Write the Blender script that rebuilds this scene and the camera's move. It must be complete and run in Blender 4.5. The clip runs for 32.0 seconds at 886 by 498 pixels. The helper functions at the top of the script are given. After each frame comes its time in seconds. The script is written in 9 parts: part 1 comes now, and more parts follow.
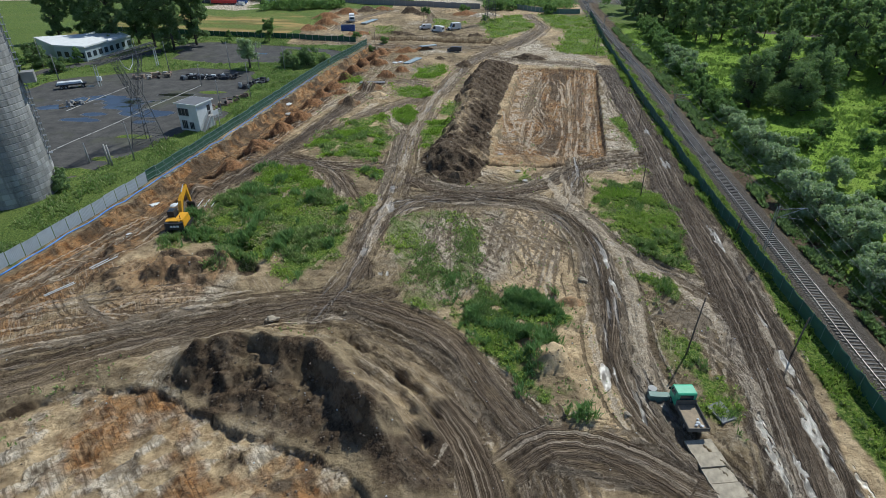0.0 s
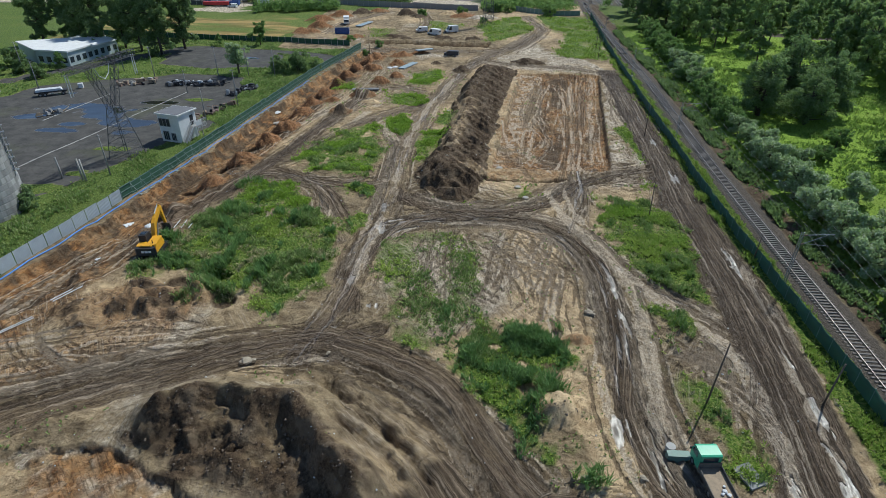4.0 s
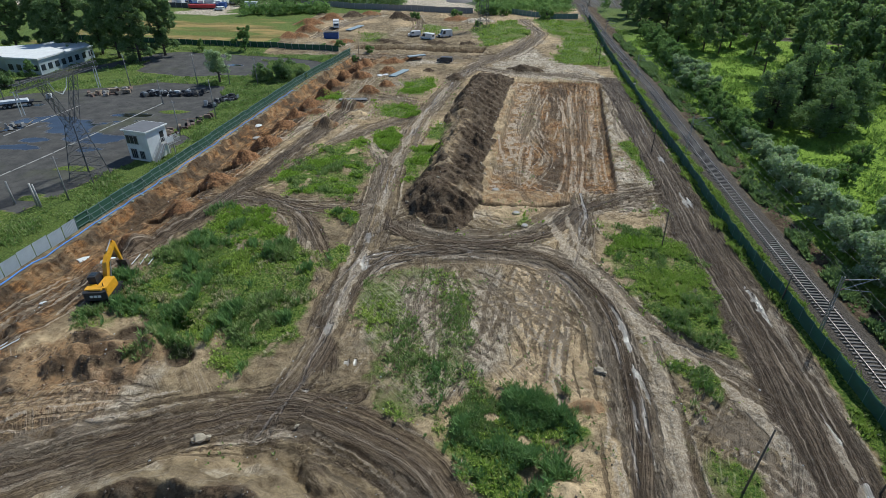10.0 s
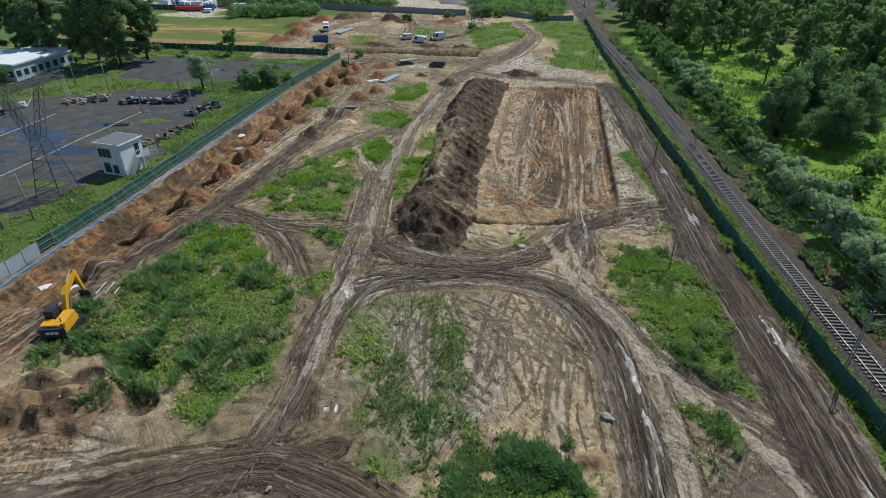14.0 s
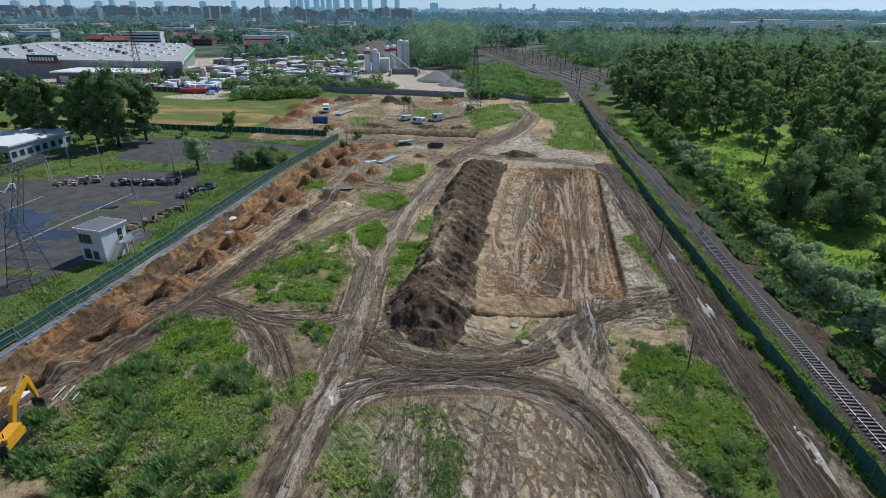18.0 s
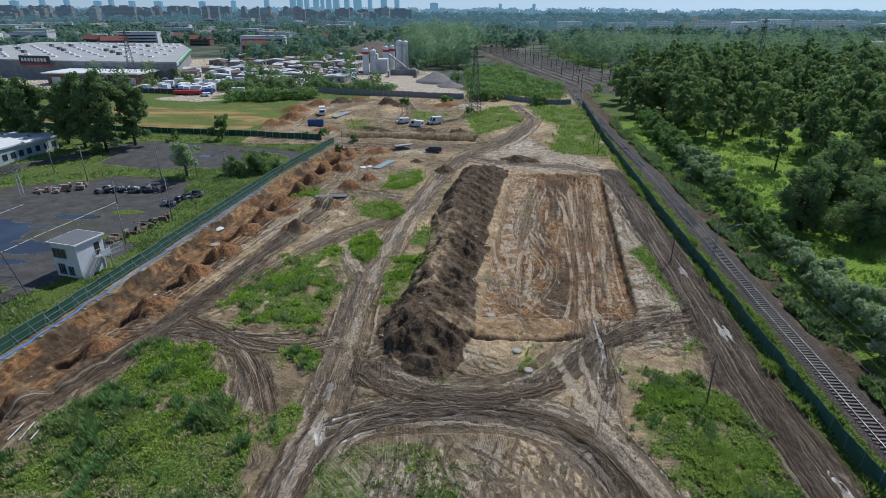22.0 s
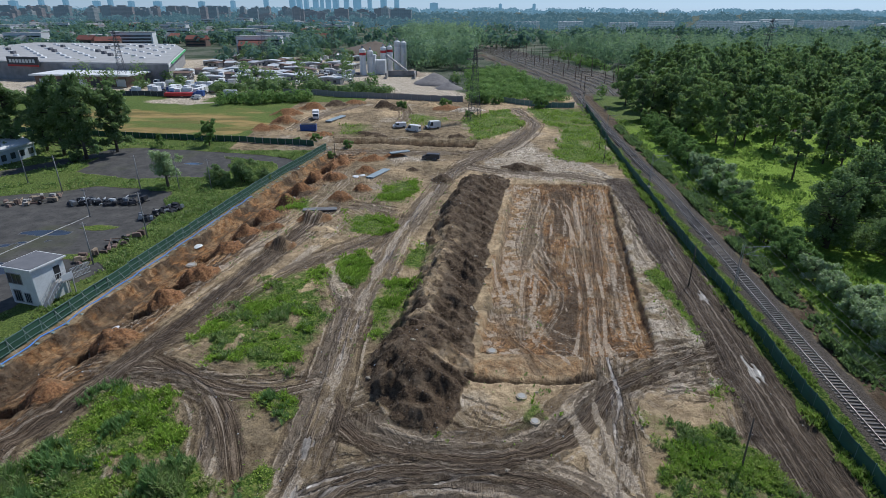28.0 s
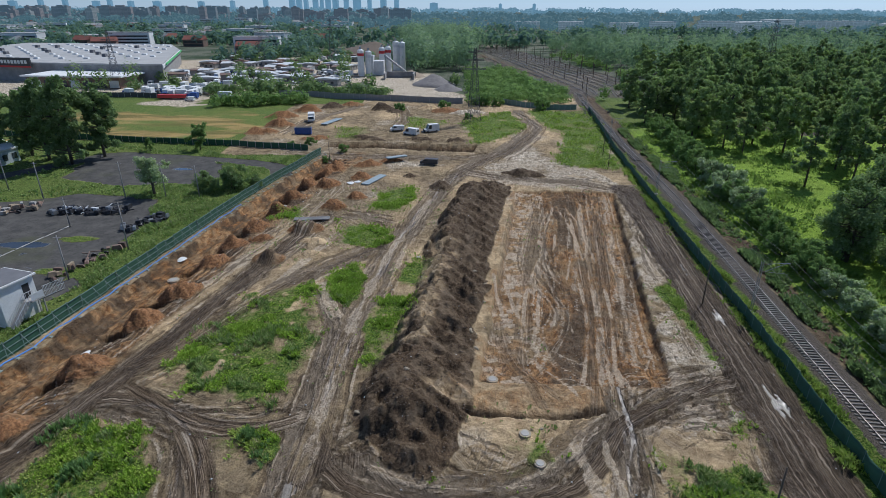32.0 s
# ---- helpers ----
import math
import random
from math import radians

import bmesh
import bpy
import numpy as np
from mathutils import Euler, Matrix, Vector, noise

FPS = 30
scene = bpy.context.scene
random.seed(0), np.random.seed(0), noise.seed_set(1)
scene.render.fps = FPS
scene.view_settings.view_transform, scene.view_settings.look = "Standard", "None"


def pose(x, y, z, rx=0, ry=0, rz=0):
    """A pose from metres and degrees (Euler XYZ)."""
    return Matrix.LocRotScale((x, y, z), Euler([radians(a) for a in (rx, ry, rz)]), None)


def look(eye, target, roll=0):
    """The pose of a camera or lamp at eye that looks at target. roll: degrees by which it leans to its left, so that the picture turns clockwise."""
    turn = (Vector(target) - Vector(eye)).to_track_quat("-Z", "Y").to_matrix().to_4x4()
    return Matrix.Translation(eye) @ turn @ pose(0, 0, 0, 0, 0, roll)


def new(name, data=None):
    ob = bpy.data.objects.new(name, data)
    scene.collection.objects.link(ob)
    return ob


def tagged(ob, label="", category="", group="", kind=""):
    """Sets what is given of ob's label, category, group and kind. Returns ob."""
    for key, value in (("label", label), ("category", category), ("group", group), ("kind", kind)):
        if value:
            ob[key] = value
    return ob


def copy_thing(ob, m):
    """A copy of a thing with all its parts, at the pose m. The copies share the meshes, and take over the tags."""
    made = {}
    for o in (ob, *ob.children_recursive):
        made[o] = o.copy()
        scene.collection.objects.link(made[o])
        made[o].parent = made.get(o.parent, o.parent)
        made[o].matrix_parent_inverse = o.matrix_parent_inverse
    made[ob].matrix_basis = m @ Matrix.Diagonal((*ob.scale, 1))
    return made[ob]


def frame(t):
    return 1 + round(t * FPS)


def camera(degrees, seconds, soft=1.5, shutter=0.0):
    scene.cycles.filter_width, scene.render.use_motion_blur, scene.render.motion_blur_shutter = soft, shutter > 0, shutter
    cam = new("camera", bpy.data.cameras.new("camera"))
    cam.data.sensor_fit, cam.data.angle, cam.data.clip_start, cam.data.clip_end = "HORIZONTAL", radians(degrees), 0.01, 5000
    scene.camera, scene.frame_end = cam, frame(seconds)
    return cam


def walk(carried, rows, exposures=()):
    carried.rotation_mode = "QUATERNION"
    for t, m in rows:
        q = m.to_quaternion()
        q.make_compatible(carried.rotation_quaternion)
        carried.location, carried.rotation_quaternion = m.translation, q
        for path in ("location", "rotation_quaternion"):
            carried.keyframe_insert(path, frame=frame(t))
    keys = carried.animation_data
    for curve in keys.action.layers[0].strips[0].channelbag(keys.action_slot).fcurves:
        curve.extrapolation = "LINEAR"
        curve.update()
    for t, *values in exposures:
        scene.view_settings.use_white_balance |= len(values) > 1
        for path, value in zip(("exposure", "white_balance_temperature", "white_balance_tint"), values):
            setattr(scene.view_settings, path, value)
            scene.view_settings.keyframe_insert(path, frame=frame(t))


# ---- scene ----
cam = camera(76.6, 32.0, 0.75)
PATH = [
    (0, 0.000, -0.781, 40.000, 59.334, -0.200, 1.260),
    (1, 0.104, 1.038, 39.985, 59.334, -0.200, 1.253),
    (2, 0.207, 2.825, 39.969, 59.334, -0.200, 1.240),
    (3, 0.311, 4.585, 39.954, 59.334, -0.200, 1.220),
    (3.5, 0.362, 5.455, 39.946, 59.334, -0.200, 1.180),
    (4.5, 0.466, 7.176, 39.931, 59.334, -0.200, 0.965),
    (5.5, 0.570, 8.876, 39.915, 59.334, -0.200, 0.750),
    (6, 0.621, 9.718, 39.907, 59.334, -0.200, 0.710),
    (7, 0.725, 11.387, 39.892, 59.334, -0.200, 0.693),
    (8, 0.828, 13.039, 39.877, 59.334, -0.200, 0.677),
    (9, 0.932, 14.675, 39.861, 59.334, -0.200, 0.660),
    (10, 1.036, 16.297, 39.846, 59.334, -0.200, 0.650),
    (11, 1.139, 17.906, 39.830, 59.334, -0.200, 0.640),
    (12, 1.243, 19.504, 39.815, 59.334, -0.200, 0.630),
    (12.5, 1.294, 20.299, 39.807, 59.334, -0.200, 0.610),
    (13, 1.346, 21.092, 39.799, 59.334, -0.200, 0.520),
    (13.5, 1.398, 21.882, 39.792, 59.334, -0.200, 0.270),
    (14, 1.450, 22.671, 39.784, 59.334, -0.200, 0.060),
    (14.25, 1.476, 23.064, 39.780, 59.919, -0.200, 0.045),
    (14.5, 1.502, 23.457, 39.776, 60.981, -0.200, 0.030),
    (14.75, 1.527, 23.850, 39.772, 62.335, -0.200, 0.015),
    (15, 1.553, 24.242, 39.768, 63.813, -0.200, 0.000),
    (15.25, 1.579, 24.634, 39.765, 65.262, -0.200, 0.000),
    (15.5, 1.605, 25.025, 39.761, 66.287, -0.200, 0.000),
    (15.75, 1.631, 25.416, 39.757, 66.579, -0.200, 0.000),
    (16, 1.657, 25.806, 39.753, 66.653, -0.200, 0.000),
    (17, 1.760, 27.364, 39.738, 66.653, -0.200, 0.000),
    (18, 1.864, 28.917, 39.722, 66.653, -0.200, 0.000),
    (19, 1.968, 30.465, 39.707, 66.653, -0.200, 0.000),
    (20, 2.071, 32.008, 39.691, 66.653, -0.200, 0.000),
    (21, 2.175, 33.547, 39.676, 66.653, -0.200, 0.000),
    (22, 2.278, 35.082, 39.660, 66.653, -0.200, 0.000),
    (23, 2.382, 36.613, 39.645, 66.653, -0.200, 0.000),
    (24, 2.485, 38.141, 39.630, 66.653, -0.200, 0.000),
    (25, 2.589, 39.664, 39.614, 66.653, -0.200, 0.000),
    (26, 2.692, 41.183, 39.599, 66.653, -0.200, 0.000),
    (27, 2.796, 42.697, 39.583, 66.653, -0.200, 0.000),
    (28, 2.900, 44.206, 39.568, 66.653, -0.200, 0.000),
    (29, 3.003, 45.708, 39.552, 66.653, -0.200, 0.000),
    (30, 3.107, 47.205, 39.537, 66.653, -0.200, 0.000),
    (31, 3.210, 48.693, 39.521, 66.653, -0.200, 0.000),
    (32, 3.314, 50.173, 39.506, 66.653, -0.200, 0.000),
]
walk(cam, [(t, pose(*p)) for t, *p in PATH], [(0, -0.28, 6200, 6), (14, -0.30, 6150, 6), (16, -0.35, 6000, 8), (32, -0.44, 6050, 12)])

# ---- world and sun ----
SUN_AZ, SUN_EL = 39.0, 52.0
world = bpy.data.worlds.new("sky")
scene.world = world
world.use_nodes = True
wn = world.node_tree
sky = wn.nodes.new("ShaderNodeTexSky")
sky.sky_type = 'NISHITA'
sky.sun_disc = False
sky.sun_elevation, sky.sun_rotation = radians(SUN_EL), radians(SUN_AZ)
sky.dust_density = 0.1
bg = wn.nodes["Background"]
bg.inputs[1].default_value = 0.088
tint = wn.nodes.new("ShaderNodeMix")
tint.data_type, tint.blend_type = 'RGBA', 'MULTIPLY'
tint.inputs[0].default_value = 1.0
tint.inputs[7].default_value = (0.70, 0.98, 1.40, 1)
pale = wn.nodes.new("ShaderNodeHueSaturation")
pale.inputs["Saturation"].default_value = 0.55
wn.links.new(sky.outputs[0], pale.inputs["Color"])
wn.links.new(pale.outputs[0], tint.inputs[6])
wn.links.new(tint.outputs[2], bg.inputs[0])
sun_data = bpy.data.lights.new("sun", 'SUN')
sun_data.energy, sun_data.angle, sun_data.color = 4.8, radians(0.6), (0.985, 0.98, 0.925)
sun = new("sun", sun_data)
to_sun = Vector((math.sin(radians(SUN_AZ)) * math.cos(radians(SUN_EL)), math.cos(radians(SUN_AZ)) * math.cos(radians(SUN_EL)), math.sin(radians(SUN_EL))))
sun.matrix_world = look(to_sun * 300, (0, 0, 0))

# ---- materials ----


class Nodes:
    """Small helper to write node trees."""

    def __init__(self, name):
        self.mat = bpy.data.materials.new(name)
        self.mat.use_nodes = True
        self.t = self.mat.node_tree
        self.bsdf = self.t.nodes["Principled BSDF"]

    def node(self, kind, **inputs):
        n = self.t.nodes.new(kind)
        for k, v in inputs.items():
            self.put(n.inputs[k.replace("_", " ")], v)
        return n

    def put(self, socket, v):
        if isinstance(v, bpy.types.NodeSocket):
            self.t.links.new(v, socket)
        else:
            socket.default_value = v

    def coord(self, sx=1, sy=1, sz=1, kind="Object"):
        if kind == "World":
            src = self.t.nodes.new("ShaderNodeNewGeometry").outputs["Position"]
        else:
            src = self.t.nodes.new("ShaderNodeTexCoord").outputs[kind]
        m = self.t.nodes.new("ShaderNodeMapping")
        self.t.links.new(src, m.inputs[0])
        m.inputs["Scale"].default_value = (sx, sy, sz)
        return m.outputs[0]

    def noise(self, vec, scale, detail=4, rough=0.6):
        n = self.node("ShaderNodeTexNoise", Scale=scale, Detail=detail, Roughness=rough)
        self.put(n.inputs["Vector"], vec)
        return n.outputs[0]

    def ramp(self, v, a, b, lo=0.0, hi=1.0):
        n = self.node("ShaderNodeMapRange")
        for i, x in enumerate((v, a, b, lo, hi)):
            self.put(n.inputs[i], x)
        return n.outputs[0]

    def mix(self, f, a, b, blend='MIX'):
        n = self.t.nodes.new("ShaderNodeMix")
        n.data_type, n.blend_type = 'RGBA', blend
        self.put(n.inputs[0], f)
        for s, v in ((n.inputs[6], a), (n.inputs[7], b)):
            self.put(s, v if isinstance(v, bpy.types.NodeSocket) else (*v, 1)[:4])
        return n.outputs[2]

    def math(self, op, a, b=0.0):
        n = self.t.nodes.new("ShaderNodeMath")
        n.operation = op
        self.put(n.inputs[0], a)
        self.put(n.inputs[1], b)
        return n.outputs[0]

    def bump(self, h, strength=0.5, dist=0.05):
        n = self.node("ShaderNodeBump", Strength=strength, Distance=dist)
        self.put(n.inputs["Height"], h)
        self.t.links.new(n.outputs[0], self.bsdf.inputs["Normal"])

    def done(self, color, rough=0.8, metal=0.0, spec=0.5):
        for k, v in (("Base Color", color), ("Roughness", rough), ("Metallic", metal), ("Specular IOR Level", spec)):
            if k == "Base Color" and not isinstance(v, bpy.types.NodeSocket):
                v = (*v, 1)
            self.put(self.bsdf.inputs[k], v)
        return self.mat


def plain(name, c, rough=0.7, metal=0.0, var=0.25, scale=1.5, bump=0.15):
    """Painted or raw surface with dirt at two scales and a fine relief."""
    n = Nodes(name)
    v = n.coord()
    a, b = n.noise(v, scale, 5), n.noise(v, scale * 9, 4)
    dark = tuple(x * (1 - var) for x in c)
    light = tuple(min(1, x * (1 + var * 0.5)) for x in c)
    col = n.mix(n.ramp(a, 0.3, 0.7), dark, light)
    col = n.mix(n.ramp(b, 0.45, 0.75, 0, 0.35), col, tuple(x * 0.6 + 0.03 for x in c))
    if bump:
        n.bump(b, bump, 0.02)
    return n.done(col, n.ramp(a, 0.3, 0.7, max(0.05, rough - 0.12), min(1, rough + 0.1)), metal)


def leafy(name, c1, c2, c3, scale=0.35, trans=0.48):
    n = Nodes(name)
    v = n.coord(kind="World")
    isl = n.t.nodes.new("ShaderNodeNewGeometry").outputs["Random Per Island"]
    col = n.mix(n.ramp(n.noise(v, scale, 3), 0.35, 0.65), c1, c2)
    col = n.mix(n.ramp(isl, 0.55, 1.0, 0, 0.9), col, c3)
    m = n.done(col, 0.85, 0, 0.08)
    tr = n.node("ShaderNodeBsdfTranslucent")
    n.put(tr.inputs[0], n.mix(0.5, col, (0.24, 0.38, 0.10)))
    ms = n.node("ShaderNodeMixShader")
    n.put(ms.inputs[0], trans)
    n.t.links.new(n.bsdf.outputs[0], ms.inputs[1])
    n.t.links.new(tr.outputs[0], ms.inputs[2])
    n.t.links.new(ms.outputs[0], n.t.nodes["Material Output"].inputs[0])
    return m


M_POPLAR = leafy("poplar_leaves", (0.130, 0.195, 0.078), (0.215, 0.300, 0.125), (0.32, 0.40, 0.22))
M_WILLOW = leafy("silver_willow_leaves", (0.30, 0.40, 0.18), (0.46, 0.55, 0.30), (0.70, 0.73, 0.57), 0.5, 0.48)
M_BUSH = leafy("bush_leaves", (0.135, 0.235, 0.072), (0.225, 0.345, 0.11), (0.31, 0.42, 0.17), 0.35, 0.5)
M_WEED = leafy("weed_leaves", (0.14, 0.25, 0.065), (0.33, 0.42, 0.14), (0.48, 0.47, 0.25), 0.4, 0.42)
M_STRAW = leafy("dry_grass_stalks", (0.34, 0.31, 0.15), (0.48, 0.42, 0.24), (0.55, 0.47, 0.30), 0.5, 0.3)
M_MEADOW = leafy("meadow_herbs", (0.15, 0.26, 0.05), (0.27, 0.40, 0.075), (0.40, 0.47, 0.15), 0.12, 0.42)
M_WEED_D = leafy("dark_weed_leaves", (0.13, 0.25, 0.085), (0.22, 0.35, 0.12), (0.31, 0.42, 0.18), 0.3, 0.45)
M_GRASS = leafy("bright_grass_blades", (0.28, 0.41, 0.065), (0.42, 0.53, 0.10), (0.52, 0.54, 0.20), 0.2, 0.45)
M_YOUNG = leafy("young_grass", (0.25, 0.41, 0.040), (0.38, 0.55, 0.065), (0.50, 0.58, 0.15), 0.3, 0.45)
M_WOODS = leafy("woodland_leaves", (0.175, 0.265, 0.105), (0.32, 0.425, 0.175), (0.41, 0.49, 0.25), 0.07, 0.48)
M_WOODS_L = leafy("light_woodland_leaves", (0.24, 0.345, 0.115), (0.39, 0.49, 0.18), (0.46, 0.53, 0.26), 0.09, 0.5)
# far and town leaves: bluish distance haze mixed into the leaf colours
M_WOODS_FAR = leafy("haze_tinted_woodland_leaves", (0.165, 0.27, 0.185), (0.30, 0.415, 0.265), (0.34, 0.44, 0.30), 0.035, 0.45)
M_TOWNTREE = leafy("haze_tinted_town_leaves", (0.085, 0.165, 0.15), (0.15, 0.245, 0.21), (0.18, 0.28, 0.25), 0.05, 0.4)
M_BARK = plain("bark", (0.10, 0.08, 0.06), 0.9, 0, 0.4, 3)
M_CONC = plain("concrete", (0.42, 0.40, 0.37), 0.85, 0, 0.25, 0.8)
M_CONC_D = plain("weathered_concrete", (0.30, 0.29, 0.28), 0.9, 0, 0.35, 0.25)
M_WHITE = plain("white_render", (0.74, 0.74, 0.72), 0.75, 0, 0.12, 0.6)
M_PALE = plain("pale_sheet", (0.60, 0.61, 0.61), 0.6, 0, 0.15, 0.5)
M_ROOF = plain("grey_roofing", (0.42, 0.41, 0.39), 0.8, 0, 0.25, 0.15)
M_FELT = plain("dark_roof_felt", (0.16, 0.16, 0.17), 0.85, 0, 0.3, 0.5)
M_STEEL = plain("galvanised_steel", (0.36, 0.37, 0.38), 0.5, 0.8, 0.2, 2)
M_STEEL_D = plain("weathered_dark_steel", (0.13, 0.13, 0.135), 0.7, 0.4, 0.3, 2)
M_RUST = plain("rusty_steel", (0.16, 0.11, 0.085), 0.75, 0.3, 0.4, 2)
M_RAIL = plain("rail_steel", (0.30, 0.27, 0.25), 0.35, 0.9, 0.25, 2)
M_TIE = plain("concrete_sleeper", (0.165, 0.146, 0.130), 0.9, 0, 0.35, 2)
M_GREEN = plain("green_mesh_fabric", (0.034, 0.105, 0.058), 0.8, 0, 0.35, 0.6)
M_GREEN_P = plain("grey_green_fence_paint", (0.16, 0.25, 0.21), 0.6, 0, 0.3, 1.0)
M_BRACE = plain("pale_green_brace_paint", (0.30, 0.37, 0.33), 0.6, 0, 0.3, 1.0)
M_PIPE = plain("blue_grey_plastic_pipe", (0.22, 0.29, 0.33), 0.5, 0, 0.25, 1.0)
M_PANEL = plain("pale_blue_sheet", (0.50, 0.56, 0.58), 0.5, 0.2, 0.15, 0.8)
M_YELLOW = plain("yellow_machine_paint", (0.75, 0.36, 0.02), 0.4, 0, 0.2, 1.5)
M_BLACK = plain("black_rubber_and_paint", (0.025, 0.025, 0.027), 0.6, 0, 0.3, 2)
M_TRUCKG = plain("mint_green_cab_paint", (0.06, 0.42, 0.23), 0.4, 0, 0.15, 1.5)
M_BLUE = plain("blue_paint", (0.03, 0.09, 0.30), 0.45, 0, 0.2, 1)
M_BLUEP = plain("blue_plastic_pipe", (0.05, 0.22, 0.62), 0.45, 0, 0.15, 1)
M_RED = plain("red_paint", (0.50, 0.03, 0.03), 0.5, 0, 0.2, 1)
M_WOODP = plain("timber_pole", (0.14, 0.115, 0.09), 0.9, 0, 0.3, 2)
M_TIMBER = plain("splintered_timber", (0.33, 0.25, 0.17), 0.85, 0, 0.4, 2)
M_BRICKRED = plain("red_roof_tiles", (0.28, 0.10, 0.07), 0.85, 0, 0.3, 0.3)
M_BRICKBROWN = plain("brown_wall", (0.20, 0.13, 0.10), 0.85, 0, 0.3, 0.3)
M_SIGN = plain("dark_sign_board", (0.05, 0.05, 0.055), 0.5, 0, 0.1, 1)
M_GREENSTRIPE = plain("bright_green_stripe", (0.10, 0.50, 0.15), 0.5, 0, 0.1, 1)
M_GRAVEL = plain("grey_gravel_heap", (0.22, 0.20, 0.19), 0.95, 0, 0.3, 0.8, 0.6)
M_DEBRIS = plain("charred_scrap", (0.03, 0.03, 0.034), 0.6, 0.2, 0.5, 1.5)
M_EARTH = plain("brown_clod", (0.16, 0.12, 0.088), 0.95, 0, 0.4, 2, 0.6)
M_DUSTY = plain("dusty_concrete", (0.40, 0.335, 0.245), 0.92, 0, 0.4, 1.6)
M_BEDBOARD = plain("worn_grey_boards", (0.13, 0.12, 0.10), 0.85, 0, 0.4, 2)
M_CLOD = plain("mud_clod", (0.17, 0.13, 0.09), 0.95, 0, 0.4, 2, 0.6)
M_ORANGE = plain("orange_plastic", (0.65, 0.22, 0.05), 0.5, 0, 0.1, 1)


def glass(name="window_glass"):
    n = Nodes(name)
    v = n.coord()
    return n.done(n.mix(n.noise(v, 0.7, 2), (0.02, 0.028, 0.035), (0.05, 0.065, 0.075)), 0.08, 0, 0.6)


M_GLASS = glass()

# far distance: summer haze put in as a bluish glow of the materials


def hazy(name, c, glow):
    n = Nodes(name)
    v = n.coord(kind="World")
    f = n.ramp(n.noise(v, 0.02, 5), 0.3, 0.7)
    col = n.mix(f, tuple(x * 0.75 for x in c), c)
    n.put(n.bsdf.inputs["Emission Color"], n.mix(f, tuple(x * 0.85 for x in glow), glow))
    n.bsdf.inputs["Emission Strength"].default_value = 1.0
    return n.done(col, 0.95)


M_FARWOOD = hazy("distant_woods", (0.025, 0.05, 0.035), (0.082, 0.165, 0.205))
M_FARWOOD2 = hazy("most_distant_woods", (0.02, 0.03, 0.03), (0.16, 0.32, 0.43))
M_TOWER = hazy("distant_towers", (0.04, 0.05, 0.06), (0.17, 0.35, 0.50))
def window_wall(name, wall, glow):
    """Far flats: a wall with rows of small windows, its haze added as emission."""
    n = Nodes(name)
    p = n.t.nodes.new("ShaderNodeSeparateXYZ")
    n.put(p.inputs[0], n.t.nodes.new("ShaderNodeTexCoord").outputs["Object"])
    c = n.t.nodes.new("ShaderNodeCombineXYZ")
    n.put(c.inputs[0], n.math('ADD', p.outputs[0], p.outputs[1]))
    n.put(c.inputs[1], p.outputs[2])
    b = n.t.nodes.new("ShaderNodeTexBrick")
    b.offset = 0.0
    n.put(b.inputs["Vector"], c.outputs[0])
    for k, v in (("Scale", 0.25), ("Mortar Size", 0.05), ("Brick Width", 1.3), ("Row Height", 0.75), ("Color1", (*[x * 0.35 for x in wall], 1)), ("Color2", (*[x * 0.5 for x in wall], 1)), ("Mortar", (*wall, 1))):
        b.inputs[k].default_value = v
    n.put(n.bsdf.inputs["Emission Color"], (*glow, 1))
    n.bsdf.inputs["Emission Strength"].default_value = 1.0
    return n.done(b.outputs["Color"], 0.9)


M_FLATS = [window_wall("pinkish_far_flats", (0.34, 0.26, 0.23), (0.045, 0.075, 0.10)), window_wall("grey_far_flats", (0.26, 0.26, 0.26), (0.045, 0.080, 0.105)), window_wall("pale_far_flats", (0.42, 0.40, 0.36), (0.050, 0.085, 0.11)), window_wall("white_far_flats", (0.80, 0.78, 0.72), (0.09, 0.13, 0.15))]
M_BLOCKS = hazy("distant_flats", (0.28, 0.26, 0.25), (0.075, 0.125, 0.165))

# ---- geometry helpers ----


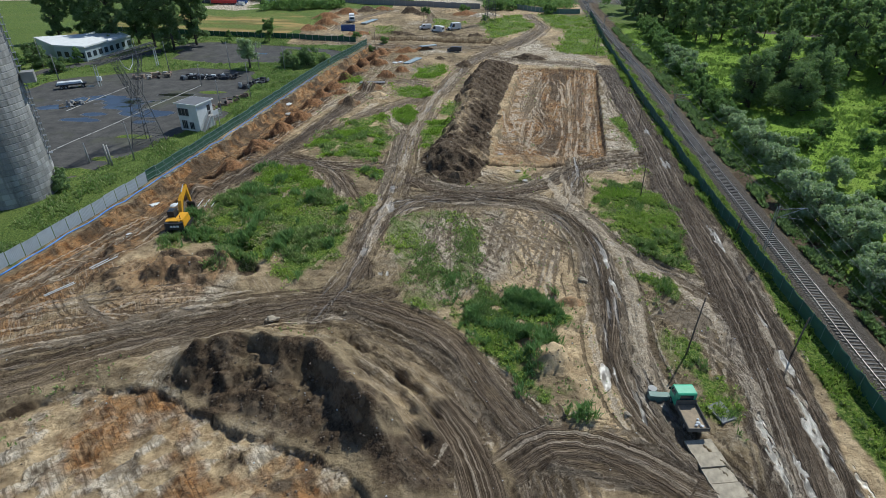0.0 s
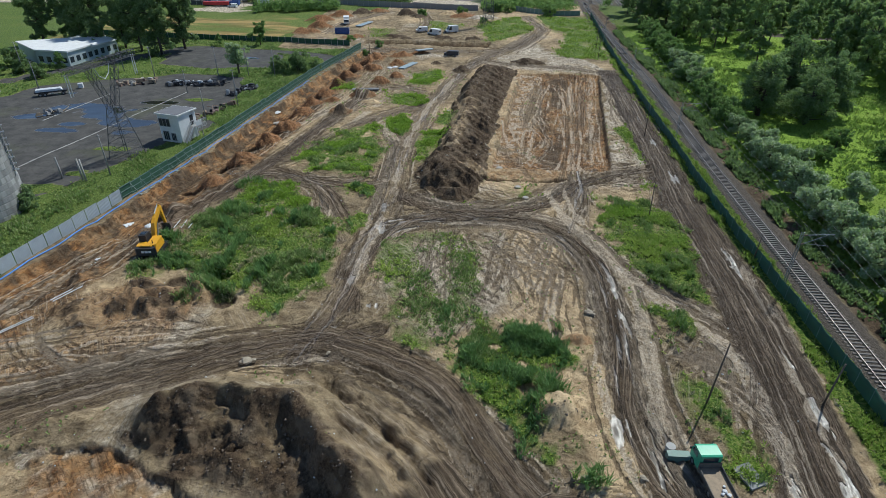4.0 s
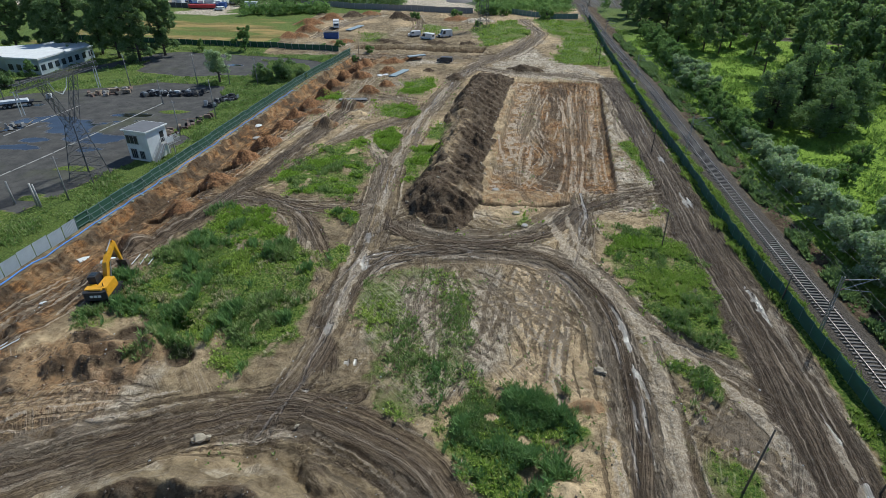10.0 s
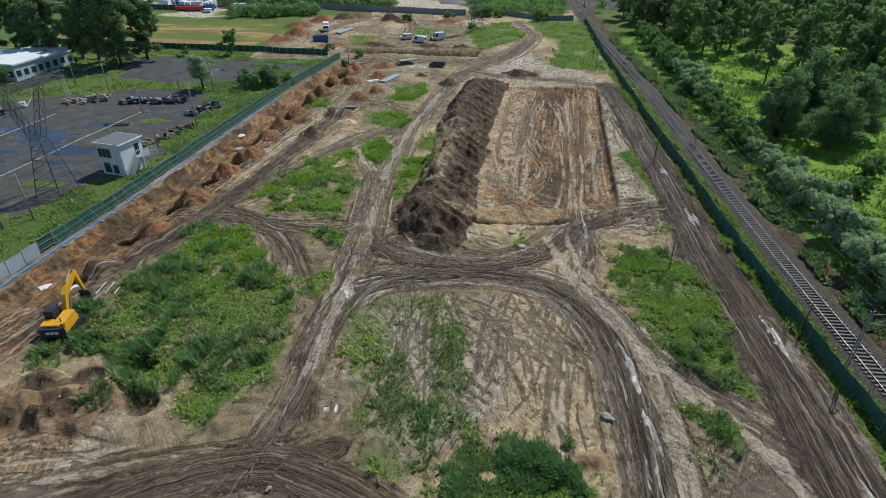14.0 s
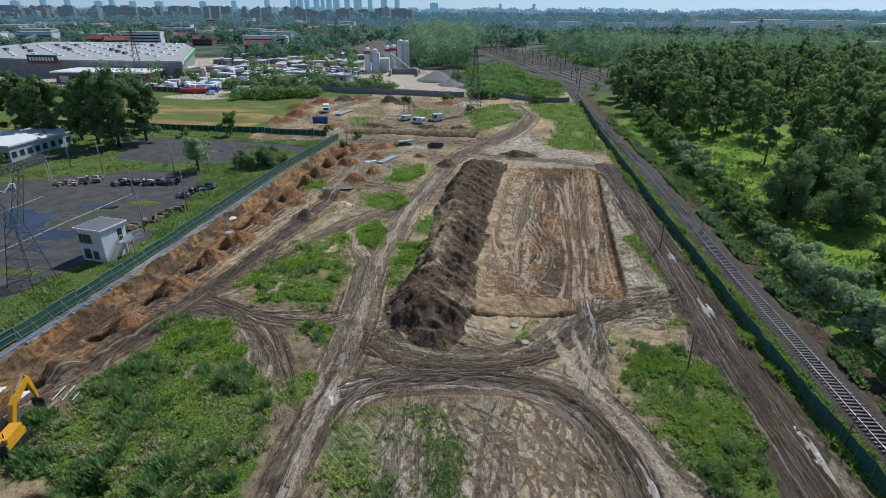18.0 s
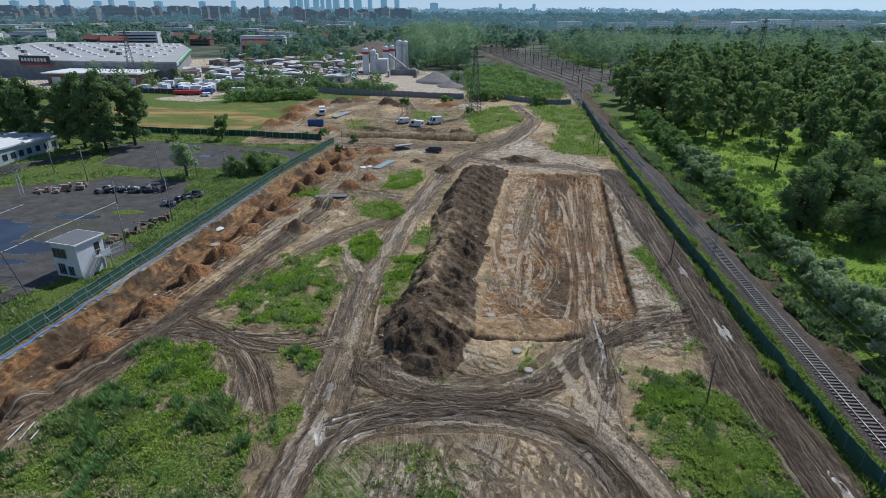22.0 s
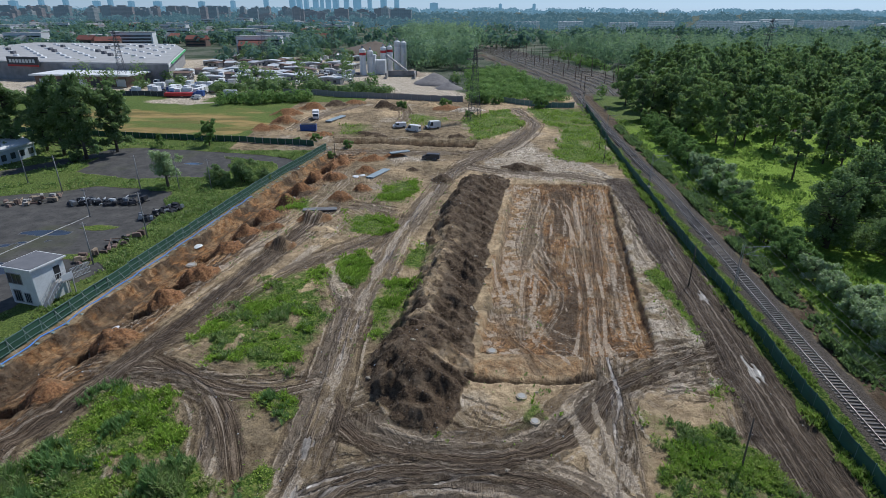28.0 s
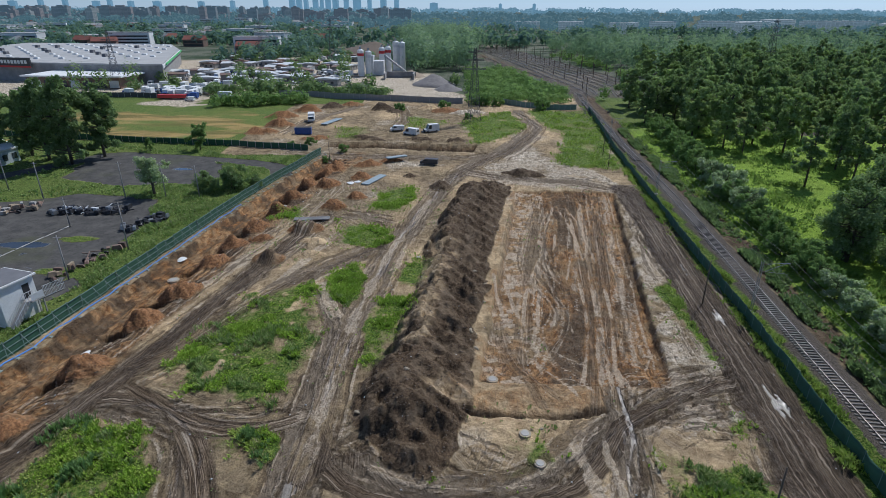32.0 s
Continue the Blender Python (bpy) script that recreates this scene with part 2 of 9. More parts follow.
class Geo:
    """Collects vertices and faces of one part."""

    def __init__(self):
        self.v, self.f = [], []

    def add(self, v, f):
        k = len(self.v)
        self.v += [tuple(p) for p in v]
        self.f += [tuple(i + k for i in q) for q in f]
        return self

    def box(self, cx, cy, cz, sx, sy, sz, rz=0.0, taper=1.0, m=None, bev=0.0):
        """A box on its base centre cz, with chamfered upright edges when bev is given."""
        x, y = sx / 2, sy / 2
        if bev:
            ring = [(x - bev, -y), (x, -y + bev), (x, y - bev), (x - bev, y), (-x + bev, y), (-x, y - bev), (-x, -y + bev), (-x + bev, -y)]
        else:
            ring = [(x, -y), (x, y), (-x, y), (-x, -y)]
        n = len(ring)
        c, s = math.cos(rz), math.sin(rz)
        v = []
        for z, k in ((0, 1.0), (sz, taper)):
            for px, py in ring:
                px, py = px * k, py * k
                v.append((cx + px * c - py * s, cy + px * s + py * c, cz + z))
        if m is not None:
            v = [tuple(m @ Vector(p)) for p in v]
        f = [tuple(range(n - 1, -1, -1)), tuple(range(n, 2 * n))]
        f += [(i, (i + 1) % n, n + (i + 1) % n, n + i) for i in range(n)]
        return self.add(v, f)

    def tube(self, a, b, r0, r1=None, n=6, caps=True):
        a, b = Vector(a), Vector(b)
        r1 = r0 if r1 is None else r1
        d = (b - a).normalized()
        u = d.orthogonal().normalized()
        w = d.cross(u)
        v = []
        for p, r in ((a, r0), (b, r1)):
            for i in range(n):
                t = 2 * math.pi * i / n
                v.append(tuple(p + (u * math.cos(t) + w * math.sin(t)) * r))
        f = [(i, (i + 1) % n, n + (i + 1) % n, n + i) for i in range(n)]
        if caps:
            f += [tuple(range(n - 1, -1, -1)), tuple(range(n, 2 * n))]
        return self.add(v, f)

    def path(self, pts, r, n=5):
        for a, b in zip(pts, pts[1:]):
            self.tube(a, b, r, r, n)
        return self

    def prism(self, poly, z0, z1):
        n = len(poly)
        v = [(x, y, z0) for x, y in poly] + [(x, y, z1) for x, y in poly]
        f = [tuple(range(n - 1, -1, -1)), tuple(range(n, 2 * n))] + [(i, (i + 1) % n, n + (i + 1) % n, n + i) for i in range(n)]
        return self.add(v, f)

    def side(self, prof, y0, y1):
        """A profile in x and z, drawn out along y."""
        n = len(prof)
        v = [(x, y0, z) for x, z in prof] + [(x, y1, z) for x, z in prof]
        f = [tuple(range(n)), tuple(range(2 * n - 1, n - 1, -1))] + [(i, n + i, n + (i + 1) % n, (i + 1) % n) for i in range(n)]
        return self.add(v, f)

    def blob(self, c, r, seed=0, n=7, m=5, squash=0.6, rough=0.25):
        """A lumpy stone or clod."""
        rnd = random.Random(seed)
        v = [(c[0], c[1], c[2] + r * squash)]
        for j in range(1, m):
            p = math.pi * j / m
            for i in range(n):
                a = 2 * math.pi * (i + 0.5 * (j % 2)) / n
                k = r * (1 + rnd.uniform(-rough, rough))
                v.append((c[0] + k * math.sin(p) * math.cos(a), c[1] + k * math.sin(p) * math.sin(a), c[2] + k * squash * math.cos(p)))
        v.append((c[0], c[1], c[2] - r * squash))
        f = [(0, 1 + i, 1 + (i + 1) % n) for i in range(n)]
        for j in range(m - 2):
            for i in range(n):
                a, b = 1 + j * n + i, 1 + j * n + (i + 1) % n
                f.append((a, a + n, b + n, b))
        e = len(v) - 1
        f += [(e, 1 + (m - 2) * n + (i + 1) % n, 1 + (m - 2) * n + i) for i in range(n)]
        return self.add(v, f)

    def mesh(self, name, mat, smooth=False):
        me = bpy.data.meshes.new(name)
        me.from_pydata(self.v, [], self.f)
        if mat:
            me.materials.append(mat)
        if smooth:
            me.polygons.foreach_set("use_smooth", [True] * len(me.polygons))
        me.update()
        return me


def part(name, geo, mat, parent, label="", smooth=False):
    ob = new(name, geo.mesh(name, mat, smooth) if isinstance(geo, Geo) else geo)
    ob.parent = parent
    if label:
        tagged(ob, label)
    return ob


def thing(name, label, category, group="", kind="", at=None):
    ob = tagged(new(name), label, category, group, kind)
    if at is not None:
        ob.matrix_basis = at
    return ob


def mesh_np(name, v, f, mat, smooth=False):
    """A mesh from arrays of vertices and of equal-sided faces."""
    me = bpy.data.meshes.new(name)
    k = f.shape[1]
    me.vertices.add(len(v))
    me.vertices.foreach_set("co", np.ascontiguousarray(v, dtype=np.float32).ravel())
    me.loops.add(f.size)
    me.loops.foreach_set("vertex_index", np.ascontiguousarray(f, dtype=np.int32).ravel())
    me.polygons.add(len(f))
    me.polygons.foreach_set("loop_start", np.arange(0, f.size, k, dtype=np.int32))
    if smooth:
        me.polygons.foreach_set("use_smooth", np.ones(len(f), dtype=bool))
    me.update(calc_edges=True)
    if mat:
        me.materials.append(mat)
    return me


# ---- noise on arrays ----
RS = np.random.RandomState(7)
TABLE = RS.rand(256, 256)


def vnoise(x, y, seed=0):
    x, y = x + seed * 17.3, y + seed * 9.7
    xi, yi = np.floor(x).astype(int), np.floor(y).astype(int)
    u, v = x - xi, y - yi
    u, v = u * u * (3 - 2 * u), v * v * (3 - 2 * v)
    a, b = TABLE[yi & 255, xi & 255], TABLE[yi & 255, (xi + 1) & 255]
    c, d = TABLE[(yi + 1) & 255, xi & 255], TABLE[(yi + 1) & 255, (xi + 1) & 255]
    return (a + (b - a) * u) * (1 - v) + (c + (d - c) * u) * v


def fbm(x, y, size, octaves=4, seed=0):
    """Fractal noise of about -1 to 1; size in metres of the largest lumps."""
    s, k, t = 0.0, 1.0, 0.0
    x, y = x / size, y / size
    for o in range(octaves):
        s = s + k * (vnoise(x, y, seed + o) * 2 - 1)
        t += k
        x, y, k = x * 2.03, y * 2.03, k * 0.55
    return s / t * 1.6


def sstep(a, b, v):
    t = np.clip((v - a) / (b - a), 0, 1)
    return t * t * (3 - 2 * t)


def spline(pts, step=2.0):
    """A smooth line through plan points."""
    p = [np.array(q, float) for q in pts]
    p = [2 * p[0] - p[1]] + p + [2 * p[-1] - p[-2]]
    out = []
    for i in range(1, len(p) - 2):
        n = max(1, int(np.linalg.norm(p[i + 1] - p[i]) / step))
        for k in range(n):
            t = k / n
            out.append(0.5 * (2 * p[i] + (p[i + 1] - p[i - 1]) * t + (2 * p[i - 1] - 5 * p[i] + 4 * p[i + 1] - p[i + 2]) * t ** 2 + (3 * p[i] - p[i - 1] - 3 * p[i + 1] + p[i + 2]) * t ** 3))
    out.append(p[-2])
    return np.array(out)

# ---- the ground, one sheet ----


def axis(fine0, fine1, step, mid0, mid1, step2, far0, far1):
    def grow(a, end, s, sign):
        out, x = [], a
        while (end - x) * sign > 0:
            s *= 1.16
            x += sign * s
            out.append(x)
        return out
    core = list(np.arange(fine0, fine1, step))
    lo, hi = list(np.arange(mid0, fine0, step2)), list(np.arange(fine1, mid1, step2))
    return np.array(grow(mid0, far0, step2, -1)[::-1] + lo + core + hi + grow(hi[-1] if hi else fine1, far1, step2, 1))


GX = axis(-57.0, 46.0, 0.2, -110.0, 110.0, 0.9, -6000, 6000)
GY = axis(24.0, 128.0, 0.2, -8.0, 24.0, 0.7, -600, 130)
GY = np.concatenate([GY[GY < 128.0], np.arange(128.0, 215.0, 0.45), axis(215.0, 216.0, 0.9, 215.0, 330.0, 1.1, 215, 6500)])
X, Y = np.meshgrid(GX, GY)
Z = np.zeros_like(X)
CHANNELS = ("grass", "sand", "mud", "wet", "red", "dark", "asphalt", "ballast", "field", "grey", "meadow", "sites", "heaped", "tyre", "pale", "lush", "urban", "scrub", "lane", "hatch", "stony")
K = {c: np.zeros(X.shape, np.float32) for c in CHANNELS}
ACROSS = X.copy().astype(np.float32)
ALONG = Y.copy().astype(np.float32)
N1 = fbm(X, Y, 9.0, 5, 3)
N2 = fbm(X, Y, 2.2, 3, 11)
N3 = fbm(X, Y, 30.0, 4, 23)


def window(x0, x1, y0, y1):
    i0, i1 = np.searchsorted(GX, x0), np.searchsorted(GX, x1)
    j0, j1 = np.searchsorted(GY, y0), np.searchsorted(GY, y1)
    return slice(j0, max(j0 + 1, j1)), slice(i0, max(i0 + 1, i1))


def region(poly, soft=1.0, ragged=1.0, grow=0.0):
    """How far inside a plan outline each point lies, as a soft mask with a ragged edge."""
    p = np.array(poly, float)
    pad = soft + ragged * 2 + 2 + abs(grow)
    w = window(p[:, 0].min() - pad, p[:, 0].max() + pad, p[:, 1].min() - pad, p[:, 1].max() + pad)
    x, y = X[w], Y[w]
    inside = np.zeros(x.shape, bool)
    d2 = np.full(x.shape, 1e12)
    for (ax, ay), (bx, by) in zip(p, np.roll(p, -1, 0)):
        if ay != by:
            hit = ((ay > y) != (by > y)) & (x < (bx - ax) * (y - ay) / (by - ay) + ax)
            inside ^= hit
        ex, ey = bx - ax, by - ay
        t = np.clip(((x - ax) * ex + (y - ay) * ey) / (ex * ex + ey * ey + 1e-9), 0, 1)
        d2 = np.minimum(d2, (x - ax - t * ex) ** 2 + (y - ay - t * ey) ** 2)
    sd = np.sqrt(d2) * np.where(inside, 1, -1) + grow
    sd = sd + ragged * (0.6 * N2[w] + 0.8 * N1[w])
    return w, sstep(-soft, soft, sd), sd


def along(line, reach):
    """Distance across and along a plan line, for all points within reach of it."""
    p = spline(line)
    w = window(p[:, 0].min() - reach, p[:, 0].max() + reach, p[:, 1].min() - reach, p[:, 1].max() + reach)
    x, y = X[w], Y[w]
    best, across, run = np.full(x.shape, 1e9), np.full(x.shape, 1e6), np.zeros(x.shape)
    s0 = 0.0
    gx, gy = GX[w[1]], GY[w[0]]
    for a, b in zip(p, p[1:]):
        e = b - a
        ln = np.hypot(*e)
        i0, i1 = np.searchsorted(gx, min(a[0], b[0]) - reach), np.searchsorted(gx, max(a[0], b[0]) + reach)
        j0, j1 = np.searchsorted(gy, min(a[1], b[1]) - reach), np.searchsorted(gy, max(a[1], b[1]) + reach)
        q = (slice(j0, j1), slice(i0, i1))
        xs, ys = x[q], y[q]
        if xs.size:
            t = ((xs - a[0]) * e[0] + (ys - a[1]) * e[1]) / (ln * ln)
            tc = np.clip(t, 0, 1)
            d = np.hypot(xs - a[0] - tc * e[0], ys - a[1] - tc * e[1])
            closer = d < best[q]
            sgn = np.sign((xs - a[0]) * e[1] - (ys - a[1]) * e[0])
            best[q] = np.where(closer, d, best[q])
            across[q] = np.where(closer, d * sgn, across[q])
            run[q] = np.where(closer, s0 + tc * ln, run[q])
        s0 += ln
    return w, across, run, best, s0


def cells(x, y, sx, sy, turn, seed):
    """Uneven blocks of about sx by sy metres: two random values, the place within the block and the distance to its joint."""
    c, sn = math.cos(turn), math.sin(turn)
    u, v = (x * c + y * sn) / sx, (-x * sn + y * c) / sy
    iu, iv = np.floor(u).astype(int), np.floor(v).astype(int)
    d1, d2 = np.full(x.shape, 9.0), np.full(x.shape, 9.0)
    r1, r2, du, dv = (np.zeros(x.shape) for _ in range(4))
    for a in (-1, 0, 1):
        for b in (-1, 0, 1):
            p, q = (iu + a + seed * 37) & 255, (iv + b + seed * 11) & 255
            ou, ov = u - (iu + a + 0.15 + 0.7 * TABLE[q, p]), v - (iv + b + 0.15 + 0.7 * TABLE[p, q])
            d = np.maximum(np.abs(ou), np.abs(ov)) + 0.25 * (np.abs(ou) + np.abs(ov))
            near = d < d1
            d2 = np.where(near, d1, np.minimum(d2, d))
            d1 = np.where(near, d, d1)
            r1, r2 = np.where(near, TABLE[(q + 91) & 255, p], r1), np.where(near, TABLE[q, (p + 57) & 255], r2)
            du, dv = np.where(near, ou, du), np.where(near, ov, dv)
    return r1, r2, du, dv, d2 - d1


def put(ch, w, m, k=1.0):
    K[ch][w] = np.maximum(K[ch][w], m * k)


def wipe(chs, w, m):
    for c in chs:
        K[c][w] *= (1 - m)


# lines of the plan
LEFT_FENCE = [(-64, 40), (-59, 59), (-53.3, 87), (-49, 112), (-44.6, 142), (-39.6, 175), (-32.5, 211)]
RIGHT_FENCE = [(39.0, 8), (39.8, 36), (41, 58), (42.3, 86), (45.6, 122), (48.2, 150), (52.2, 189), (58, 240), (64, 289)]
RAIL = [(41.3, 0), (43.0, 40), (44.6, 60), (46.3, 82), (48.7, 109), (52.2, 142), (55.0, 170), (59.3, 226), (66.6, 309), (69, 335), (64, 400), (50, 467), (36, 554), (-10, 760)]


def line_x(line, y):
    p = np.array(line)
    return np.interp(y, p[:, 1], p[:, 0])


fence_x = line_x(LEFT_FENCE, Y)
rail_x = np.interp(Y, [0, 40, 60, 82, 109, 142, 170, 226, 309, 335], [41.3, 43.0, 44.6, 46.3, 48.7, 52.2, 55.0, 59.3, 66.6, 69])
rfence_x = line_x(RIGHT_FENCE, Y)

Z += 0.10 * N1 + 0.5 * N3 * sstep(60, 140, np.hypot(X, Y - 100)) * (np.hypot(X, Y) < 900)

# everywhere outside the site: green land
K["meadow"][:] = 1.0
site = (X > fence_x) & (X < rfence_x) & (Y < 322) & (Y > -8)
site |= (X > -62) & (X < rfence_x) & (Y >= 211) & (Y < 305) & (X > -62 + (Y - 230) * 0.0)
K["sites"][site] = 1.0
K["meadow"][site] = 0.0
K["sand"][:] = np.where(site, np.clip(0.28 + 0.5 * N3 + 0.6 * N1, 0, 1), 0)
K["grey"][:] = np.where(site, np.clip(-0.15 + 0.9 * fbm(X, Y, 12.0, 4, 29), 0, 0.8), 0)
N5 = fbm(X, Y, 0.9, 2, 31)
N7 = fbm(X, Y, 0.5, 2, 35)
Z[site] += 0.13 * N2[site] + 0.08 * N5[site] + 0.055 * N7[site]

# lush meadow beside the line; dull built-up land far out
K["lush"] = (sstep(48, 54, X - (Y - 40) * 0.06) * sstep(262, 235, Y) * sstep(250, 150, X) * (X > rail_x) + 0.9 * ((X > 30) & (X < rail_x) & (Y > 190) & (Y < 300))).astype(np.float32)
K["urban"] = (sstep(312, 345, Y + 6 * N3) * (1 - K["sites"])).astype(np.float32)
# asphalt lot behind the left fence, and the lane
LOT = [(-112, 158), (-80, 174), (-60, 169), (-55, 152), (-56, 128), (-59, 112), (-66, 92), (-80, 70), (-120, 110)]
w, m, sd = region(LOT, 0.5, 0.5)
put("asphalt", w, m)
wipe(["meadow"], w, m)
w, m, sd = region([(-95, 207), (-76, 206), (-56, 201), (-52, 182), (-75, 180), (-92, 187)], 0.5, 1.2)
put("asphalt", w, m)
wipe(["meadow"], w, m)
w, ac, run, d, _ = along([(-125, 160), (-110, 183), (-99, 199), (-88, 209), (-57, 204), (-42, 198), (-38, 190)], 6)
m = 1 - sstep(2.4, 3.0, d)
put("asphalt", w, m)
wipe(["meadow"], w, m)
w, m, sd = region([(-62, 121), (-54, 122), (-52, 127), (-55, 130)], 0.5, 0.3)
put("asphalt", w, m)
wipe(["meadow"], w, m)
for px, py, rx, ry in ((-79, 134, 14, 6.0), (-73, 127.5, 7, 2.8), (-90, 139, 10, 4.2), (-95, 131, 6, 2.4), (-86, 122, 5, 1.8), (-70, 121, 2.4, 1.2), (-84, 126, 4, 1.6), (-100, 150, 5, 2.0), (-72, 143, 5, 1.6), (-66, 195, 2.5, 1.2)):
    w = window(px - rx * 2, px + rx * 2, py - ry * 2, py + ry * 2)
    e = ((X[w] - px) / rx) ** 2 + ((Y[w] - py) / ry) ** 2 + 0.9 * N1[w] + 0.4 * N2[w]
    put("wet", w, 1 - sstep(0.75, 0.95, e))

# fields beyond the far hedge
w, m, sd = region([(-150, 226), (-104, 229), (-66, 232), (-58, 262), (-78, 285), (-150, 278)], 2, 3)
put("field", w, m)
w, m, sd = region([(-128, 310), (-96, 300), (-100, 296), (-130, 304)], 1.5, 2)
put("grey", w, m)

# railway bed
w, ac, run, d, _ = along(RAIL, 14)
bed = 1 - sstep(2.3, 3.6, np.abs(ac) + 0.3 * N2[w])
put("ballast", w, bed)
wipe(["meadow", "sand", "sites"], w, bed)
# scrub ground east of the rails, darkened to paint in the bushes' shade
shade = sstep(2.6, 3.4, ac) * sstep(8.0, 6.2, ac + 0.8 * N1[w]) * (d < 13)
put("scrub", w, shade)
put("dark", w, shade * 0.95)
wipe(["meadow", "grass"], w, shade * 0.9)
Z[w] += 0.55 * (1 - sstep(1.6, 3.6, np.abs(ac)))
Z[w] -= 0.5 * (1 - sstep(0.0, 2.5, np.abs(ac - 6.5)))
# station tracks further out
w, m, sd = region([(69, 331), (91, 321), (106, 318), (114, 345), (115, 372), (110, 406), (103, 474), (90, 553), (71, 666), (56, 760), (30, 700), (42, 560), (52, 486), (64, 405)], 2, 1.5)
put("ballast", w, m, 0.62)
put("grey", w, m * np.clip(0.35 + 0.6 * N3[w], 0, 0.6))
w, ac, run, d, _ = along([(92, 332), (100, 300), (110, 262), (124, 248), (150, 236), (200, 218), (260, 190)], 9)
m = 1 - sstep(3.0, 4.4, d)
put("ballast", w, m)
wipe(["meadow", "lush"], w, m)
# works yard with gravel heaps far out
for poly in ([(-26, 316), (12, 308), (14, 330), (-4, 372), (0, 420), (-30, 440), (-40, 390)], [(-260, 322), (-118, 322), (-60, 330), (-40, 400), (-50, 520), (-140, 560), (-260, 480)], [(-132, 300), (-108, 296), (-104, 330), (-118, 330)]):
    w, m, sd = region(poly, 3, 3)
    put("grey", w, m)
    wipe(["meadow"], w, m)

# ---- site relief ----
# the long excavated bed
PIT = [(7.5, 103.5), (29.6, 102.6), (43.2, 175.5), (20.5, 176)]
w, m, sd = region(PIT, 0.3, 0.3)
x, y = X[w], Y[w]
ramp = sstep(100, 112, y) * sstep(178, 166, y)
Z[w] -= m * (0.35 + 0.95 * ramp) * (1 + 0.05 * N2[w])
u = x - (y - 103) * 0.183 - 7.5
wipe(["sand", "grey", "meadow"], w, m)
put("red", w, m * np.clip(0.9 + 0.5 * N1[w] + 0.3 * N2[w] + 0.25 * sstep(15, 18, u), 0, 1))
put("sand", w, m * np.clip(0.6 + 1.2 * N2[w], 0, 1) * sstep(6.5, 4.5, u + 1.2 * N1[w]) * sstep(104, 112, y))
wipe(["red"], w, m * 0.35 * sstep(6.5, 4.5, u + 1.2 * N1[w]) * sstep(104, 112, y))
ACROSS[w] = np.where(m > 0.5, x - (y - 103) * 0.187, ACROSS[w])
put("mud", w, m * np.clip(0.35 + 1.1 * fbm((x - (y - 103) * 0.187) * 4, y * 0.35, 9, 3, 41), 0, 0.9) * sstep(5, 8, u) * sstep(19, 15, u + N1[w]))
r1, r2, du, dv, edge = cells(x, y, 1.5, 1.0, 0.18, 2)
strip = m * sstep(8.0, 5.5, u + 1.2 * N1[w])
Z[w] += strip * (0.26 * (r1 - 0.5) + 0.22 * (r2 - 0.5) * du)
put("grey", w, strip * (r2 > 0.5) * 0.75)
put("pale", w, strip * (r2 > 0.42) * np.clip(0.6 + 0.5 * r1 + 0.5 * N2[w], 0, 1) * sstep(0.04, 0.14, edge))
put("dark", w, strip * sstep(0.10, 0.03, edge) * 0.7)
r1, r2, du, dv, edge = cells(x, y, 2.4, 1.5, -0.1, 4)
Z[w] += (m - strip) * (0.16 * (r1 - 0.5) + 0.14 * (r2 - 0.5) * du)
put("sand", w, (m - strip) * (r1 > 0.66) * (r2 > 0.3) * 0.7)
wipe(["red"], w, (m - strip) * (r1 > 0.66) * (r2 > 0.3) * 0.5)
put("dark", w, (m - strip) * sstep(0.09, 0.02, edge) * (r2 > 0.35) * 0.55)
put("dark", w, (m - strip) * (r1 < 0.22) * np.clip(0.4 + N1[w], 0, 0.6))
w, m, sd = region([(4, 96), (15, 94), (21, 98), (29, 102), (29.6, 104), (8.4, 105), (20.5, 176), (16, 178), (9, 140), (5, 112)], 0.8, 1.2)
put("red", w, m * np.clip(0.15 + 0.9 * N1[w] + 0.5 * N2[w], 0, 0.7) * sstep(96, 100, Y[w]))
put("sand", w, m * np.clip(0.7 + 0.5 * N2[w], 0, 1))
w, ac, run, d, ln = along([(5.5, 98.2), (10, 97.6), (15, 97.2), (21, 98.6)], 3)
q = np.exp(-((d + 0.15 * N2[w]) / 0.35) ** 2)
Z[w] -= 0.7 * q
put("dark", w, 0.9 * q)
# pale stripped strips beside and beyond it
for poly in ([(30, 103), (36.5, 99), (38, 118), (41.5, 150), (43, 168), (36, 138)], [(14.5, 182.5), (27, 180), (44, 175), (46, 180), (41, 201), (27.6, 205), (15, 201)], [(22, 94), (35, 97), (36, 100), (30, 102)]):
    w, m, sd = region(poly, 0.6, 0.8)
    put("grey", w, m * np.clip(0.68 + 0.9 * N2[w] + 0.5 * N1[w], 0, 0.95))
    r1, r2, du, dv, edge = cells(X[w], Y[w], 2.6, 1.2, 0.2, 6)
    Z[w] += m * (0.20 * (r1 - 0.5) + 0.2 * (r2 - 0.5) * du)
    put("pale", w, m * (r2 > 0.4) * np.clip(0.45 + 0.5 * r1 + 0.5 * N2[w], 0, 0.9) * sstep(0.04, 0.12, edge))
    put("dark", w, m * sstep(0.10, 0.02, edge) * (r2 > 0.3) * 0.75)
    wipe(["mud"], w, m * 0.4)

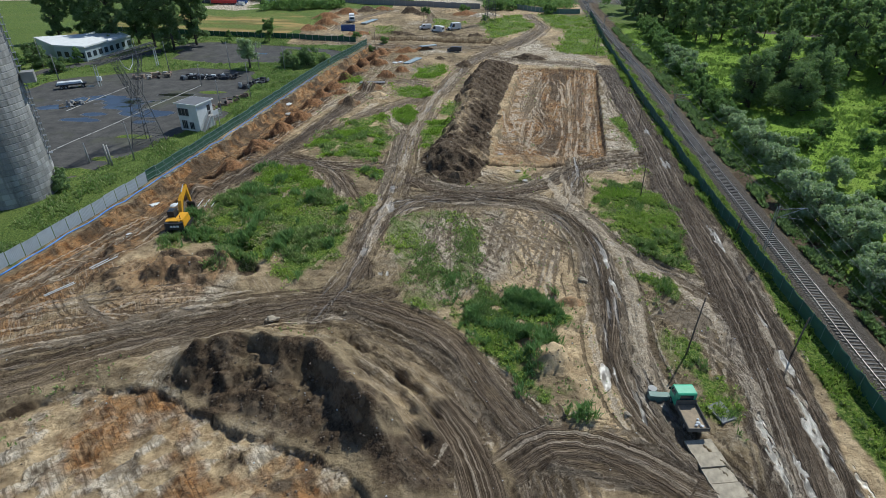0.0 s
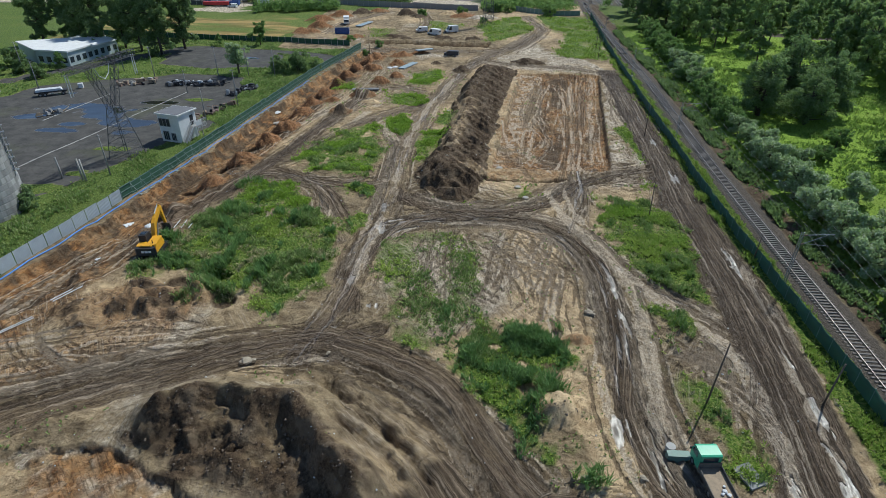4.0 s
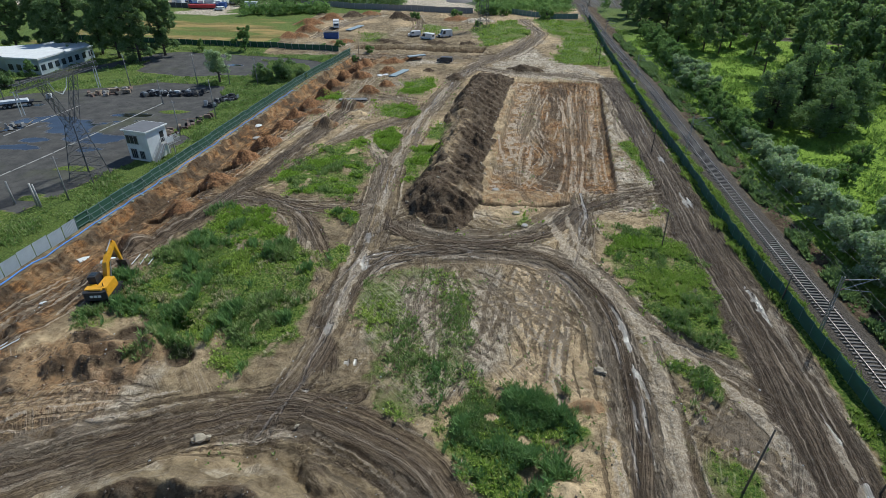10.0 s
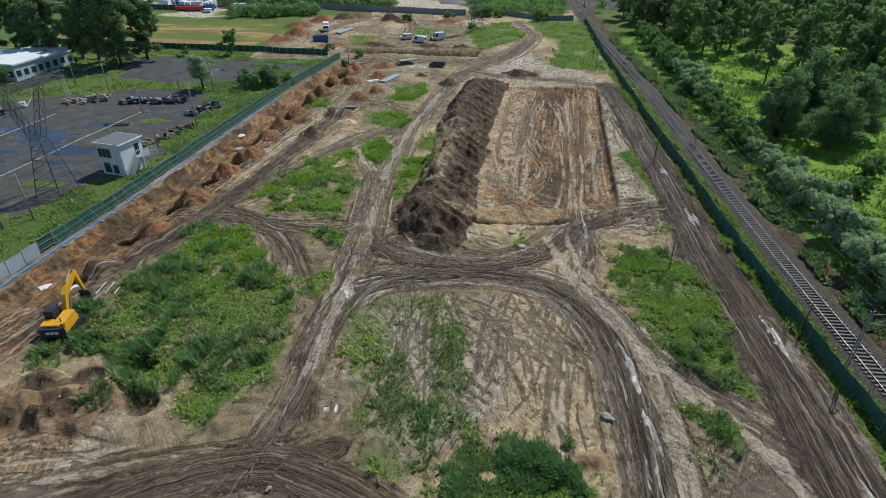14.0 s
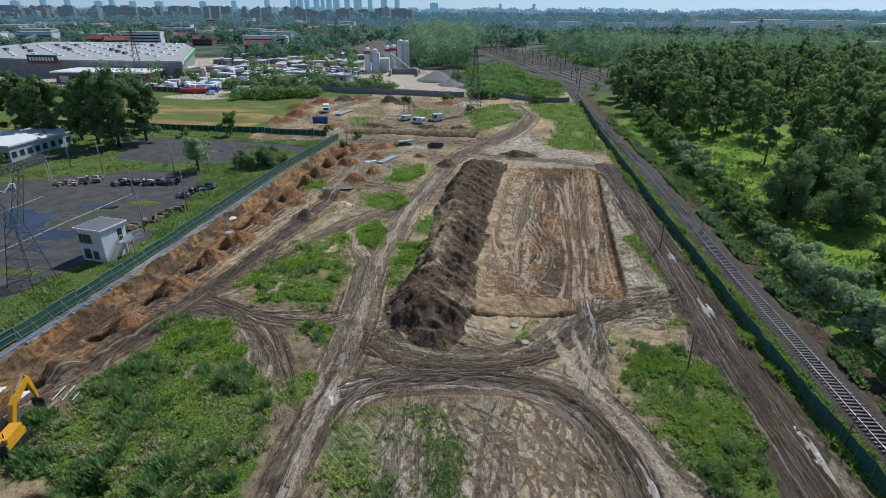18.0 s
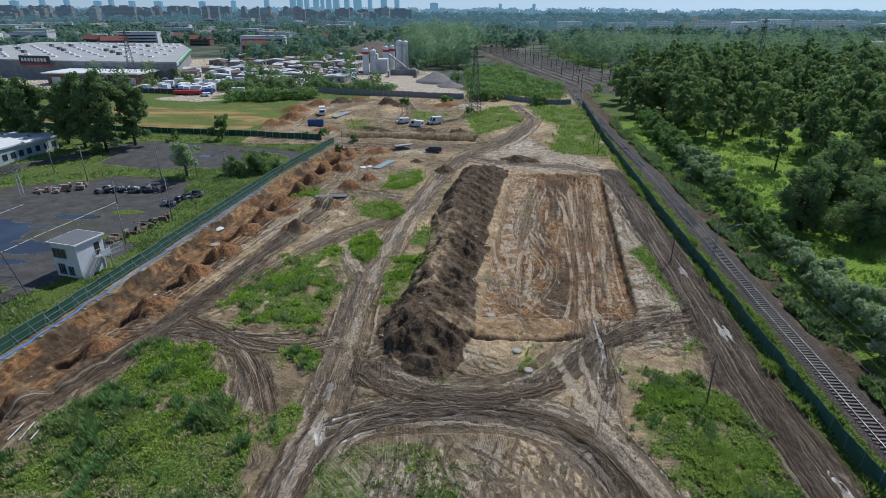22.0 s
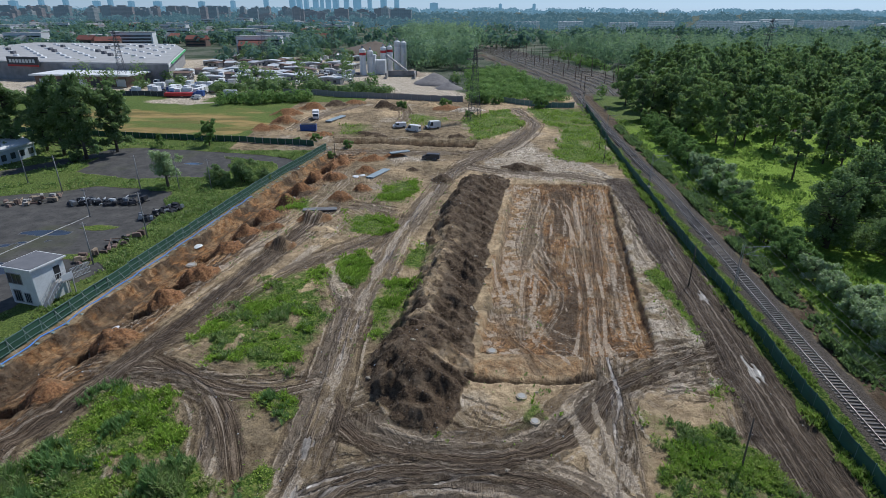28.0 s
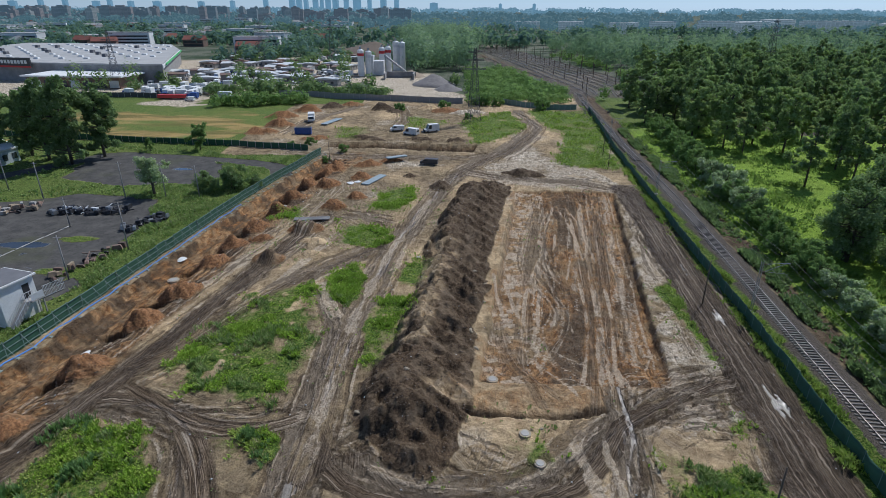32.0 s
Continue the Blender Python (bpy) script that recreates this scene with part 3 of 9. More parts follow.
# dark topsoil heap along the bed: tipped loads on its western side, a long dark slope towards the bed
w, ac, run, d, ln = along([(0.2, 93), (-0.6, 98), (-0.2, 104), (1.2, 112), (3.7, 129), (5.8, 149), (9.4, 168), (11.6, 177)], 14)
hw_w = np.interp(run, [0, 5, 10, 18, 40, 64, ln], [3.6, 6.6, 6.0, 4.0, 4.0, 4.6, 4.0])
hw_e = np.interp(run, [0, 5, 12, 20, 40, 64, ln], [5.0, 7.4, 7.6, 6.6, 7.0, 8.4, 8.0])
half = np.where(ac < 0, hw_w, hw_e) + 0.8 * N1[w] + 0.5 * N2[w]
prof = np.clip(1 - d / half, 0, 1)
ends = sstep(-1.5, 4, run) * sstep(ln + 1, ln - 5, run)
r1, r2, du, dv, edge = cells(X[w], Y[w], 2.3, 1.7, 0.5, 8)
q1, q2, qu, qv, qe = cells(X[w] + 0.4 * N2[w], Y[w], 0.95, 0.8, 0.9, 12)
rib = 1 - np.abs(np.sin(run * 0.78 + 0.42 * np.abs(ac) + 1.6 * N1[w])) * 1.4
slope = np.clip(prof * (1 - prof) * 4, 0, 1)
west = sstep(1.4, -0.8, ac + 0.6 * N2[w])
hgt = 3.2 * np.where(ac < 0, np.minimum(prof * 1.30, 0.80 + 0.20 * prof), prof ** 0.92) * (0.25 + 0.75 * ends) * (0.86 + 0.22 * fbm(X[w], Y[w], 7, 3, 51))
hgt = hgt + slope * (0.62 * rib * (1 - 0.4 * west) + (1.3 * (r1 - 0.5) + 0.8 * (r2 - 0.5) * du) * (0.4 + 0.6 * west)) + sstep(0.03, 0.2, prof) * (0.34 * (q1 - 0.5) + 0.3 * (q2 - 0.5) * qu)
Z[w] += hgt * (d < half) + (0.08 * N2[w] + 0.03 * N5[w]) * (prof > 0.05)
put("heaped", w, sstep(0.02, 0.12, prof))
md = sstep(0.02, 0.10, prof)
wipe(["sand", "red", "grey", "mud", "meadow", "grass"], w, md)
put("dark", w, md)
tan = md * sstep(2.6, -0.2, ac + 0.9 * N2[w] + 1.5 * (r1 - 0.5)) * sstep(10, 16, run) * sstep(66, 46, run + 4 * N1[w]) * np.clip(0.40 + 1.3 * (r2 - 0.35) + 0.5 * N1[w], 0, 0.9) * sstep(0.06, 0.2, prof)
tan = np.maximum(tan, md * sstep(1.8, 0.6, np.hypot((X[w] - 4.6) / 2.6, (Y[w] - 100.5) / 1.5) + 0.3 * N2[w]) * 0.9)
put("sand", w, tan)
put("grey", w, tan * 0.45 * (q2 > 0.55))
K["dark"][w] *= 1 - 0.62 * tan
put("red", w, md * sstep(0.5, 0.9, r1 + 0.3 * N1[w]) * sstep(22, 12, run) * 0.4)

# front cut with the orange bed and the dark heap above it
CUT = [(-46, 33.5), (-42, 35.5), (-37, 39), (-29, 39.2), (-24, 36.2), (-16, 33.2), (-7, 29.5), (-4, 22), (-4, 2), (-70, 2), (-62, 28)]
w, m, sd = region(CUT, 0.14, 0.75)
r1, r2, du, dv, edge = cells(X[w] + 0.5 * N1[w], Y[w] + 0.4 * N2[w], 2.5, 1.3, 0.72, 3)
p1, p2, pu, pv, pe = cells(X[w], Y[w], 0.9, 0.5, 0.5, 9)
Z[w] -= m * (0.72 + 0.2 * N1[w])
Z[w] += m * (0.52 * (r1 - 0.5) + 0.40 * (r2 - 0.5) * du + 0.12 * (p1 - 0.5) + 0.08 * N2[w])
put("red", w, m * np.clip(0.30 + 1.5 * fbm(X[w], Y[w], 5.0, 4, 38) + 0.6 * (r2 - 0.5), 0, 0.95))
put("sand", w, m * np.clip(0.75 + 0.5 * (r1 - 0.3), 0, 1))
put("grey", w, m * sstep(0.45, 0.65, r1 + 0.25 * N2[w]) * 0.7)
put("dark", w, m * np.clip(1.6 * fbm(X[w], Y[w], 4.0, 4, 39) - 0.75, 0, 0.6))
put("dark", w, m * sstep(0.09, 0.02, edge) * np.clip(0.3 + 1.2 * N2[w], 0, 0.75))
ACROSS[w] = np.where(m > 0.5, X[w] * 0.75 + Y[w] * 0.66, ACROSS[w])
ALONG[w] = np.where(m > 0.5, Y[w] * 0.75 - X[w] * 0.66, ALONG[w])
put("dark", w, sstep(-0.15, 0.0, sd + 0.25 * N5[w]) * (1 - sstep(0.1, 0.4, sd)) * np.clip(0.6 + 0.9 * N1[w], 0, 1))


def mound(px, py, rx, ry, h, turn=0.0, chan="dark", rough=0.35, power=1.0, seed=5, cover=1.0):
    rough = rough * 0.6
    """A tipped heap of soil with lumps."""
    reach = max(rx, ry) * 1.5
    w = window(px - reach, px + reach, py - reach, py + reach)
    c, s = math.cos(turn), math.sin(turn)
    dx, dy = X[w] - px, Y[w] - py
    u, v = dx * c + dy * s, -dx * s + dy * c
    r = np.hypot(u / rx, v / ry) + 0.16 * fbm(X[w], Y[w], max(rx, ry) * 0.6, 3, seed)
    p = np.clip(1 - r, 0, 1)
    Z[w] += h * np.minimum(1, p ** power * 1.35) * (1 + rough * fbm(X[w], Y[w], max(1.4, rx * 0.45), 2, seed + 1)) + (0.10 * N2[w] + 0.05 * N5[w]) * (p > 0.03)
    k = sstep(0.0, 0.12, p) * cover
    wipe(["grass", "meadow", "mud", "wet", "sand", "grey"], w, k)
    put(chan, w, k)
    put("heaped", w, k)
    return w, p


# heap over the front cut: tan back and a dark dug face towards the cut
CREST = [(-29.0, 39.4), (-26.6, 41), (-24, 42.2), (-20.5, 43.4), (-17, 42.2), (-13.8, 42.8), (-11.4, 39.8), (-9.4, 36.8), (-6.8, 34.4), (-4.8, 31.2)]
w, ac, run, d, ln = along(CREST, 13)
CUT_EDGE = [(-29.5, 39.5), (-26, 38.0), (-22.9, 36.6), (-19, 34.8), (-14.8, 33.8), (-11.5, 32.0), (-8.0, 31.0), (-4.5, 29.5)]
cut_y = line_x([(b, a) for a, b in CUT_EDGE], X[w])
to_cut = np.clip(Y[w] - cut_y, 0, 30)
N6 = fbm(X[w], Y[w], 1.8, 3, 74)
crest = (4.0 + 0.9 * fbm(X[w], Y[w], 4, 3, 71)) * sstep(-0.5, 5, run) * sstep(ln + 1, ln - 5, run)
east = sstep(-13, -8, X[w])
back = np.clip(1 - d / (5.6 + 3.6 * east + 0.9 * N1[w]), 0, 1) ** (1.1 + 0.5 * east)
share = to_cut / (to_cut + d + 0.3)
r1, r2, du, dv, edge = cells(X[w] + 0.3 * N2[w], Y[w], 1.9, 1.3, 0.6, 14)
q1, q2, qu, qv, qe = cells(X[w], Y[w], 0.8, 0.65, 0.2, 16)
scarp = sstep(-16.5, -14.5, X[w] + 0.8 * N1[w])
wall = sstep(2.0, 0.25, d + 0.35 * N6)
loose = 0.30 * sstep(2.4, 0.1, d + 0.8 * N6) + 0.70 * share ** 1.1 + (0.30 * (r1 - 0.5) + 0.3 * (r2 - 0.5) * du + 0.12 * (q1 - 0.5)) * share * (1 - share) * 4
face = np.clip(loose * (1 - scarp) + scarp * (0.62 * wall + 0.38 * share ** 0.8 + 0.10 * (q1 - 0.5) * (1 - wall)), 0, 1) * sstep(-0.2, 0.6, to_cut)
up = crest * np.where(ac > 0, face, back) * (d < 12.5)
Z[w] += up + (0.16 * N2[w] + 0.10 * N5[w]) * sstep(0.1, 0.5, up)
k = sstep(0.12, 0.45, up)
wipe(["mud", "grass", "red", "wet"], w, k)
put("sand", w, 0.6 * k * np.clip(0.55 + N1[w], 0, 1))
put("grey", w, 0.45 * k * np.clip(0.3 + fbm(X[w], Y[w], 3, 3, 72), 0, 1))
# dark soil on the dug face, with the face's own shade painted in
df = np.maximum(k, (d < 11.5) * sstep(0.0, 0.7, to_cut + 0.5 * N2[w]) * sstep(1, 3, run) * sstep(ln - 0.2, ln - 2, run)) * sstep(-0.7, 0.2, ac + 0.7 * N2[w]) * (X[w] < -4.5)
df = np.clip(df * (0.92 + 0.5 * N2[w]), 0, 1)
wipe(["sand", "grey"], w, df)
put("dark", w, df)
put("heaped", w, df)
for p0, p1, p2 in (((-12.6, 48.4), (-10.6, 45.6), (-8.0, 43.2)), ((-10.2, 41.6), (-6.8, 39.0), (-2.2, 34.6)), ((-8.2, 42.6), (-4.6, 39.4), (-0.6, 35.4)), ((-7.6, 37.8), (-4.2, 35.4), (-1.0, 31.6))):
    w, ac, run, d, ln = along([p0, p1, p2], 3)
    q = sstep(-0.5, 2, run) * sstep(ln + 0.3, ln - 2, run)
    d = np.abs(ac + 0.3 * N1[w])
    Z[w] -= 0.95 * np.exp(-(d / 0.55) ** 2) * q
    Z[w] += 0.45 * np.exp(-((ac + 1.3) / 0.6) ** 2) * q
# the eastern flank is scored lengthwise by the dozer, the foot of the heap is trampled dark soil
w, m, sd = region([(-12.5, 49), (-7, 47.5), (-1, 42), (3, 36), (3, 30), (-4, 28), (-5.5, 34), (-9, 38.5)], 1.2, 1.0)
acr, alo = X[w] * 0.67 + Y[w] * 0.74, X[w] * 0.74 - Y[w] * 0.67
score = fbm(acr * 1.0, alo * 0.09, 1.9, 3, 76)
Z[w] += m * (0.34 * score - 0.16 * np.exp(-(score / 0.07) ** 2))
ACROSS[w] = np.where(m > 0.4, acr, ACROSS[w])
ALONG[w] = np.where(m > 0.4, alo, ALONG[w])
put("mud", w, m * 0.35)
put("sand", w, m * np.clip(0.5 + 0.6 * N1[w], 0, 0.8))
put("dark", w, m * np.clip(N2[w] - 0.35 + 0.6 * np.exp(-(score / 0.08) ** 2), 0, 0.7))
w, m, sd = region([(-24, 36.5), (-14, 33.5), (-7, 30.2), (-3.5, 28), (2, 28), (0, 33), (-6, 36), (-16, 37.5)], 0.8, 0.8)
m = m * (Z[w] > -0.35)
put("dark", w, m * np.clip(0.7 + 0.8 * N2[w], 0, 1))
# dug banks by the excavator
for px, py, rx, ry, hh, tn, sd_ in ((-36, 60.5, 4.5, 3.0, 1.3, 0.5, 81), (-33, 58.5, 3.6, 2.4, 1.0, -0.4, 84), (-30, 62.5, 3.2, 2.6, 1.2, 0.2, 82), (-40, 57.5, 3.4, 2.2, 0.7, 0.3, 83), (-38, 63.5, 2.4, 2.0, 0.8, 0.0, 85), (-47.5, 66, 2.6, 1.8, 0.9, 0.4, 86), (-44, 59, 2.4, 1.6, 0.5, 0.9, 87)):
    w, p = mound(px, py, rx, ry, hh, tn, "red", 1.2, 1, sd_, 0.42)
    put("dark", w, np.clip(0.35 + 1.4 * fbm(X[w], Y[w], 2.2, 3, sd_ + 3), 0, 0.8) * sstep(0.02, 0.2, p))
    put("sand", w, np.clip(1.2 * fbm(X[w], Y[w], 2.5, 3, sd_ + 7), 0, 0.8) * (p > 0.02))
for px, py, r, dep in ((-29.5, 66.2, 2.2, 1.4), (-27, 61, 1.6, 0.8), (-34, 64.5, 2.0, 0.8)):
    w = window(px - 2 * r, px + 2 * r, py - 2 * r, py + 2 * r)
    q = np.hypot(X[w] - px, Y[w] - py) / r + 0.3 * N1[w]
    Z[w] -= dep * (1 - sstep(0.5, 1.0, q))
    put("dark", w, 1 - sstep(0.7, 1.1, q))
# sandy hump with weeds round it
mound(10.6, 44.0, 2.9, 2.2, 1.7, 0.4, "sand", 0.4, 0.9, 91)
mound(14.4, 54.5, 1.8, 1.2, 0.7, 0.0, "red", 0.4, 1, 92, 0.6)

# service trench along the left fence: a cut bank, dug pits and red spoil heaps beside them
off = X - fence_x
tr = sstep(1.6, 2.0, off + 0.25 * N2) * sstep(14.6, 12.6, off + 0.8 * N1) * sstep(38, 48, Y) * sstep(216, 208, Y)
for c in ("sand", "grey", "mud"):
    K[c] *= (1 - tr)
K["red"] = np.maximum(K["red"], tr * np.clip(0.72 + 0.4 * N2 + 0.4 * N1, 0, 1)).astype(np.float32)
K["sand"] = np.maximum(K["sand"], tr * np.clip(0.30 + 0.8 * N1, 0, 0.7)).astype(np.float32)
notch = 0.5 * vnoise(X * 0 + off * 0.2, Y / 0.55, 3) + 0.35 * N2
cut = sstep(2.5, 3.4, off + notch) * sstep(12.5, 6.5, off + 0.4 * N1) * sstep(52, 70, Y) * sstep(213, 206, Y)
ditch = np.exp(-((off - 4.6 + 0.25 * N1) / 0.55) ** 2) * sstep(76, 86, Y) * sstep(213, 206, Y)
Z -= cut * 1.25 + ditch * 0.55
Z += 0.16 * tr * N2
K["dark"] = np.maximum(K["dark"], ditch * np.clip(0.4 + 0.8 * N2, 0, 0.8)).astype(np.float32)
ACROSS[tr > 0.3] = off[tr > 0.3]
rh = random.Random(4)
yy = 85.0
while yy < 206:
    fx = float(line_x(LEFT_FENCE, yy))
    far = np.clip((yy - 140) / 60, 0, 1)
    mound(fx + rh.uniform(9.6, 10.8) - 1.4 * far, yy, rh.uniform(2.6, 3.5), rh.uniform(2.2, 3.0), rh.uniform(1.6, 2.2), rh.uniform(-0.4, 0.4), "red", 0.35, 1.0, int(yy * 3))
    px, py = fx + rh.uniform(7.4, 8.4) - 1.4 * far, yy - rh.uniform(2.2, 3.0)
    w = window(px - 3, px + 3, py - 3, py + 3)
    q = np.hypot((X[w] - px) / 2.0, (Y[w] - py) / 1.3) + 0.25 * N2[w]
    Z[w] -= 1.9 * (1 - sstep(0.55, 0.95, q))
    put("dark", w, 0.9 * (1 - sstep(0.6, 1.1, q)))
    yy += rh.uniform(8.0, 11.0)
# spoil heaps inside the site
for px, py, rx, ry, h, ch in ((-26, 137, 3.2, 2.4, 1.5, "red"), (-23, 151, 3.6, 2.6, 1.7, "red"), (-20, 164, 3.2, 2.4, 1.8, "red"), (-16, 171, 2.6, 2.2, 1.5, "red"), (-24, 180, 3.2, 2.6, 1.8, "red"), (-17, 187, 3.0, 2.2, 1.6, "red"), (-26, 196, 4.2, 2.6, 2.0, "red"), (-17, 199, 4.4, 2.4, 1.7, "red"), (-5, 188, 1.8, 1.4, 1.0, "dark"), (24, 190, 6.0, 2.6, 1.4, "dark"), (3, 179, 3.0, 2.6, 1.2, "dark"), (-11, 204, 4, 2, 1.2, "red"), (-20, 145, 3, 1.6, 0.8, "sand"), (-19, 139, 2.4, 1.6, 0.8, "sand"), (-30, 146, 2.6, 1.6, 0.9, "red")):
    mound(px, py, rx, ry, h, 0.3 * math.sin(px), ch, 0.4, 1.0, int(abs(px * 7) + py))
# far dug trench and spoil beyond it
w, m, sd = region([(-34, 221), (-10, 219.5), (12, 215), (14, 224), (-10, 227), (-33, 228)], 0.4, 0.4)
Z[w] -= m * 2.0
put("dark", w, m * 0.9)
put("red", w, m * 0.6)
for px, py, rx, ry, h, ch in ((-22, 233, 8, 2.0, 1.4, "dark"), (-4, 232, 6, 1.6, 1.2, "dark"), (8, 229, 4, 1.8, 1.4, "dark"), (-38, 233, 5, 2, 1.3, "red"), (-58, 240, 6, 4, 2.2, "red"), (-55, 252, 6, 4, 2.6, "red"), (-58, 268, 7, 4, 2.4, "red"), (-52, 284, 6, 4, 2.6, "red"), (-44, 294, 6, 4, 2.6, "dark"), (-21, 287, 6, 4, 2.8, "dark"), (-16, 281, 4, 3, 1.6, "dark"), (5, 285, 7, 4, 2.0, "red"), (14, 280, 8, 3, 1.6, "grey"), (-2, 292, 5, 3, 1.6, "sand"), (-36, 300, 5, 3, 1.4, "red")):
    mound(px, py, rx, ry, h, 0.4 * math.cos(px), ch, 0.4, 1.0, int(abs(px * 5) + py))

# ---- grass inside the site ----


def green(poly, strength=1.0, ragged=2.8, soft=1.3):
    w, m, sd = region(poly, 2.2, ragged * 1.3, 1.6)
    put("grass", w, m * np.clip(0.5 + 0.6 * N2[w], 0, 0.6), strength)
    w, m, sd = region(poly, soft, ragged)
    put("grass", w, m * np.clip(0.95 + 0.45 * fbm(X[w], Y[w], 6, 4, 93), 0.15, 1), strength)
    return w, m


WEED_A = [(-40, 70), (-38, 86), (-35.5, 97), (-28, 96), (-22, 90), (-15.5, 77), (-15, 64), (-19, 57), (-22, 57), (-26, 63), (-34, 67)]
WEED_B = [(-26.4, 102), (-20, 99.4), (-14, 99.4), (-12.6, 101), (-13.6, 107.6), (-12.2, 111), (-13.2, 116), (-17.9, 127), (-23, 125), (-28, 119.6), (-30.6, 111), (-27.1, 105)]
WEED_G = [(-9, 77), (-3, 80.5), (4, 78), (4.5, 63), (1, 54), (-5, 52), (-8.5, 56)]
WEED_GW = [(-9, 76), (-6.4, 79), (-5, 72), (-4.6, 63), (-2.5, 57), (-2, 52.5), (-5, 52), (-8.5, 56)]
WEED_E = [(1.2, 54.6), (5, 56.8), (9, 56.4), (13.4, 53.4), (14, 51.5), (10.5, 48.2), (7.6, 46.4), (8.4, 42.2), (11.8, 41.2), (11.4, 39), (8.9, 37.4), (6.4, 39), (4.8, 42), (4.4, 48), (2, 50.6)]
WEED_F = [(23, 84), (27, 90), (32, 91), (35, 81), (34, 69), (32.2, 60.5), (28.5, 63), (24.5, 71)]
WEED_H = [(22.5, 62), (26.5, 62), (29, 59), (28, 56.5), (25, 55)]
WEED_I = [(23.4, 48.8), (26.4, 49.6), (27.6, 46), (28.6, 41.4), (27.4, 36.8), (24.2, 35), (24.0, 39), (23.2, 45.3)]
PATCHES = [[(-14.8, 144), (-9, 142.4), (-6, 146), (-7.3, 151.4), (-12.8, 155.3), (-15, 150.4)], [(-12, 165), (-10, 175), (-4, 179), (-2.5, 170), (-7, 161.5)], [(-14, 131.7), (-12.3, 122.7), (-10, 120.4), (-8.8, 126.4), (-8.7, 131.7), (-11, 134.5)], [(-7.2, 106.5), (-4, 107), (-3.3, 115), (-2.2, 123), (-4.6, 124.5), (-6.4, 119.3), (-7.2, 113)], [(-2.8, 136), (-3.3, 129), (-0.9, 128.4), (-0.2, 134)],
           [(-19.5, 95.3), (-16.5, 96.2), (-12.6, 94.4), (-12.3, 91.4), (-13.3, 90.6), (-16.2, 92.6)], [(-17, 80), (-13.5, 86), (-12, 82), (-14, 77)], [(35.2, 127), (38.9, 129), (39.2, 124.8), (38, 112), (36.6, 108), (36, 115.8)], [(0, 87), (4, 88.5), (4, 86.6), (1, 86)], [(8, 88), (13, 93), (15, 90), (12, 86)], [(20, 92), (22, 94), (24, 92)], [(33, 95.5), (36.5, 98), (37, 95)], [(-30, 158), (-27, 163), (-25, 157)], [(-24, 157), (-18, 160), (-18, 156), (-23, 154)]]
for poly, k in ((WEED_A, 1.0), (WEED_B, 1.0), (WEED_G, 0.5), (WEED_E, 1.0), (WEED_F, 0.95), (WEED_H, 0.9), (WEED_I, 1.0)):
    green(poly, k)
for poly in PATCHES:
    green(poly, 0.9, 0.8, 0.6)
green([(36, 200), (52, 196), (64, 288), (38, 284), (40, 262), (44, 240)], 1.0, 2.0)
green([(14, 226), (33, 246), (30, 284), (10, 262)], 0.95, 2.0)
green([(-10, 252), (2, 248), (6, 268), (-12, 275)], 0.7, 2.0)
green([(-33, 236), (-26, 234), (-24, 250), (-34, 252)], 0.6, 2.0)
# verge along the right fence and inside the left fence
verge = np.interp(Y, [20, 44, 62, 300], [3.6, 3.0, 1.5, 1.4])
m = sstep(-verge, 1.0 - verge, X - rfence_x + 0.4 * N2) * (X < rail_x) * (Y < 300)
K["grass"] = np.maximum(K["grass"], 0.9 * m * (K["ballast"] < 0.4)).astype(np.float32)
w, ac, run, d, _ = along([(8, 60), (10, 70), (13, 76)], 8)
wipe(["grass"], w, (1 - sstep(2.5, 5.0, d)) * 0.85)
put("sand", w, 1 - sstep(3, 6, d))
w, m, sd = region([(7, 56), (13, 74), (18, 62), (17, 52), (12, 50)], 1, 1.5)
put("sand", w, m * 0.9)
w, m, sd = region([(11, 33), (17, 32), (19, 50), (15, 52)], 1, 1.2)
put("sand", w, m)
w, m, sd = region([(-48, 45), (-34, 50), (-24, 53), (-22, 60), (-30, 62), (-40, 62), (-48, 60)], 1, 1.5)
put("sand", w, m * np.clip(0.5 + 0.9 * N2[w], 0, 1), 0.55)
put("red", w, m * np.clip(0.25 + 0.9 * N1[w], 0, 0.6))
for px, py, r in ((-25, 113, 1.4), (-24.5, 76, 1.6), (-26, 88, 1.2), (-30, 104, 1.3)):
    w = window(px - 3, px + 3, py - 3, py + 3)
    q = 1 - sstep(0.6, 1.2, np.hypot(X[w] - px, (Y[w] - py) * 1.3) / r + 0.3 * N2[w])
    wipe(["grass"], w, q)
    put("sand", w, q)

# ---- haul roads, churned into ruts ----


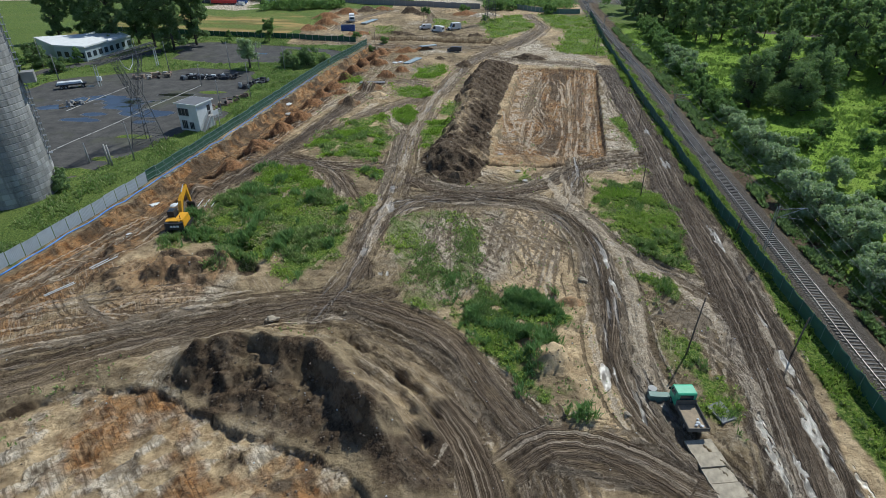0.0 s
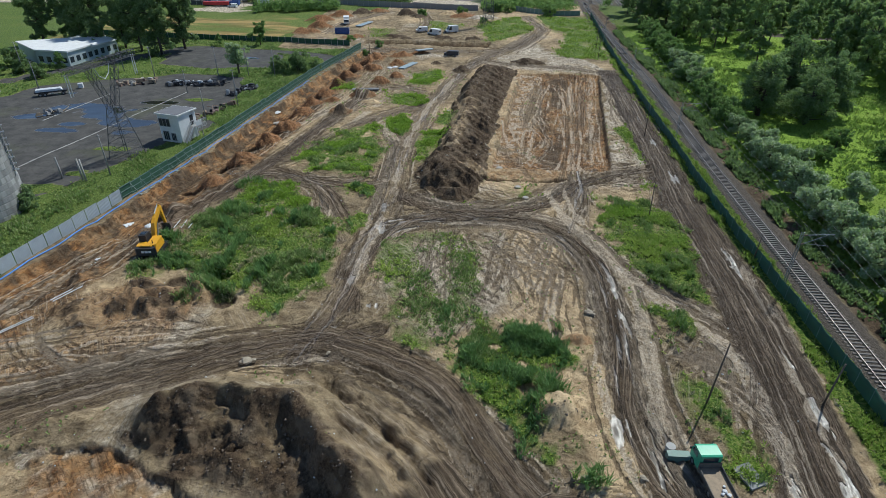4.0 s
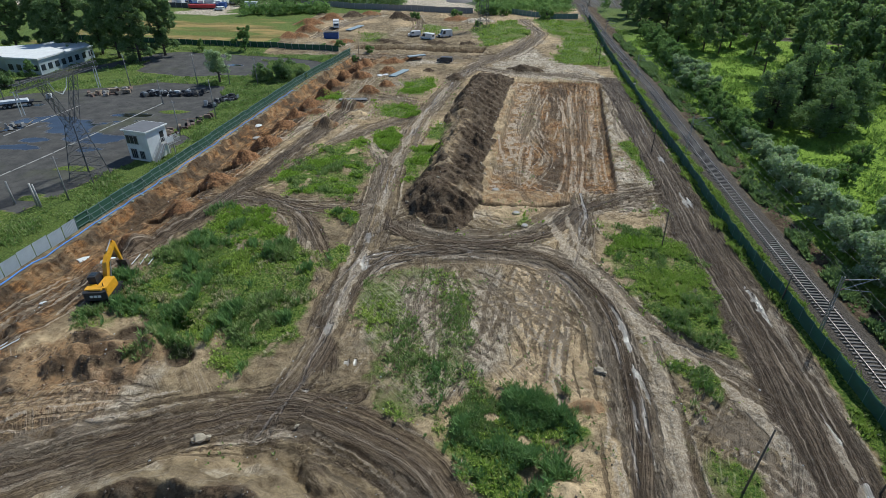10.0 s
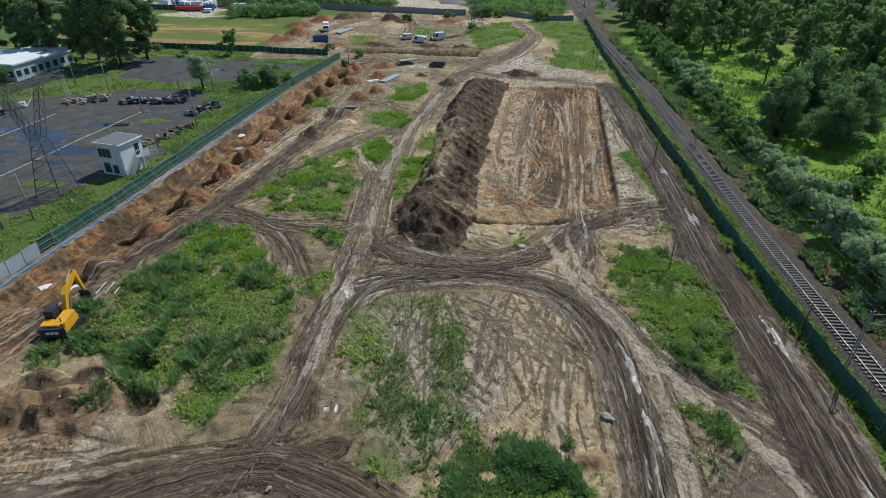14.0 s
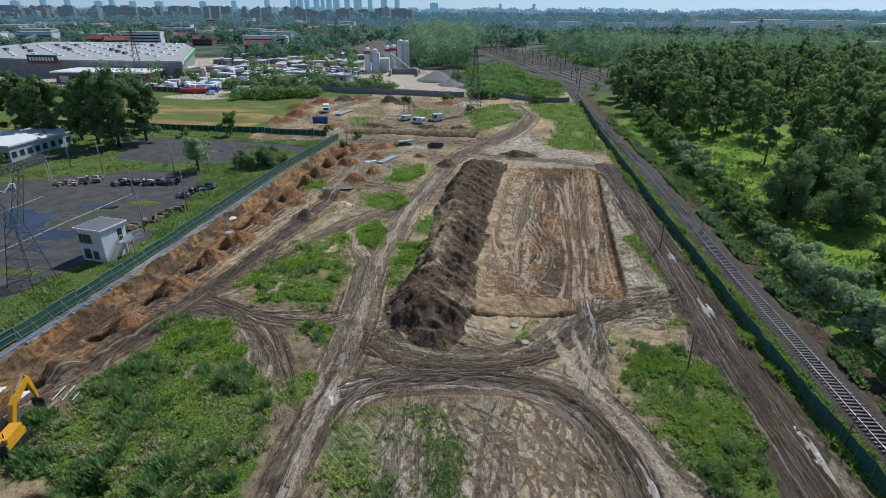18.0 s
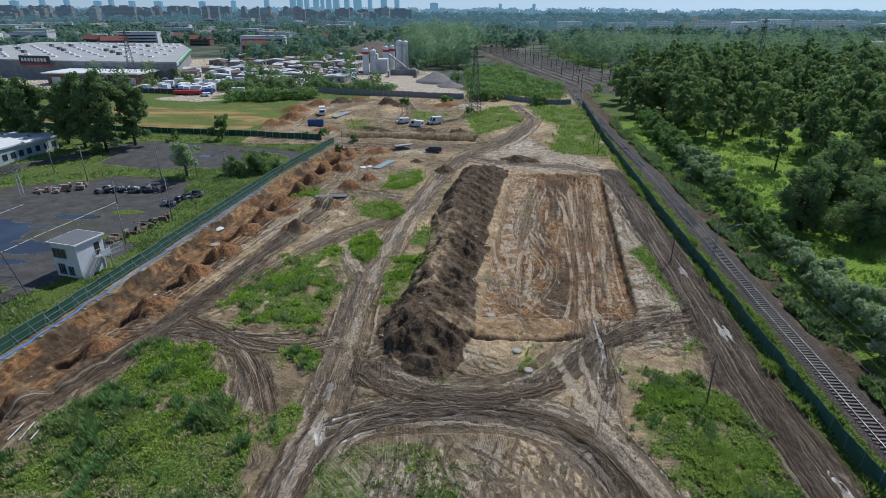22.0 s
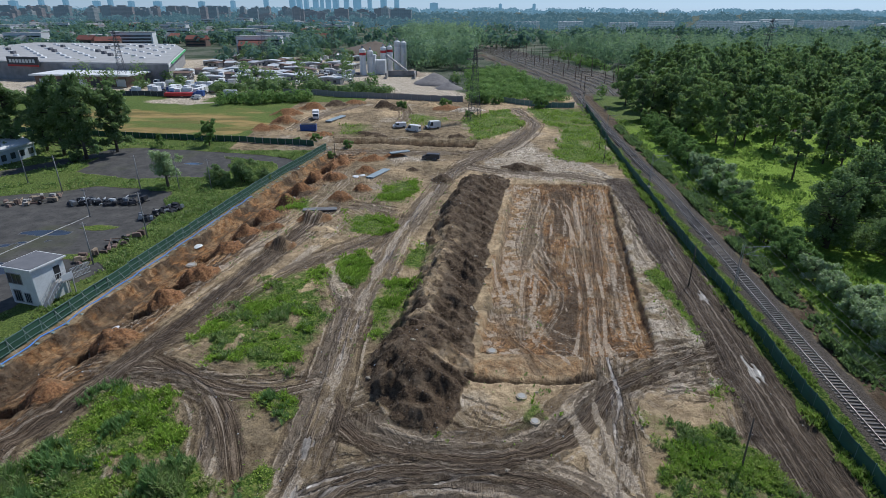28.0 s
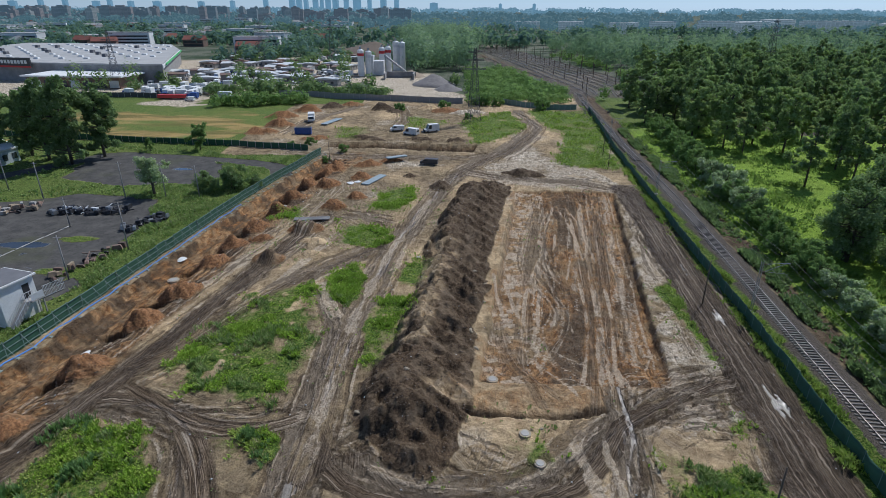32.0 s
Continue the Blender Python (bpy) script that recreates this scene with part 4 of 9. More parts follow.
def track(line, width, deep=0.16, mud=1.0, wet=0.5, seed=0, passes=3, lead=True):
    w, ac, run, d, ln = along(line, width + 3.4)
    rnd = random.Random(seed + 100)
    half = width * (0.85 + 0.25 * fbm(run, run * 0 + seed, 14, 3, seed))
    edge = np.abs(ac) + 0.7 * N2[w] * 0.5
    m = (1 - sstep(half - 1.7, half + 0.7, edge + 0.5 * N1[w])) * (d < width + 2.9)
    cutm = np.zeros_like(ac)
    for i in range(passes):
        o = rnd.uniform(-0.75, 0.75) * max(0.2, width - 1.2)
        wob = o + 1.0 * fbm(run, run * 0 + i * 31 + seed * 7, 15, 3, seed + i)
        for side in (-0.95, 0.95):
            q = np.abs(ac - wob - side)
            cutm = np.maximum(cutm, np.exp(-(q / 0.21) ** 2) * rnd.uniform(0.6, 1.0))
            cutm = cutm - 0.4 * np.exp(-((q - 0.46) / 0.15) ** 2)
    RUT[w] = np.maximum(RUT[w], m * deep * np.clip(cutm, 0, 1) * 2.1)
    RIDGE[w] = np.maximum(RIDGE[w], m * deep * np.clip(-cutm, 0, 1) * 2.1)
    wipe(["grass"], w, np.clip(m * min(1.05, mud * 1.2), 0, 1))
    keep = np.clip(0.25 + 0.75 * fbm(ac * 5 + seed, run * 0.4, 3.0, 4, seed + 9), 0, 1)
    wipe(["grey", "red", "sand"], w, m * 0.6 * mud)
    own = (m > 0.12) if lead else (m > 0.3) & (K["mud"][w] < 0.3)
    if not lead:
        ACROSS[w] = np.where(own, ac + seed * 13.0, ACROSS[w])
        ALONG[w] = np.where(own, run, ALONG[w])
        own = m > 9
    put("mud", w, m * np.clip(mud * (0.50 + 0.6 * cutm + 0.7 * (keep - 0.5)), 0, 1))
    put("wet", w, m * wet * np.clip(0.8 * cutm + 0.9 * keep - 0.35, 0, 1))
    ACROSS[w] = np.where(own, ac + seed * 13.0, ACROSS[w])
    ALONG[w] = np.where(own, run, ALONG[w])


RUT, RIDGE = np.zeros_like(Z), np.zeros_like(Z)
TRACKS = [
    ([(-60, 39), (-46, 42.5), (-37, 46.5), (-26, 51), (-14, 54), (-8, 56)], 3.6, 0.22, 1.0, 0.35, 4),
    ([(-15, 53), (-7, 50), (-1, 45.5), (4, 38.5), (7, 33), (8, 24)], 3.4, 0.2, 1.0, 0.3, 4),
    ([(5, 36), (9, 32.5), (14, 31.5), (19, 31), (24, 27)], 3.2, 0.24, 1.0, 0.3, 4),
    ([(-16, 51), (-13.2, 60), (-12, 70), (-10.6, 82), (-10, 95), (-10, 106), (-8.9, 118), (-5.9, 138), (-2, 158), (1.5, 172), (6, 190)], 2.3, 0.17, 0.9, 0.85, 4),
    ([(6, 186), (14, 203), (26, 222), (36, 248), (36, 262), (34, 284)], 3.6, 0.14, 0.9, 0.5, 4),
    ([(-11, 86), (-8, 90), (-4, 92)], 2.0, 0.15, 0.9, 0.5, 2),
    ([(-12.5, 68), (-11, 76), (-7, 81.5), (2, 83.5), (11, 82.5), (17, 78), (20, 69), (19.5, 57), (18.2, 45), (19.5, 36), (26, 24)], 3.2, 0.2, 0.9, 0.9, 5),
    ([(-9, 92), (-4, 88.5), (2, 86), (10, 86), (16, 90), (21, 95.5), (30, 101), (38, 104)], 3.0, 0.2, 0.95, 0.6, 4),
    ([(17, 78), (20, 86), (22, 96), (23.5, 106)], 2.6, 0.14, 0.8, 0.9, 3),
    ([(23.5, 104), (26, 120), (30, 140), (34, 160), (37, 176)], 3.4, 0.12, 0.6, 0.7, 4),
    ([(12, 104), (17, 112), (21, 122), (20, 140), (24, 160), (27, 175)], 2.8, 0.1, 0.45, 0.6, 3),
    ([(-56, 46), (-52, 60), (-46, 76), (-41, 86), (-36, 97), (-34, 104.5), (-32, 113), (-29, 125), (-24, 146), (-20, 160)], 2.2, 0.16, 1.0, 0.25, 4),
    ([(-42, 96), (-35, 99.5), (-29, 99), (-23, 95), (-20, 89), (-18.5, 82), (-16, 76)], 2.0, 0.16, 0.85, 0.7, 3),
    ([(-36, 99.5), (-25, 97.5), (-17, 97), (-11, 98)], 1.8, 0.16, 0.85, 0.6, 2),
    ([(-36, 103), (-30, 108), (-23, 124), (-16, 134), (-8, 143), (-2, 152)], 2.0, 0.14, 0.8, 0.6, 3),
    ([(-15.7, 131), (-13.6, 123), (-11.4, 116), (-10.2, 108)], 1.4, 0.12, 0.6, 1.0, 2),
    ([(-20, 160), (-12, 158), (-6, 152)], 1.4, 0.1, 0.5, 0.7, 2),
    ([(25, 10), (29, 31), (33.5, 50), (36, 68), (37, 85), (39.5, 105), (42.2, 130), (45.5, 158), (47, 178)], 4.0, 0.14, 1.0, 0.4, 5),
    ([(46, 176), (38, 182), (26, 186), (14, 190), (8, 196)], 3.0, 0.14, 0.8, 0.6, 3),
    ([(21, 74), (25, 66), (30, 60), (33, 54)], 1.7, 0.12, 0.6, 0.9, 2),
    ([(21, 58), (27, 53), (31, 47)], 1.3, 0.12, 0.6, 0.8, 2),
    ([(22, 48), (27, 53.5), (31, 58)], 1.2, 0.1, 0.5, 0.6, 1),
    ([(24, 52), (29.5, 44), (29, 33), (27, 22)], 1.6, 0.12, 0.7, 1.0, 2),
    ([(-46, 214), (-30, 211), (-8, 209), (8, 208), (20, 214)], 2.6, 0.1, 0.6, 0.3, 3),
    ([(-50, 236), (-46, 262), (-36, 290), (-30, 304)], 2.6, 0.1, 0.5, 0.3, 3),
    ([(-16, 300), (-12, 270), (-14, 244)], 2.4, 0.1, 0.5, 0.3, 3),
]
for i, (line, width, deep, mud, wet, passes) in enumerate(TRACKS):
    track(line, width, deep, mud, wet, i + 1, passes + 2)
rt = random.Random(15)
for i, (line, width, deep, mud, wet, passes) in enumerate(TRACKS[:23]):
    for c in range(2):
        ox, oy = rt.uniform(-4.5, 4.5), rt.uniform(-4.5, 4.5)
        side_line = [(x + ox + rt.uniform(-1.6, 1.6), y + oy + rt.uniform(-2.5, 2.5)) for x, y in line[c % 2::1]]
        if len(side_line) > 2:
            track(side_line, rt.uniform(1.2, 2.0), deep * 0.6, rt.uniform(0.35, 0.6), wet * 0.4, 60 + i * 3 + c, 2, False)


def stroke(path, half, ch, amount, fade=3.0):
    """One wheel's line pressed along a plan path."""
    e = np.gradient(path, axis=0)
    e /= np.linalg.norm(e, axis=1)[:, None] + 1e-9
    nrm = np.stack([e[:, 1], -e[:, 0]], -1)
    run = np.arange(len(path)) * 0.12
    k = amount * np.clip(run / fade, 0, 1) * np.clip((run[-1] - run) / fade, 0, 1)
    k = k * np.clip(0.85 + 0.8 * fbm(path[:, 0], path[:, 1], 6, 3, len(path) % 97), 0.1, 1)
    for o in np.arange(-half, half + 0.01, 0.09):
        q = path + nrm * o
        i = np.clip(np.searchsorted(GX, q[:, 0] - 0.09), 0, len(GX) - 1)
        j = np.clip(np.searchsorted(GY, q[:, 1] - 0.09), 0, len(GY) - 1)
        ok = K["grass"][j, i] < 0.6
        np.maximum.at(K[ch], (j[ok], i[ok]), (k * (1 - 0.45 * abs(o) / (half + 0.01)))[ok])


def wheels(line, off, wander, rnd, wet, dark=1.0, axle=0.95):
    """The twin lines left by one pass of a lorry."""
    p = spline(line, 0.12)
    p = p[:-1] if len(p) < 8 else p
    a, b = int(rnd.uniform(0, 0.45) * len(p)) if rnd.random() < 0.6 else 0, int(rnd.uniform(0.55, 1) * len(p)) if rnd.random() < 0.6 else len(p)
    p = p[a:b]
    if len(p) < 40:
        return
    e = np.gradient(p, axis=0)
    e /= np.linalg.norm(e, axis=1)[:, None] + 1e-9
    nrm = np.stack([e[:, 1], -e[:, 0]], -1)
    run = np.arange(len(p)) * 0.12
    ph = rnd.uniform(0, 6.28)
    wob = off + wander * np.sin(run / rnd.uniform(7, 16) + ph) + 0.35 * wander * np.sin(run / rnd.uniform(2.5, 5) + ph * 2)
    stray = rnd.uniform(-3.5, 3.5) * np.clip(1 - run / 9, 0, 1) ** 2 + rnd.uniform(-3.5, 3.5) * np.clip(1 - (run[-1] - run) / 9, 0, 1) ** 2
    for side in (-axle, axle):
        q = p + nrm * (wob + stray + side)[:, None]
        stroke(q, rnd.choice((0.08, 0.12, 0.18)), "tyre", dark * rnd.uniform(0.55, 1.0))
        stroke(q + nrm * rnd.choice((-0.32, 0.32)), 0.05, "tyre", dark * rnd.uniform(0.4, 0.8))
        if rnd.random() < 0.7:
            stroke(q + nrm * rnd.choice((-0.45, 0.45)), 0.14, "pale", rnd.uniform(0.35, 0.9))
    if rnd.random() < wet * 0.8:
        stroke(p + nrm * (wob + stray + rnd.uniform(-0.9, 0.9))[:, None], rnd.uniform(0.25, 0.8), "pale", rnd.uniform(0.5, 0.95), 6)


rw = random.Random(77)
for line, width, deep, mud, wet, passes in TRACKS:
    for c in range(5 + 3 * passes):
        wheels(line, rw.uniform(-1.05, 1.05) * max(0.4, width - 0.6), rw.uniform(0.2, 0.9), rw, wet)
# passes over the sand, the bed and the driven-over weeds
for line, count, spread, wet in (
    ([(8, 57), (10.5, 66), (14, 76), (19, 82)], 5, 2.0, 0.1), ([(10, 52), (12.5, 62), (14, 70), (12, 80)], 4, 2.0, 0.1),
    ([(-58, 44), (-46, 50), (-36, 53), (-26, 54)], 8, 3.0, 0.2), ([(-50, 60), (-44, 52), (-36, 48), (-26, 49)], 6, 2.5, 0.2), ([(-56, 58), (-48, 66), (-43, 80), (-40, 92)], 7, 2.6, 0.1), ([(-60, 46), (-53, 62), (-49, 80)], 6, 2.0, 0.1),
    ([(26, 103), (28.5, 116), (32.5, 137), (36, 156), (40, 177)], 8, 1.6, 0.9), ([(22, 102), (23, 112), (26, 130), (29.5, 148), (34, 172)], 8, 1.8, 0.7), ([(20, 103), (18.5, 114), (20.5, 130), (24.5, 150), (29, 172)], 7, 1.5, 0.7), ([(24, 103), (17, 110), (14.5, 118), (17, 134), (21, 154), (25, 174)], 6, 1.2, 0.6), ([(12, 108), (18, 104), (26, 105), (36, 103)], 4, 1.2, 0.7), ([(28, 104), (29.5, 116), (33, 134), (37.5, 158), (41, 176)], 6, 1.0, 0.4),
    ([(22.2, 51.9), (25.3, 53.8), (28.1, 55.9)], 3, 0.2, 1.0), ([(22.7, 49.1), (25.6, 52.3), (29.3, 55.1)], 3, 0.2, 1.0), ([(20, 74), (24, 66.5), (28, 60), (32, 55), (33, 48)], 6, 1.6, 1.0), ([(24, 62), (30, 56), (31, 44), (28, 32)], 6, 1.2, 1.0),
    ([(-4, 50), (1, 44), (4, 36), (5, 26)], 10, 3.0, 0.2), ([(-2, 34), (6, 33), (14, 33), (22, 29)], 10, 3.0, 0.2), ([(2, 44), (6, 36), (14, 34), (18, 36), (17, 46)], 6, 1.5, 0.5),
    ([(6, 62), (11, 70), (15, 78)], 8, 3.5, 0.4), ([(16, 62), (10, 72), (4, 80)], 9, 4.0, 0.4), ([(8, 58), (9, 70), (9, 81)], 8, 3.0, 0.4), ([(4, 74), (11, 72), (17, 70)], 5, 3.0, 0.4), ([(24, 96), (30, 97), (37, 98)], 8, 2.5, 0.5), ([(2, 95), (6, 92), (12, 89)], 6, 2.0, 0.4), ([(-7, 90), (-3, 94), (2, 90)], 5, 2.0, 0.4),
    ([(-7, 56), (-5, 66), (-4, 80)], 6, 3.0, 0.8), ([(-1, 53), (-1, 66), (0, 81)], 8, 4.0, 0.8), ([(6, 58), (2, 68), (-4, 81)], 8, 4.0, 0.8), ([(-7, 62), (0, 70), (8, 78)], 7, 4.0, 0.8), ([(4, 56), (5, 68), (6, 80)], 6, 3.0, 0.8),
    ([(14, 180), (24, 196), (34, 205)], 6, 5.0, 0.8), ([(-34, 104), (-28, 112), (-22, 128), (-18, 142), (-14, 158)], 7, 3.0, 0.6), ([(-36, 118), (-30, 140), (-24, 160), (-20, 190)], 7, 2.5, 0.4), ([(-44, 92), (-39, 112), (-34, 132), (-28, 158)], 6, 1.5, 0.1)):
    for c in range(count):
        wheels(line, rw.uniform(-1, 1) * spread, rw.uniform(0.2, 0.6), rw, wet, 0.5 if line[0][1] > 102 else 0.85)
# the orange subsoil of the trench strip and the bed is only partly muddied
for c in ("mud", "wet"):
    K[c] *= (1 - 0.75 * tr)
K["red"] = np.maximum(K["red"], tr * np.clip(0.85 + 0.5 * N2, 0, 1)).astype(np.float32)
w, m, sd = region(PIT, 0.3, 0.3)
u = X[w] - (Y[w] - 103) * 0.183 - 7.5
K["mud"][w] *= 1 - m * 0.75
K["tyre"][w] *= 1 - 0.3 * m
put("dark", w, m * np.clip(0.42 + 1.2 * fbm(u * 1.5, Y[w] * 0.4, 6, 3, 44), 0, 0.72) * sstep(5.5, 9, u) * sstep(23, 21.5, u))
K["pale"][w] *= 1 - 0.25 * m
K["sand"][w] *= 1 - 0.7 * m * sstep(5.5, 8, u)
K["wet"][w] *= 1 - m * 0.8
put("red", w, m * np.clip(0.8 + 0.5 * N2[w] + 0.4 * N1[w], 0, 1) * sstep(3.5, 6.5, u + 1.2 * N1[w]))
K["dark"] = np.maximum(K["dark"], tr * np.clip(0.25 + 1.3 * fbm(X, Y, 4.0, 4, 43), 0, 0.75) * (K["heaped"] < 0.4)).astype(np.float32)
# the long haul road by the railway fence is dark and churned
w, ac, run, d, ln = along([(25.5, 10), (30, 31), (34.0, 50), (36.6, 68), (37.6, 85), (40, 105), (42.7, 130), (45.7, 158), (47, 178)], 7)
q = 1 - sstep(2.9, 4.2, d + 0.6 * N2[w])
put("dark", w, q * 0.5)
put("mud", w, q)
K["pale"][w] *= 1 - 0.8 * q
w, m, sd = region([(-8, 48), (-2, 46), (4, 38), (8, 33), (18, 32), (24, 26), (20, 20), (0, 24), (2, 34), (-6, 42)], 1.5, 1.5)
put("dark", w, m * 0.22)
for line, wide, amount in (([(19, 76), (20.9, 68.8), (20.8, 60.8), (18.4, 54), (17, 48.3), (16.6, 43.3), (17.4, 38), (18.2, 33)], 2.6, 0.75), ([(-13, 60), (-11.6, 70), (-10.4, 82), (-9.8, 95), (-9.6, 106), (-7.8, 118), (-4.8, 138), (-1.6, 155)], 2.2, 0.6), ([(17.5, 80), (20.5, 88), (22.4, 98), (24, 110)], 2.4, 0.75), ([(21, 74), (25, 66), (29, 60), (32, 53), (32, 44)], 1.6, 0.7), ([(29, 48), (29, 38), (27, 28)], 1.4, 0.7)):
    w, ac, run, d, ln = along(line, wide + 1)
    streaky = fbm(ac * 3.2, run * 0.22, 1.6, 3, 88)
    put("pale", w, np.clip(amount * (0.75 + 1.3 * streaky), 0, 0.95) * sstep(wide, wide - 1.2, d + 0.4 * N2[w]) * sstep(0, 3, run) * sstep(ln, ln - 3, run) * (K["tyre"][w] < 0.45))
for line, wide, amount in (([(-60, 39), (-46, 42.5), (-37, 46.5), (-26, 51), (-14, 54), (-8, 55)], 4.2, 0.34), ([(-15, 53), (-7, 50), (-1, 45.5), (4, 38.5), (7, 33), (8, 24)], 4.4, 0.36), ([(5, 36), (9, 32.5), (14, 31.5), (19, 31), (24, 27)], 4.0, 0.36), ([(-46, 76), (-41, 86), (-36, 97), (-32, 113), (-29, 125), (-24, 146)], 2.4, 0.4), ([(23, 97), (30, 101), (38, 104)], 2.4, 0.25), ([(-8, 90), (-4, 88.5), (2, 86), (10, 86), (16, 90)], 1.8, 0.22)):
    w, ac, run, d, ln = along(line, wide + 2)
    put("dark", w, amount * (1 - sstep(wide - 1.5, wide + 0.5, d + 0.6 * N2[w])))
# the driven-over patch is criss-crossed by wheels
w, m, sd = region([(-8.5, 58), (-8.5, 77), (-2, 81), (7, 79), (10, 70), (7, 61), (2, 55), (-4, 53)], 1.2, 1.2)
wipe(["sand", "dark"], w, m * 0.8)
put("grey", w, m * np.clip(0.48 + 0.4 * N1[w], 0, 0.7))
# lanes worn by the last lorries: dark bands of close ruts
LANES = [
    ([(-11.5, 58), (-12.4, 68), (-9.9, 75), (-8.6, 78.2), (-6.1, 82.3), (-3.1, 83.8), (1.3, 84), (6.4, 83.9), (11.4, 82.9), (15.4, 81), (18.3, 77.5), (19.9, 73.5), (20.6, 69), (20.3, 63), (18.8, 52), (16.8, 44), (17.6, 37), (21, 30)], 0.95, 0.85),
    ([(-9.8, 96), (-7.4, 90), (-3.4, 87), (1.9, 86), (6.5, 85.3), (11.2, 86), (15.4, 87.7), (18.9, 91.3), (21.8, 95.9), (26.2, 98.8), (33, 102), (38.8, 104.2)], 0.85, 0.95),
    ([(-16, 52), (-13, 61), (-12, 69), (-11.2, 75), (-10, 83), (-9.4, 92), (-9.3, 101), (-9.4, 114), (-7, 131.8), (-4, 150), (1.3, 176.8)], 1.3, 0.45),
    ([(-35.7, 99.7), (-30.4, 100.1), (-24.8, 97.4), (-19.9, 91.1), (-16.5, 83.8), (-14.6, 79)], 0.9, 0.75),
    ([(-33.7, 103.3), (-27.9, 99.8), (-21.2, 95.9), (-14.5, 95.6), (-10.4, 98)], 0.9, 0.8),
    ([(-60, 34.5), (-44.1, 38.8), (-38.1, 42.9), (-28.4, 48.2), (-21.4, 52.2), (-13.7, 54.2), (-8, 52.8), (-2, 49)], 1.9, 0.62),
    ([(-12.3, 54.4), (-5.2, 51.2), (0.1, 47.3), (3.5, 40.5), (6.8, 34.8), (10.5, 32.2), (15, 31.5), (22, 28)], 1.7, 0.62),
    ([(-2, 38), (1, 34), (2.9, 28), (3, 22)], 1.5, 0.8),
    ([(4, 30), (9, 33.6), (14.9, 32.5), (20, 28.5)], 1.6, 0.75),
    ([(-46, 76), (-41, 86), (-36.4, 97), (-34.2, 104.5), (-32, 113), (-29, 125), (-24, 146), (-20, 160)], 1.3, 0.9),
    ([(-34, 105), (-29.5, 110), (-23, 124), (-16, 134), (-8, 143)], 1.0, 0.6),
    ([(19.3, 97), (22.4, 109.5), (26, 130), (29, 150.5), (32.5, 176)], 0.9, 0.5), ([(14.5, 97), (13.3, 105), (14.3, 115), (18.1, 137), (24.5, 168)], 0.8, 0.5), ([(22.1, 98), (25.4, 112), (29.2, 130), (36.3, 164.5)], 0.9, 0.6), ([(17.5, 97.9), (11.8, 109.4), (11.9, 125.7), (16.9, 157), (20.4, 172.5)], 0.7, 0.4),
    ([(27, 14), (31.5, 34), (34.4, 50), (36.4, 66), (37.8, 85), (40.2, 105), (42.9, 130), (46, 158)], 2.8, 1.0),
    ([(6, 190), (14, 203), (26, 222), (34, 248)], 1.4, 0.6),
]
for k, (line, width, amount) in enumerate(LANES):
    w, ac, run, d, ln = along(line, width + 3)
    edge = d + 0.35 * N2[w] + 0.25 * N1[w] + 0.5 * fbm(run, run * 0 + k * 9.0, 9, 3, k)
    m = (1 - sstep(width - 0.25, width + 0.25, edge)) * sstep(-0.5, 2, run) * sstep(ln + 0.5, ln - 2, run)
    K["lane"][w] = np.maximum(K["lane"][w], m * amount)
    ACROSS[w] = np.where(m > 0.25, ac + 40 + k * 7.0, ACROSS[w])
    ALONG[w] = np.where(m > 0.25, run, ALONG[w])
    wipe(["grass"], w, m)
    K["tyre"][w] *= 1 - 0.75 * m
    K["pale"][w] *= 1 - 0.55 * m
    bite = np.zeros_like(ac)
    for o in np.arange(-width + 0.3, width, 0.55):
        q = ac - o - 0.18 * np.sin(run / 5.0 + 3 * o + k)
        bite = np.maximum(bite, np.exp(-(q / 0.13) ** 2))
    RUT[w] = np.maximum(RUT[w] * (1 - 0.6 * m), m * bite * 0.17 * (0.6 + 0.5 * amount))
    RIDGE[w] = np.maximum(RIDGE[w] * (1 - m), m * (1 - bite) * 0.03)
    # soil squeezed up along the lane's sides
    RIDGE[w] = np.maximum(RIDGE[w], 0.13 * amount * np.exp(-((edge - width - 0.15) / 0.22) ** 2) * (K["grass"][w] < 0.5))
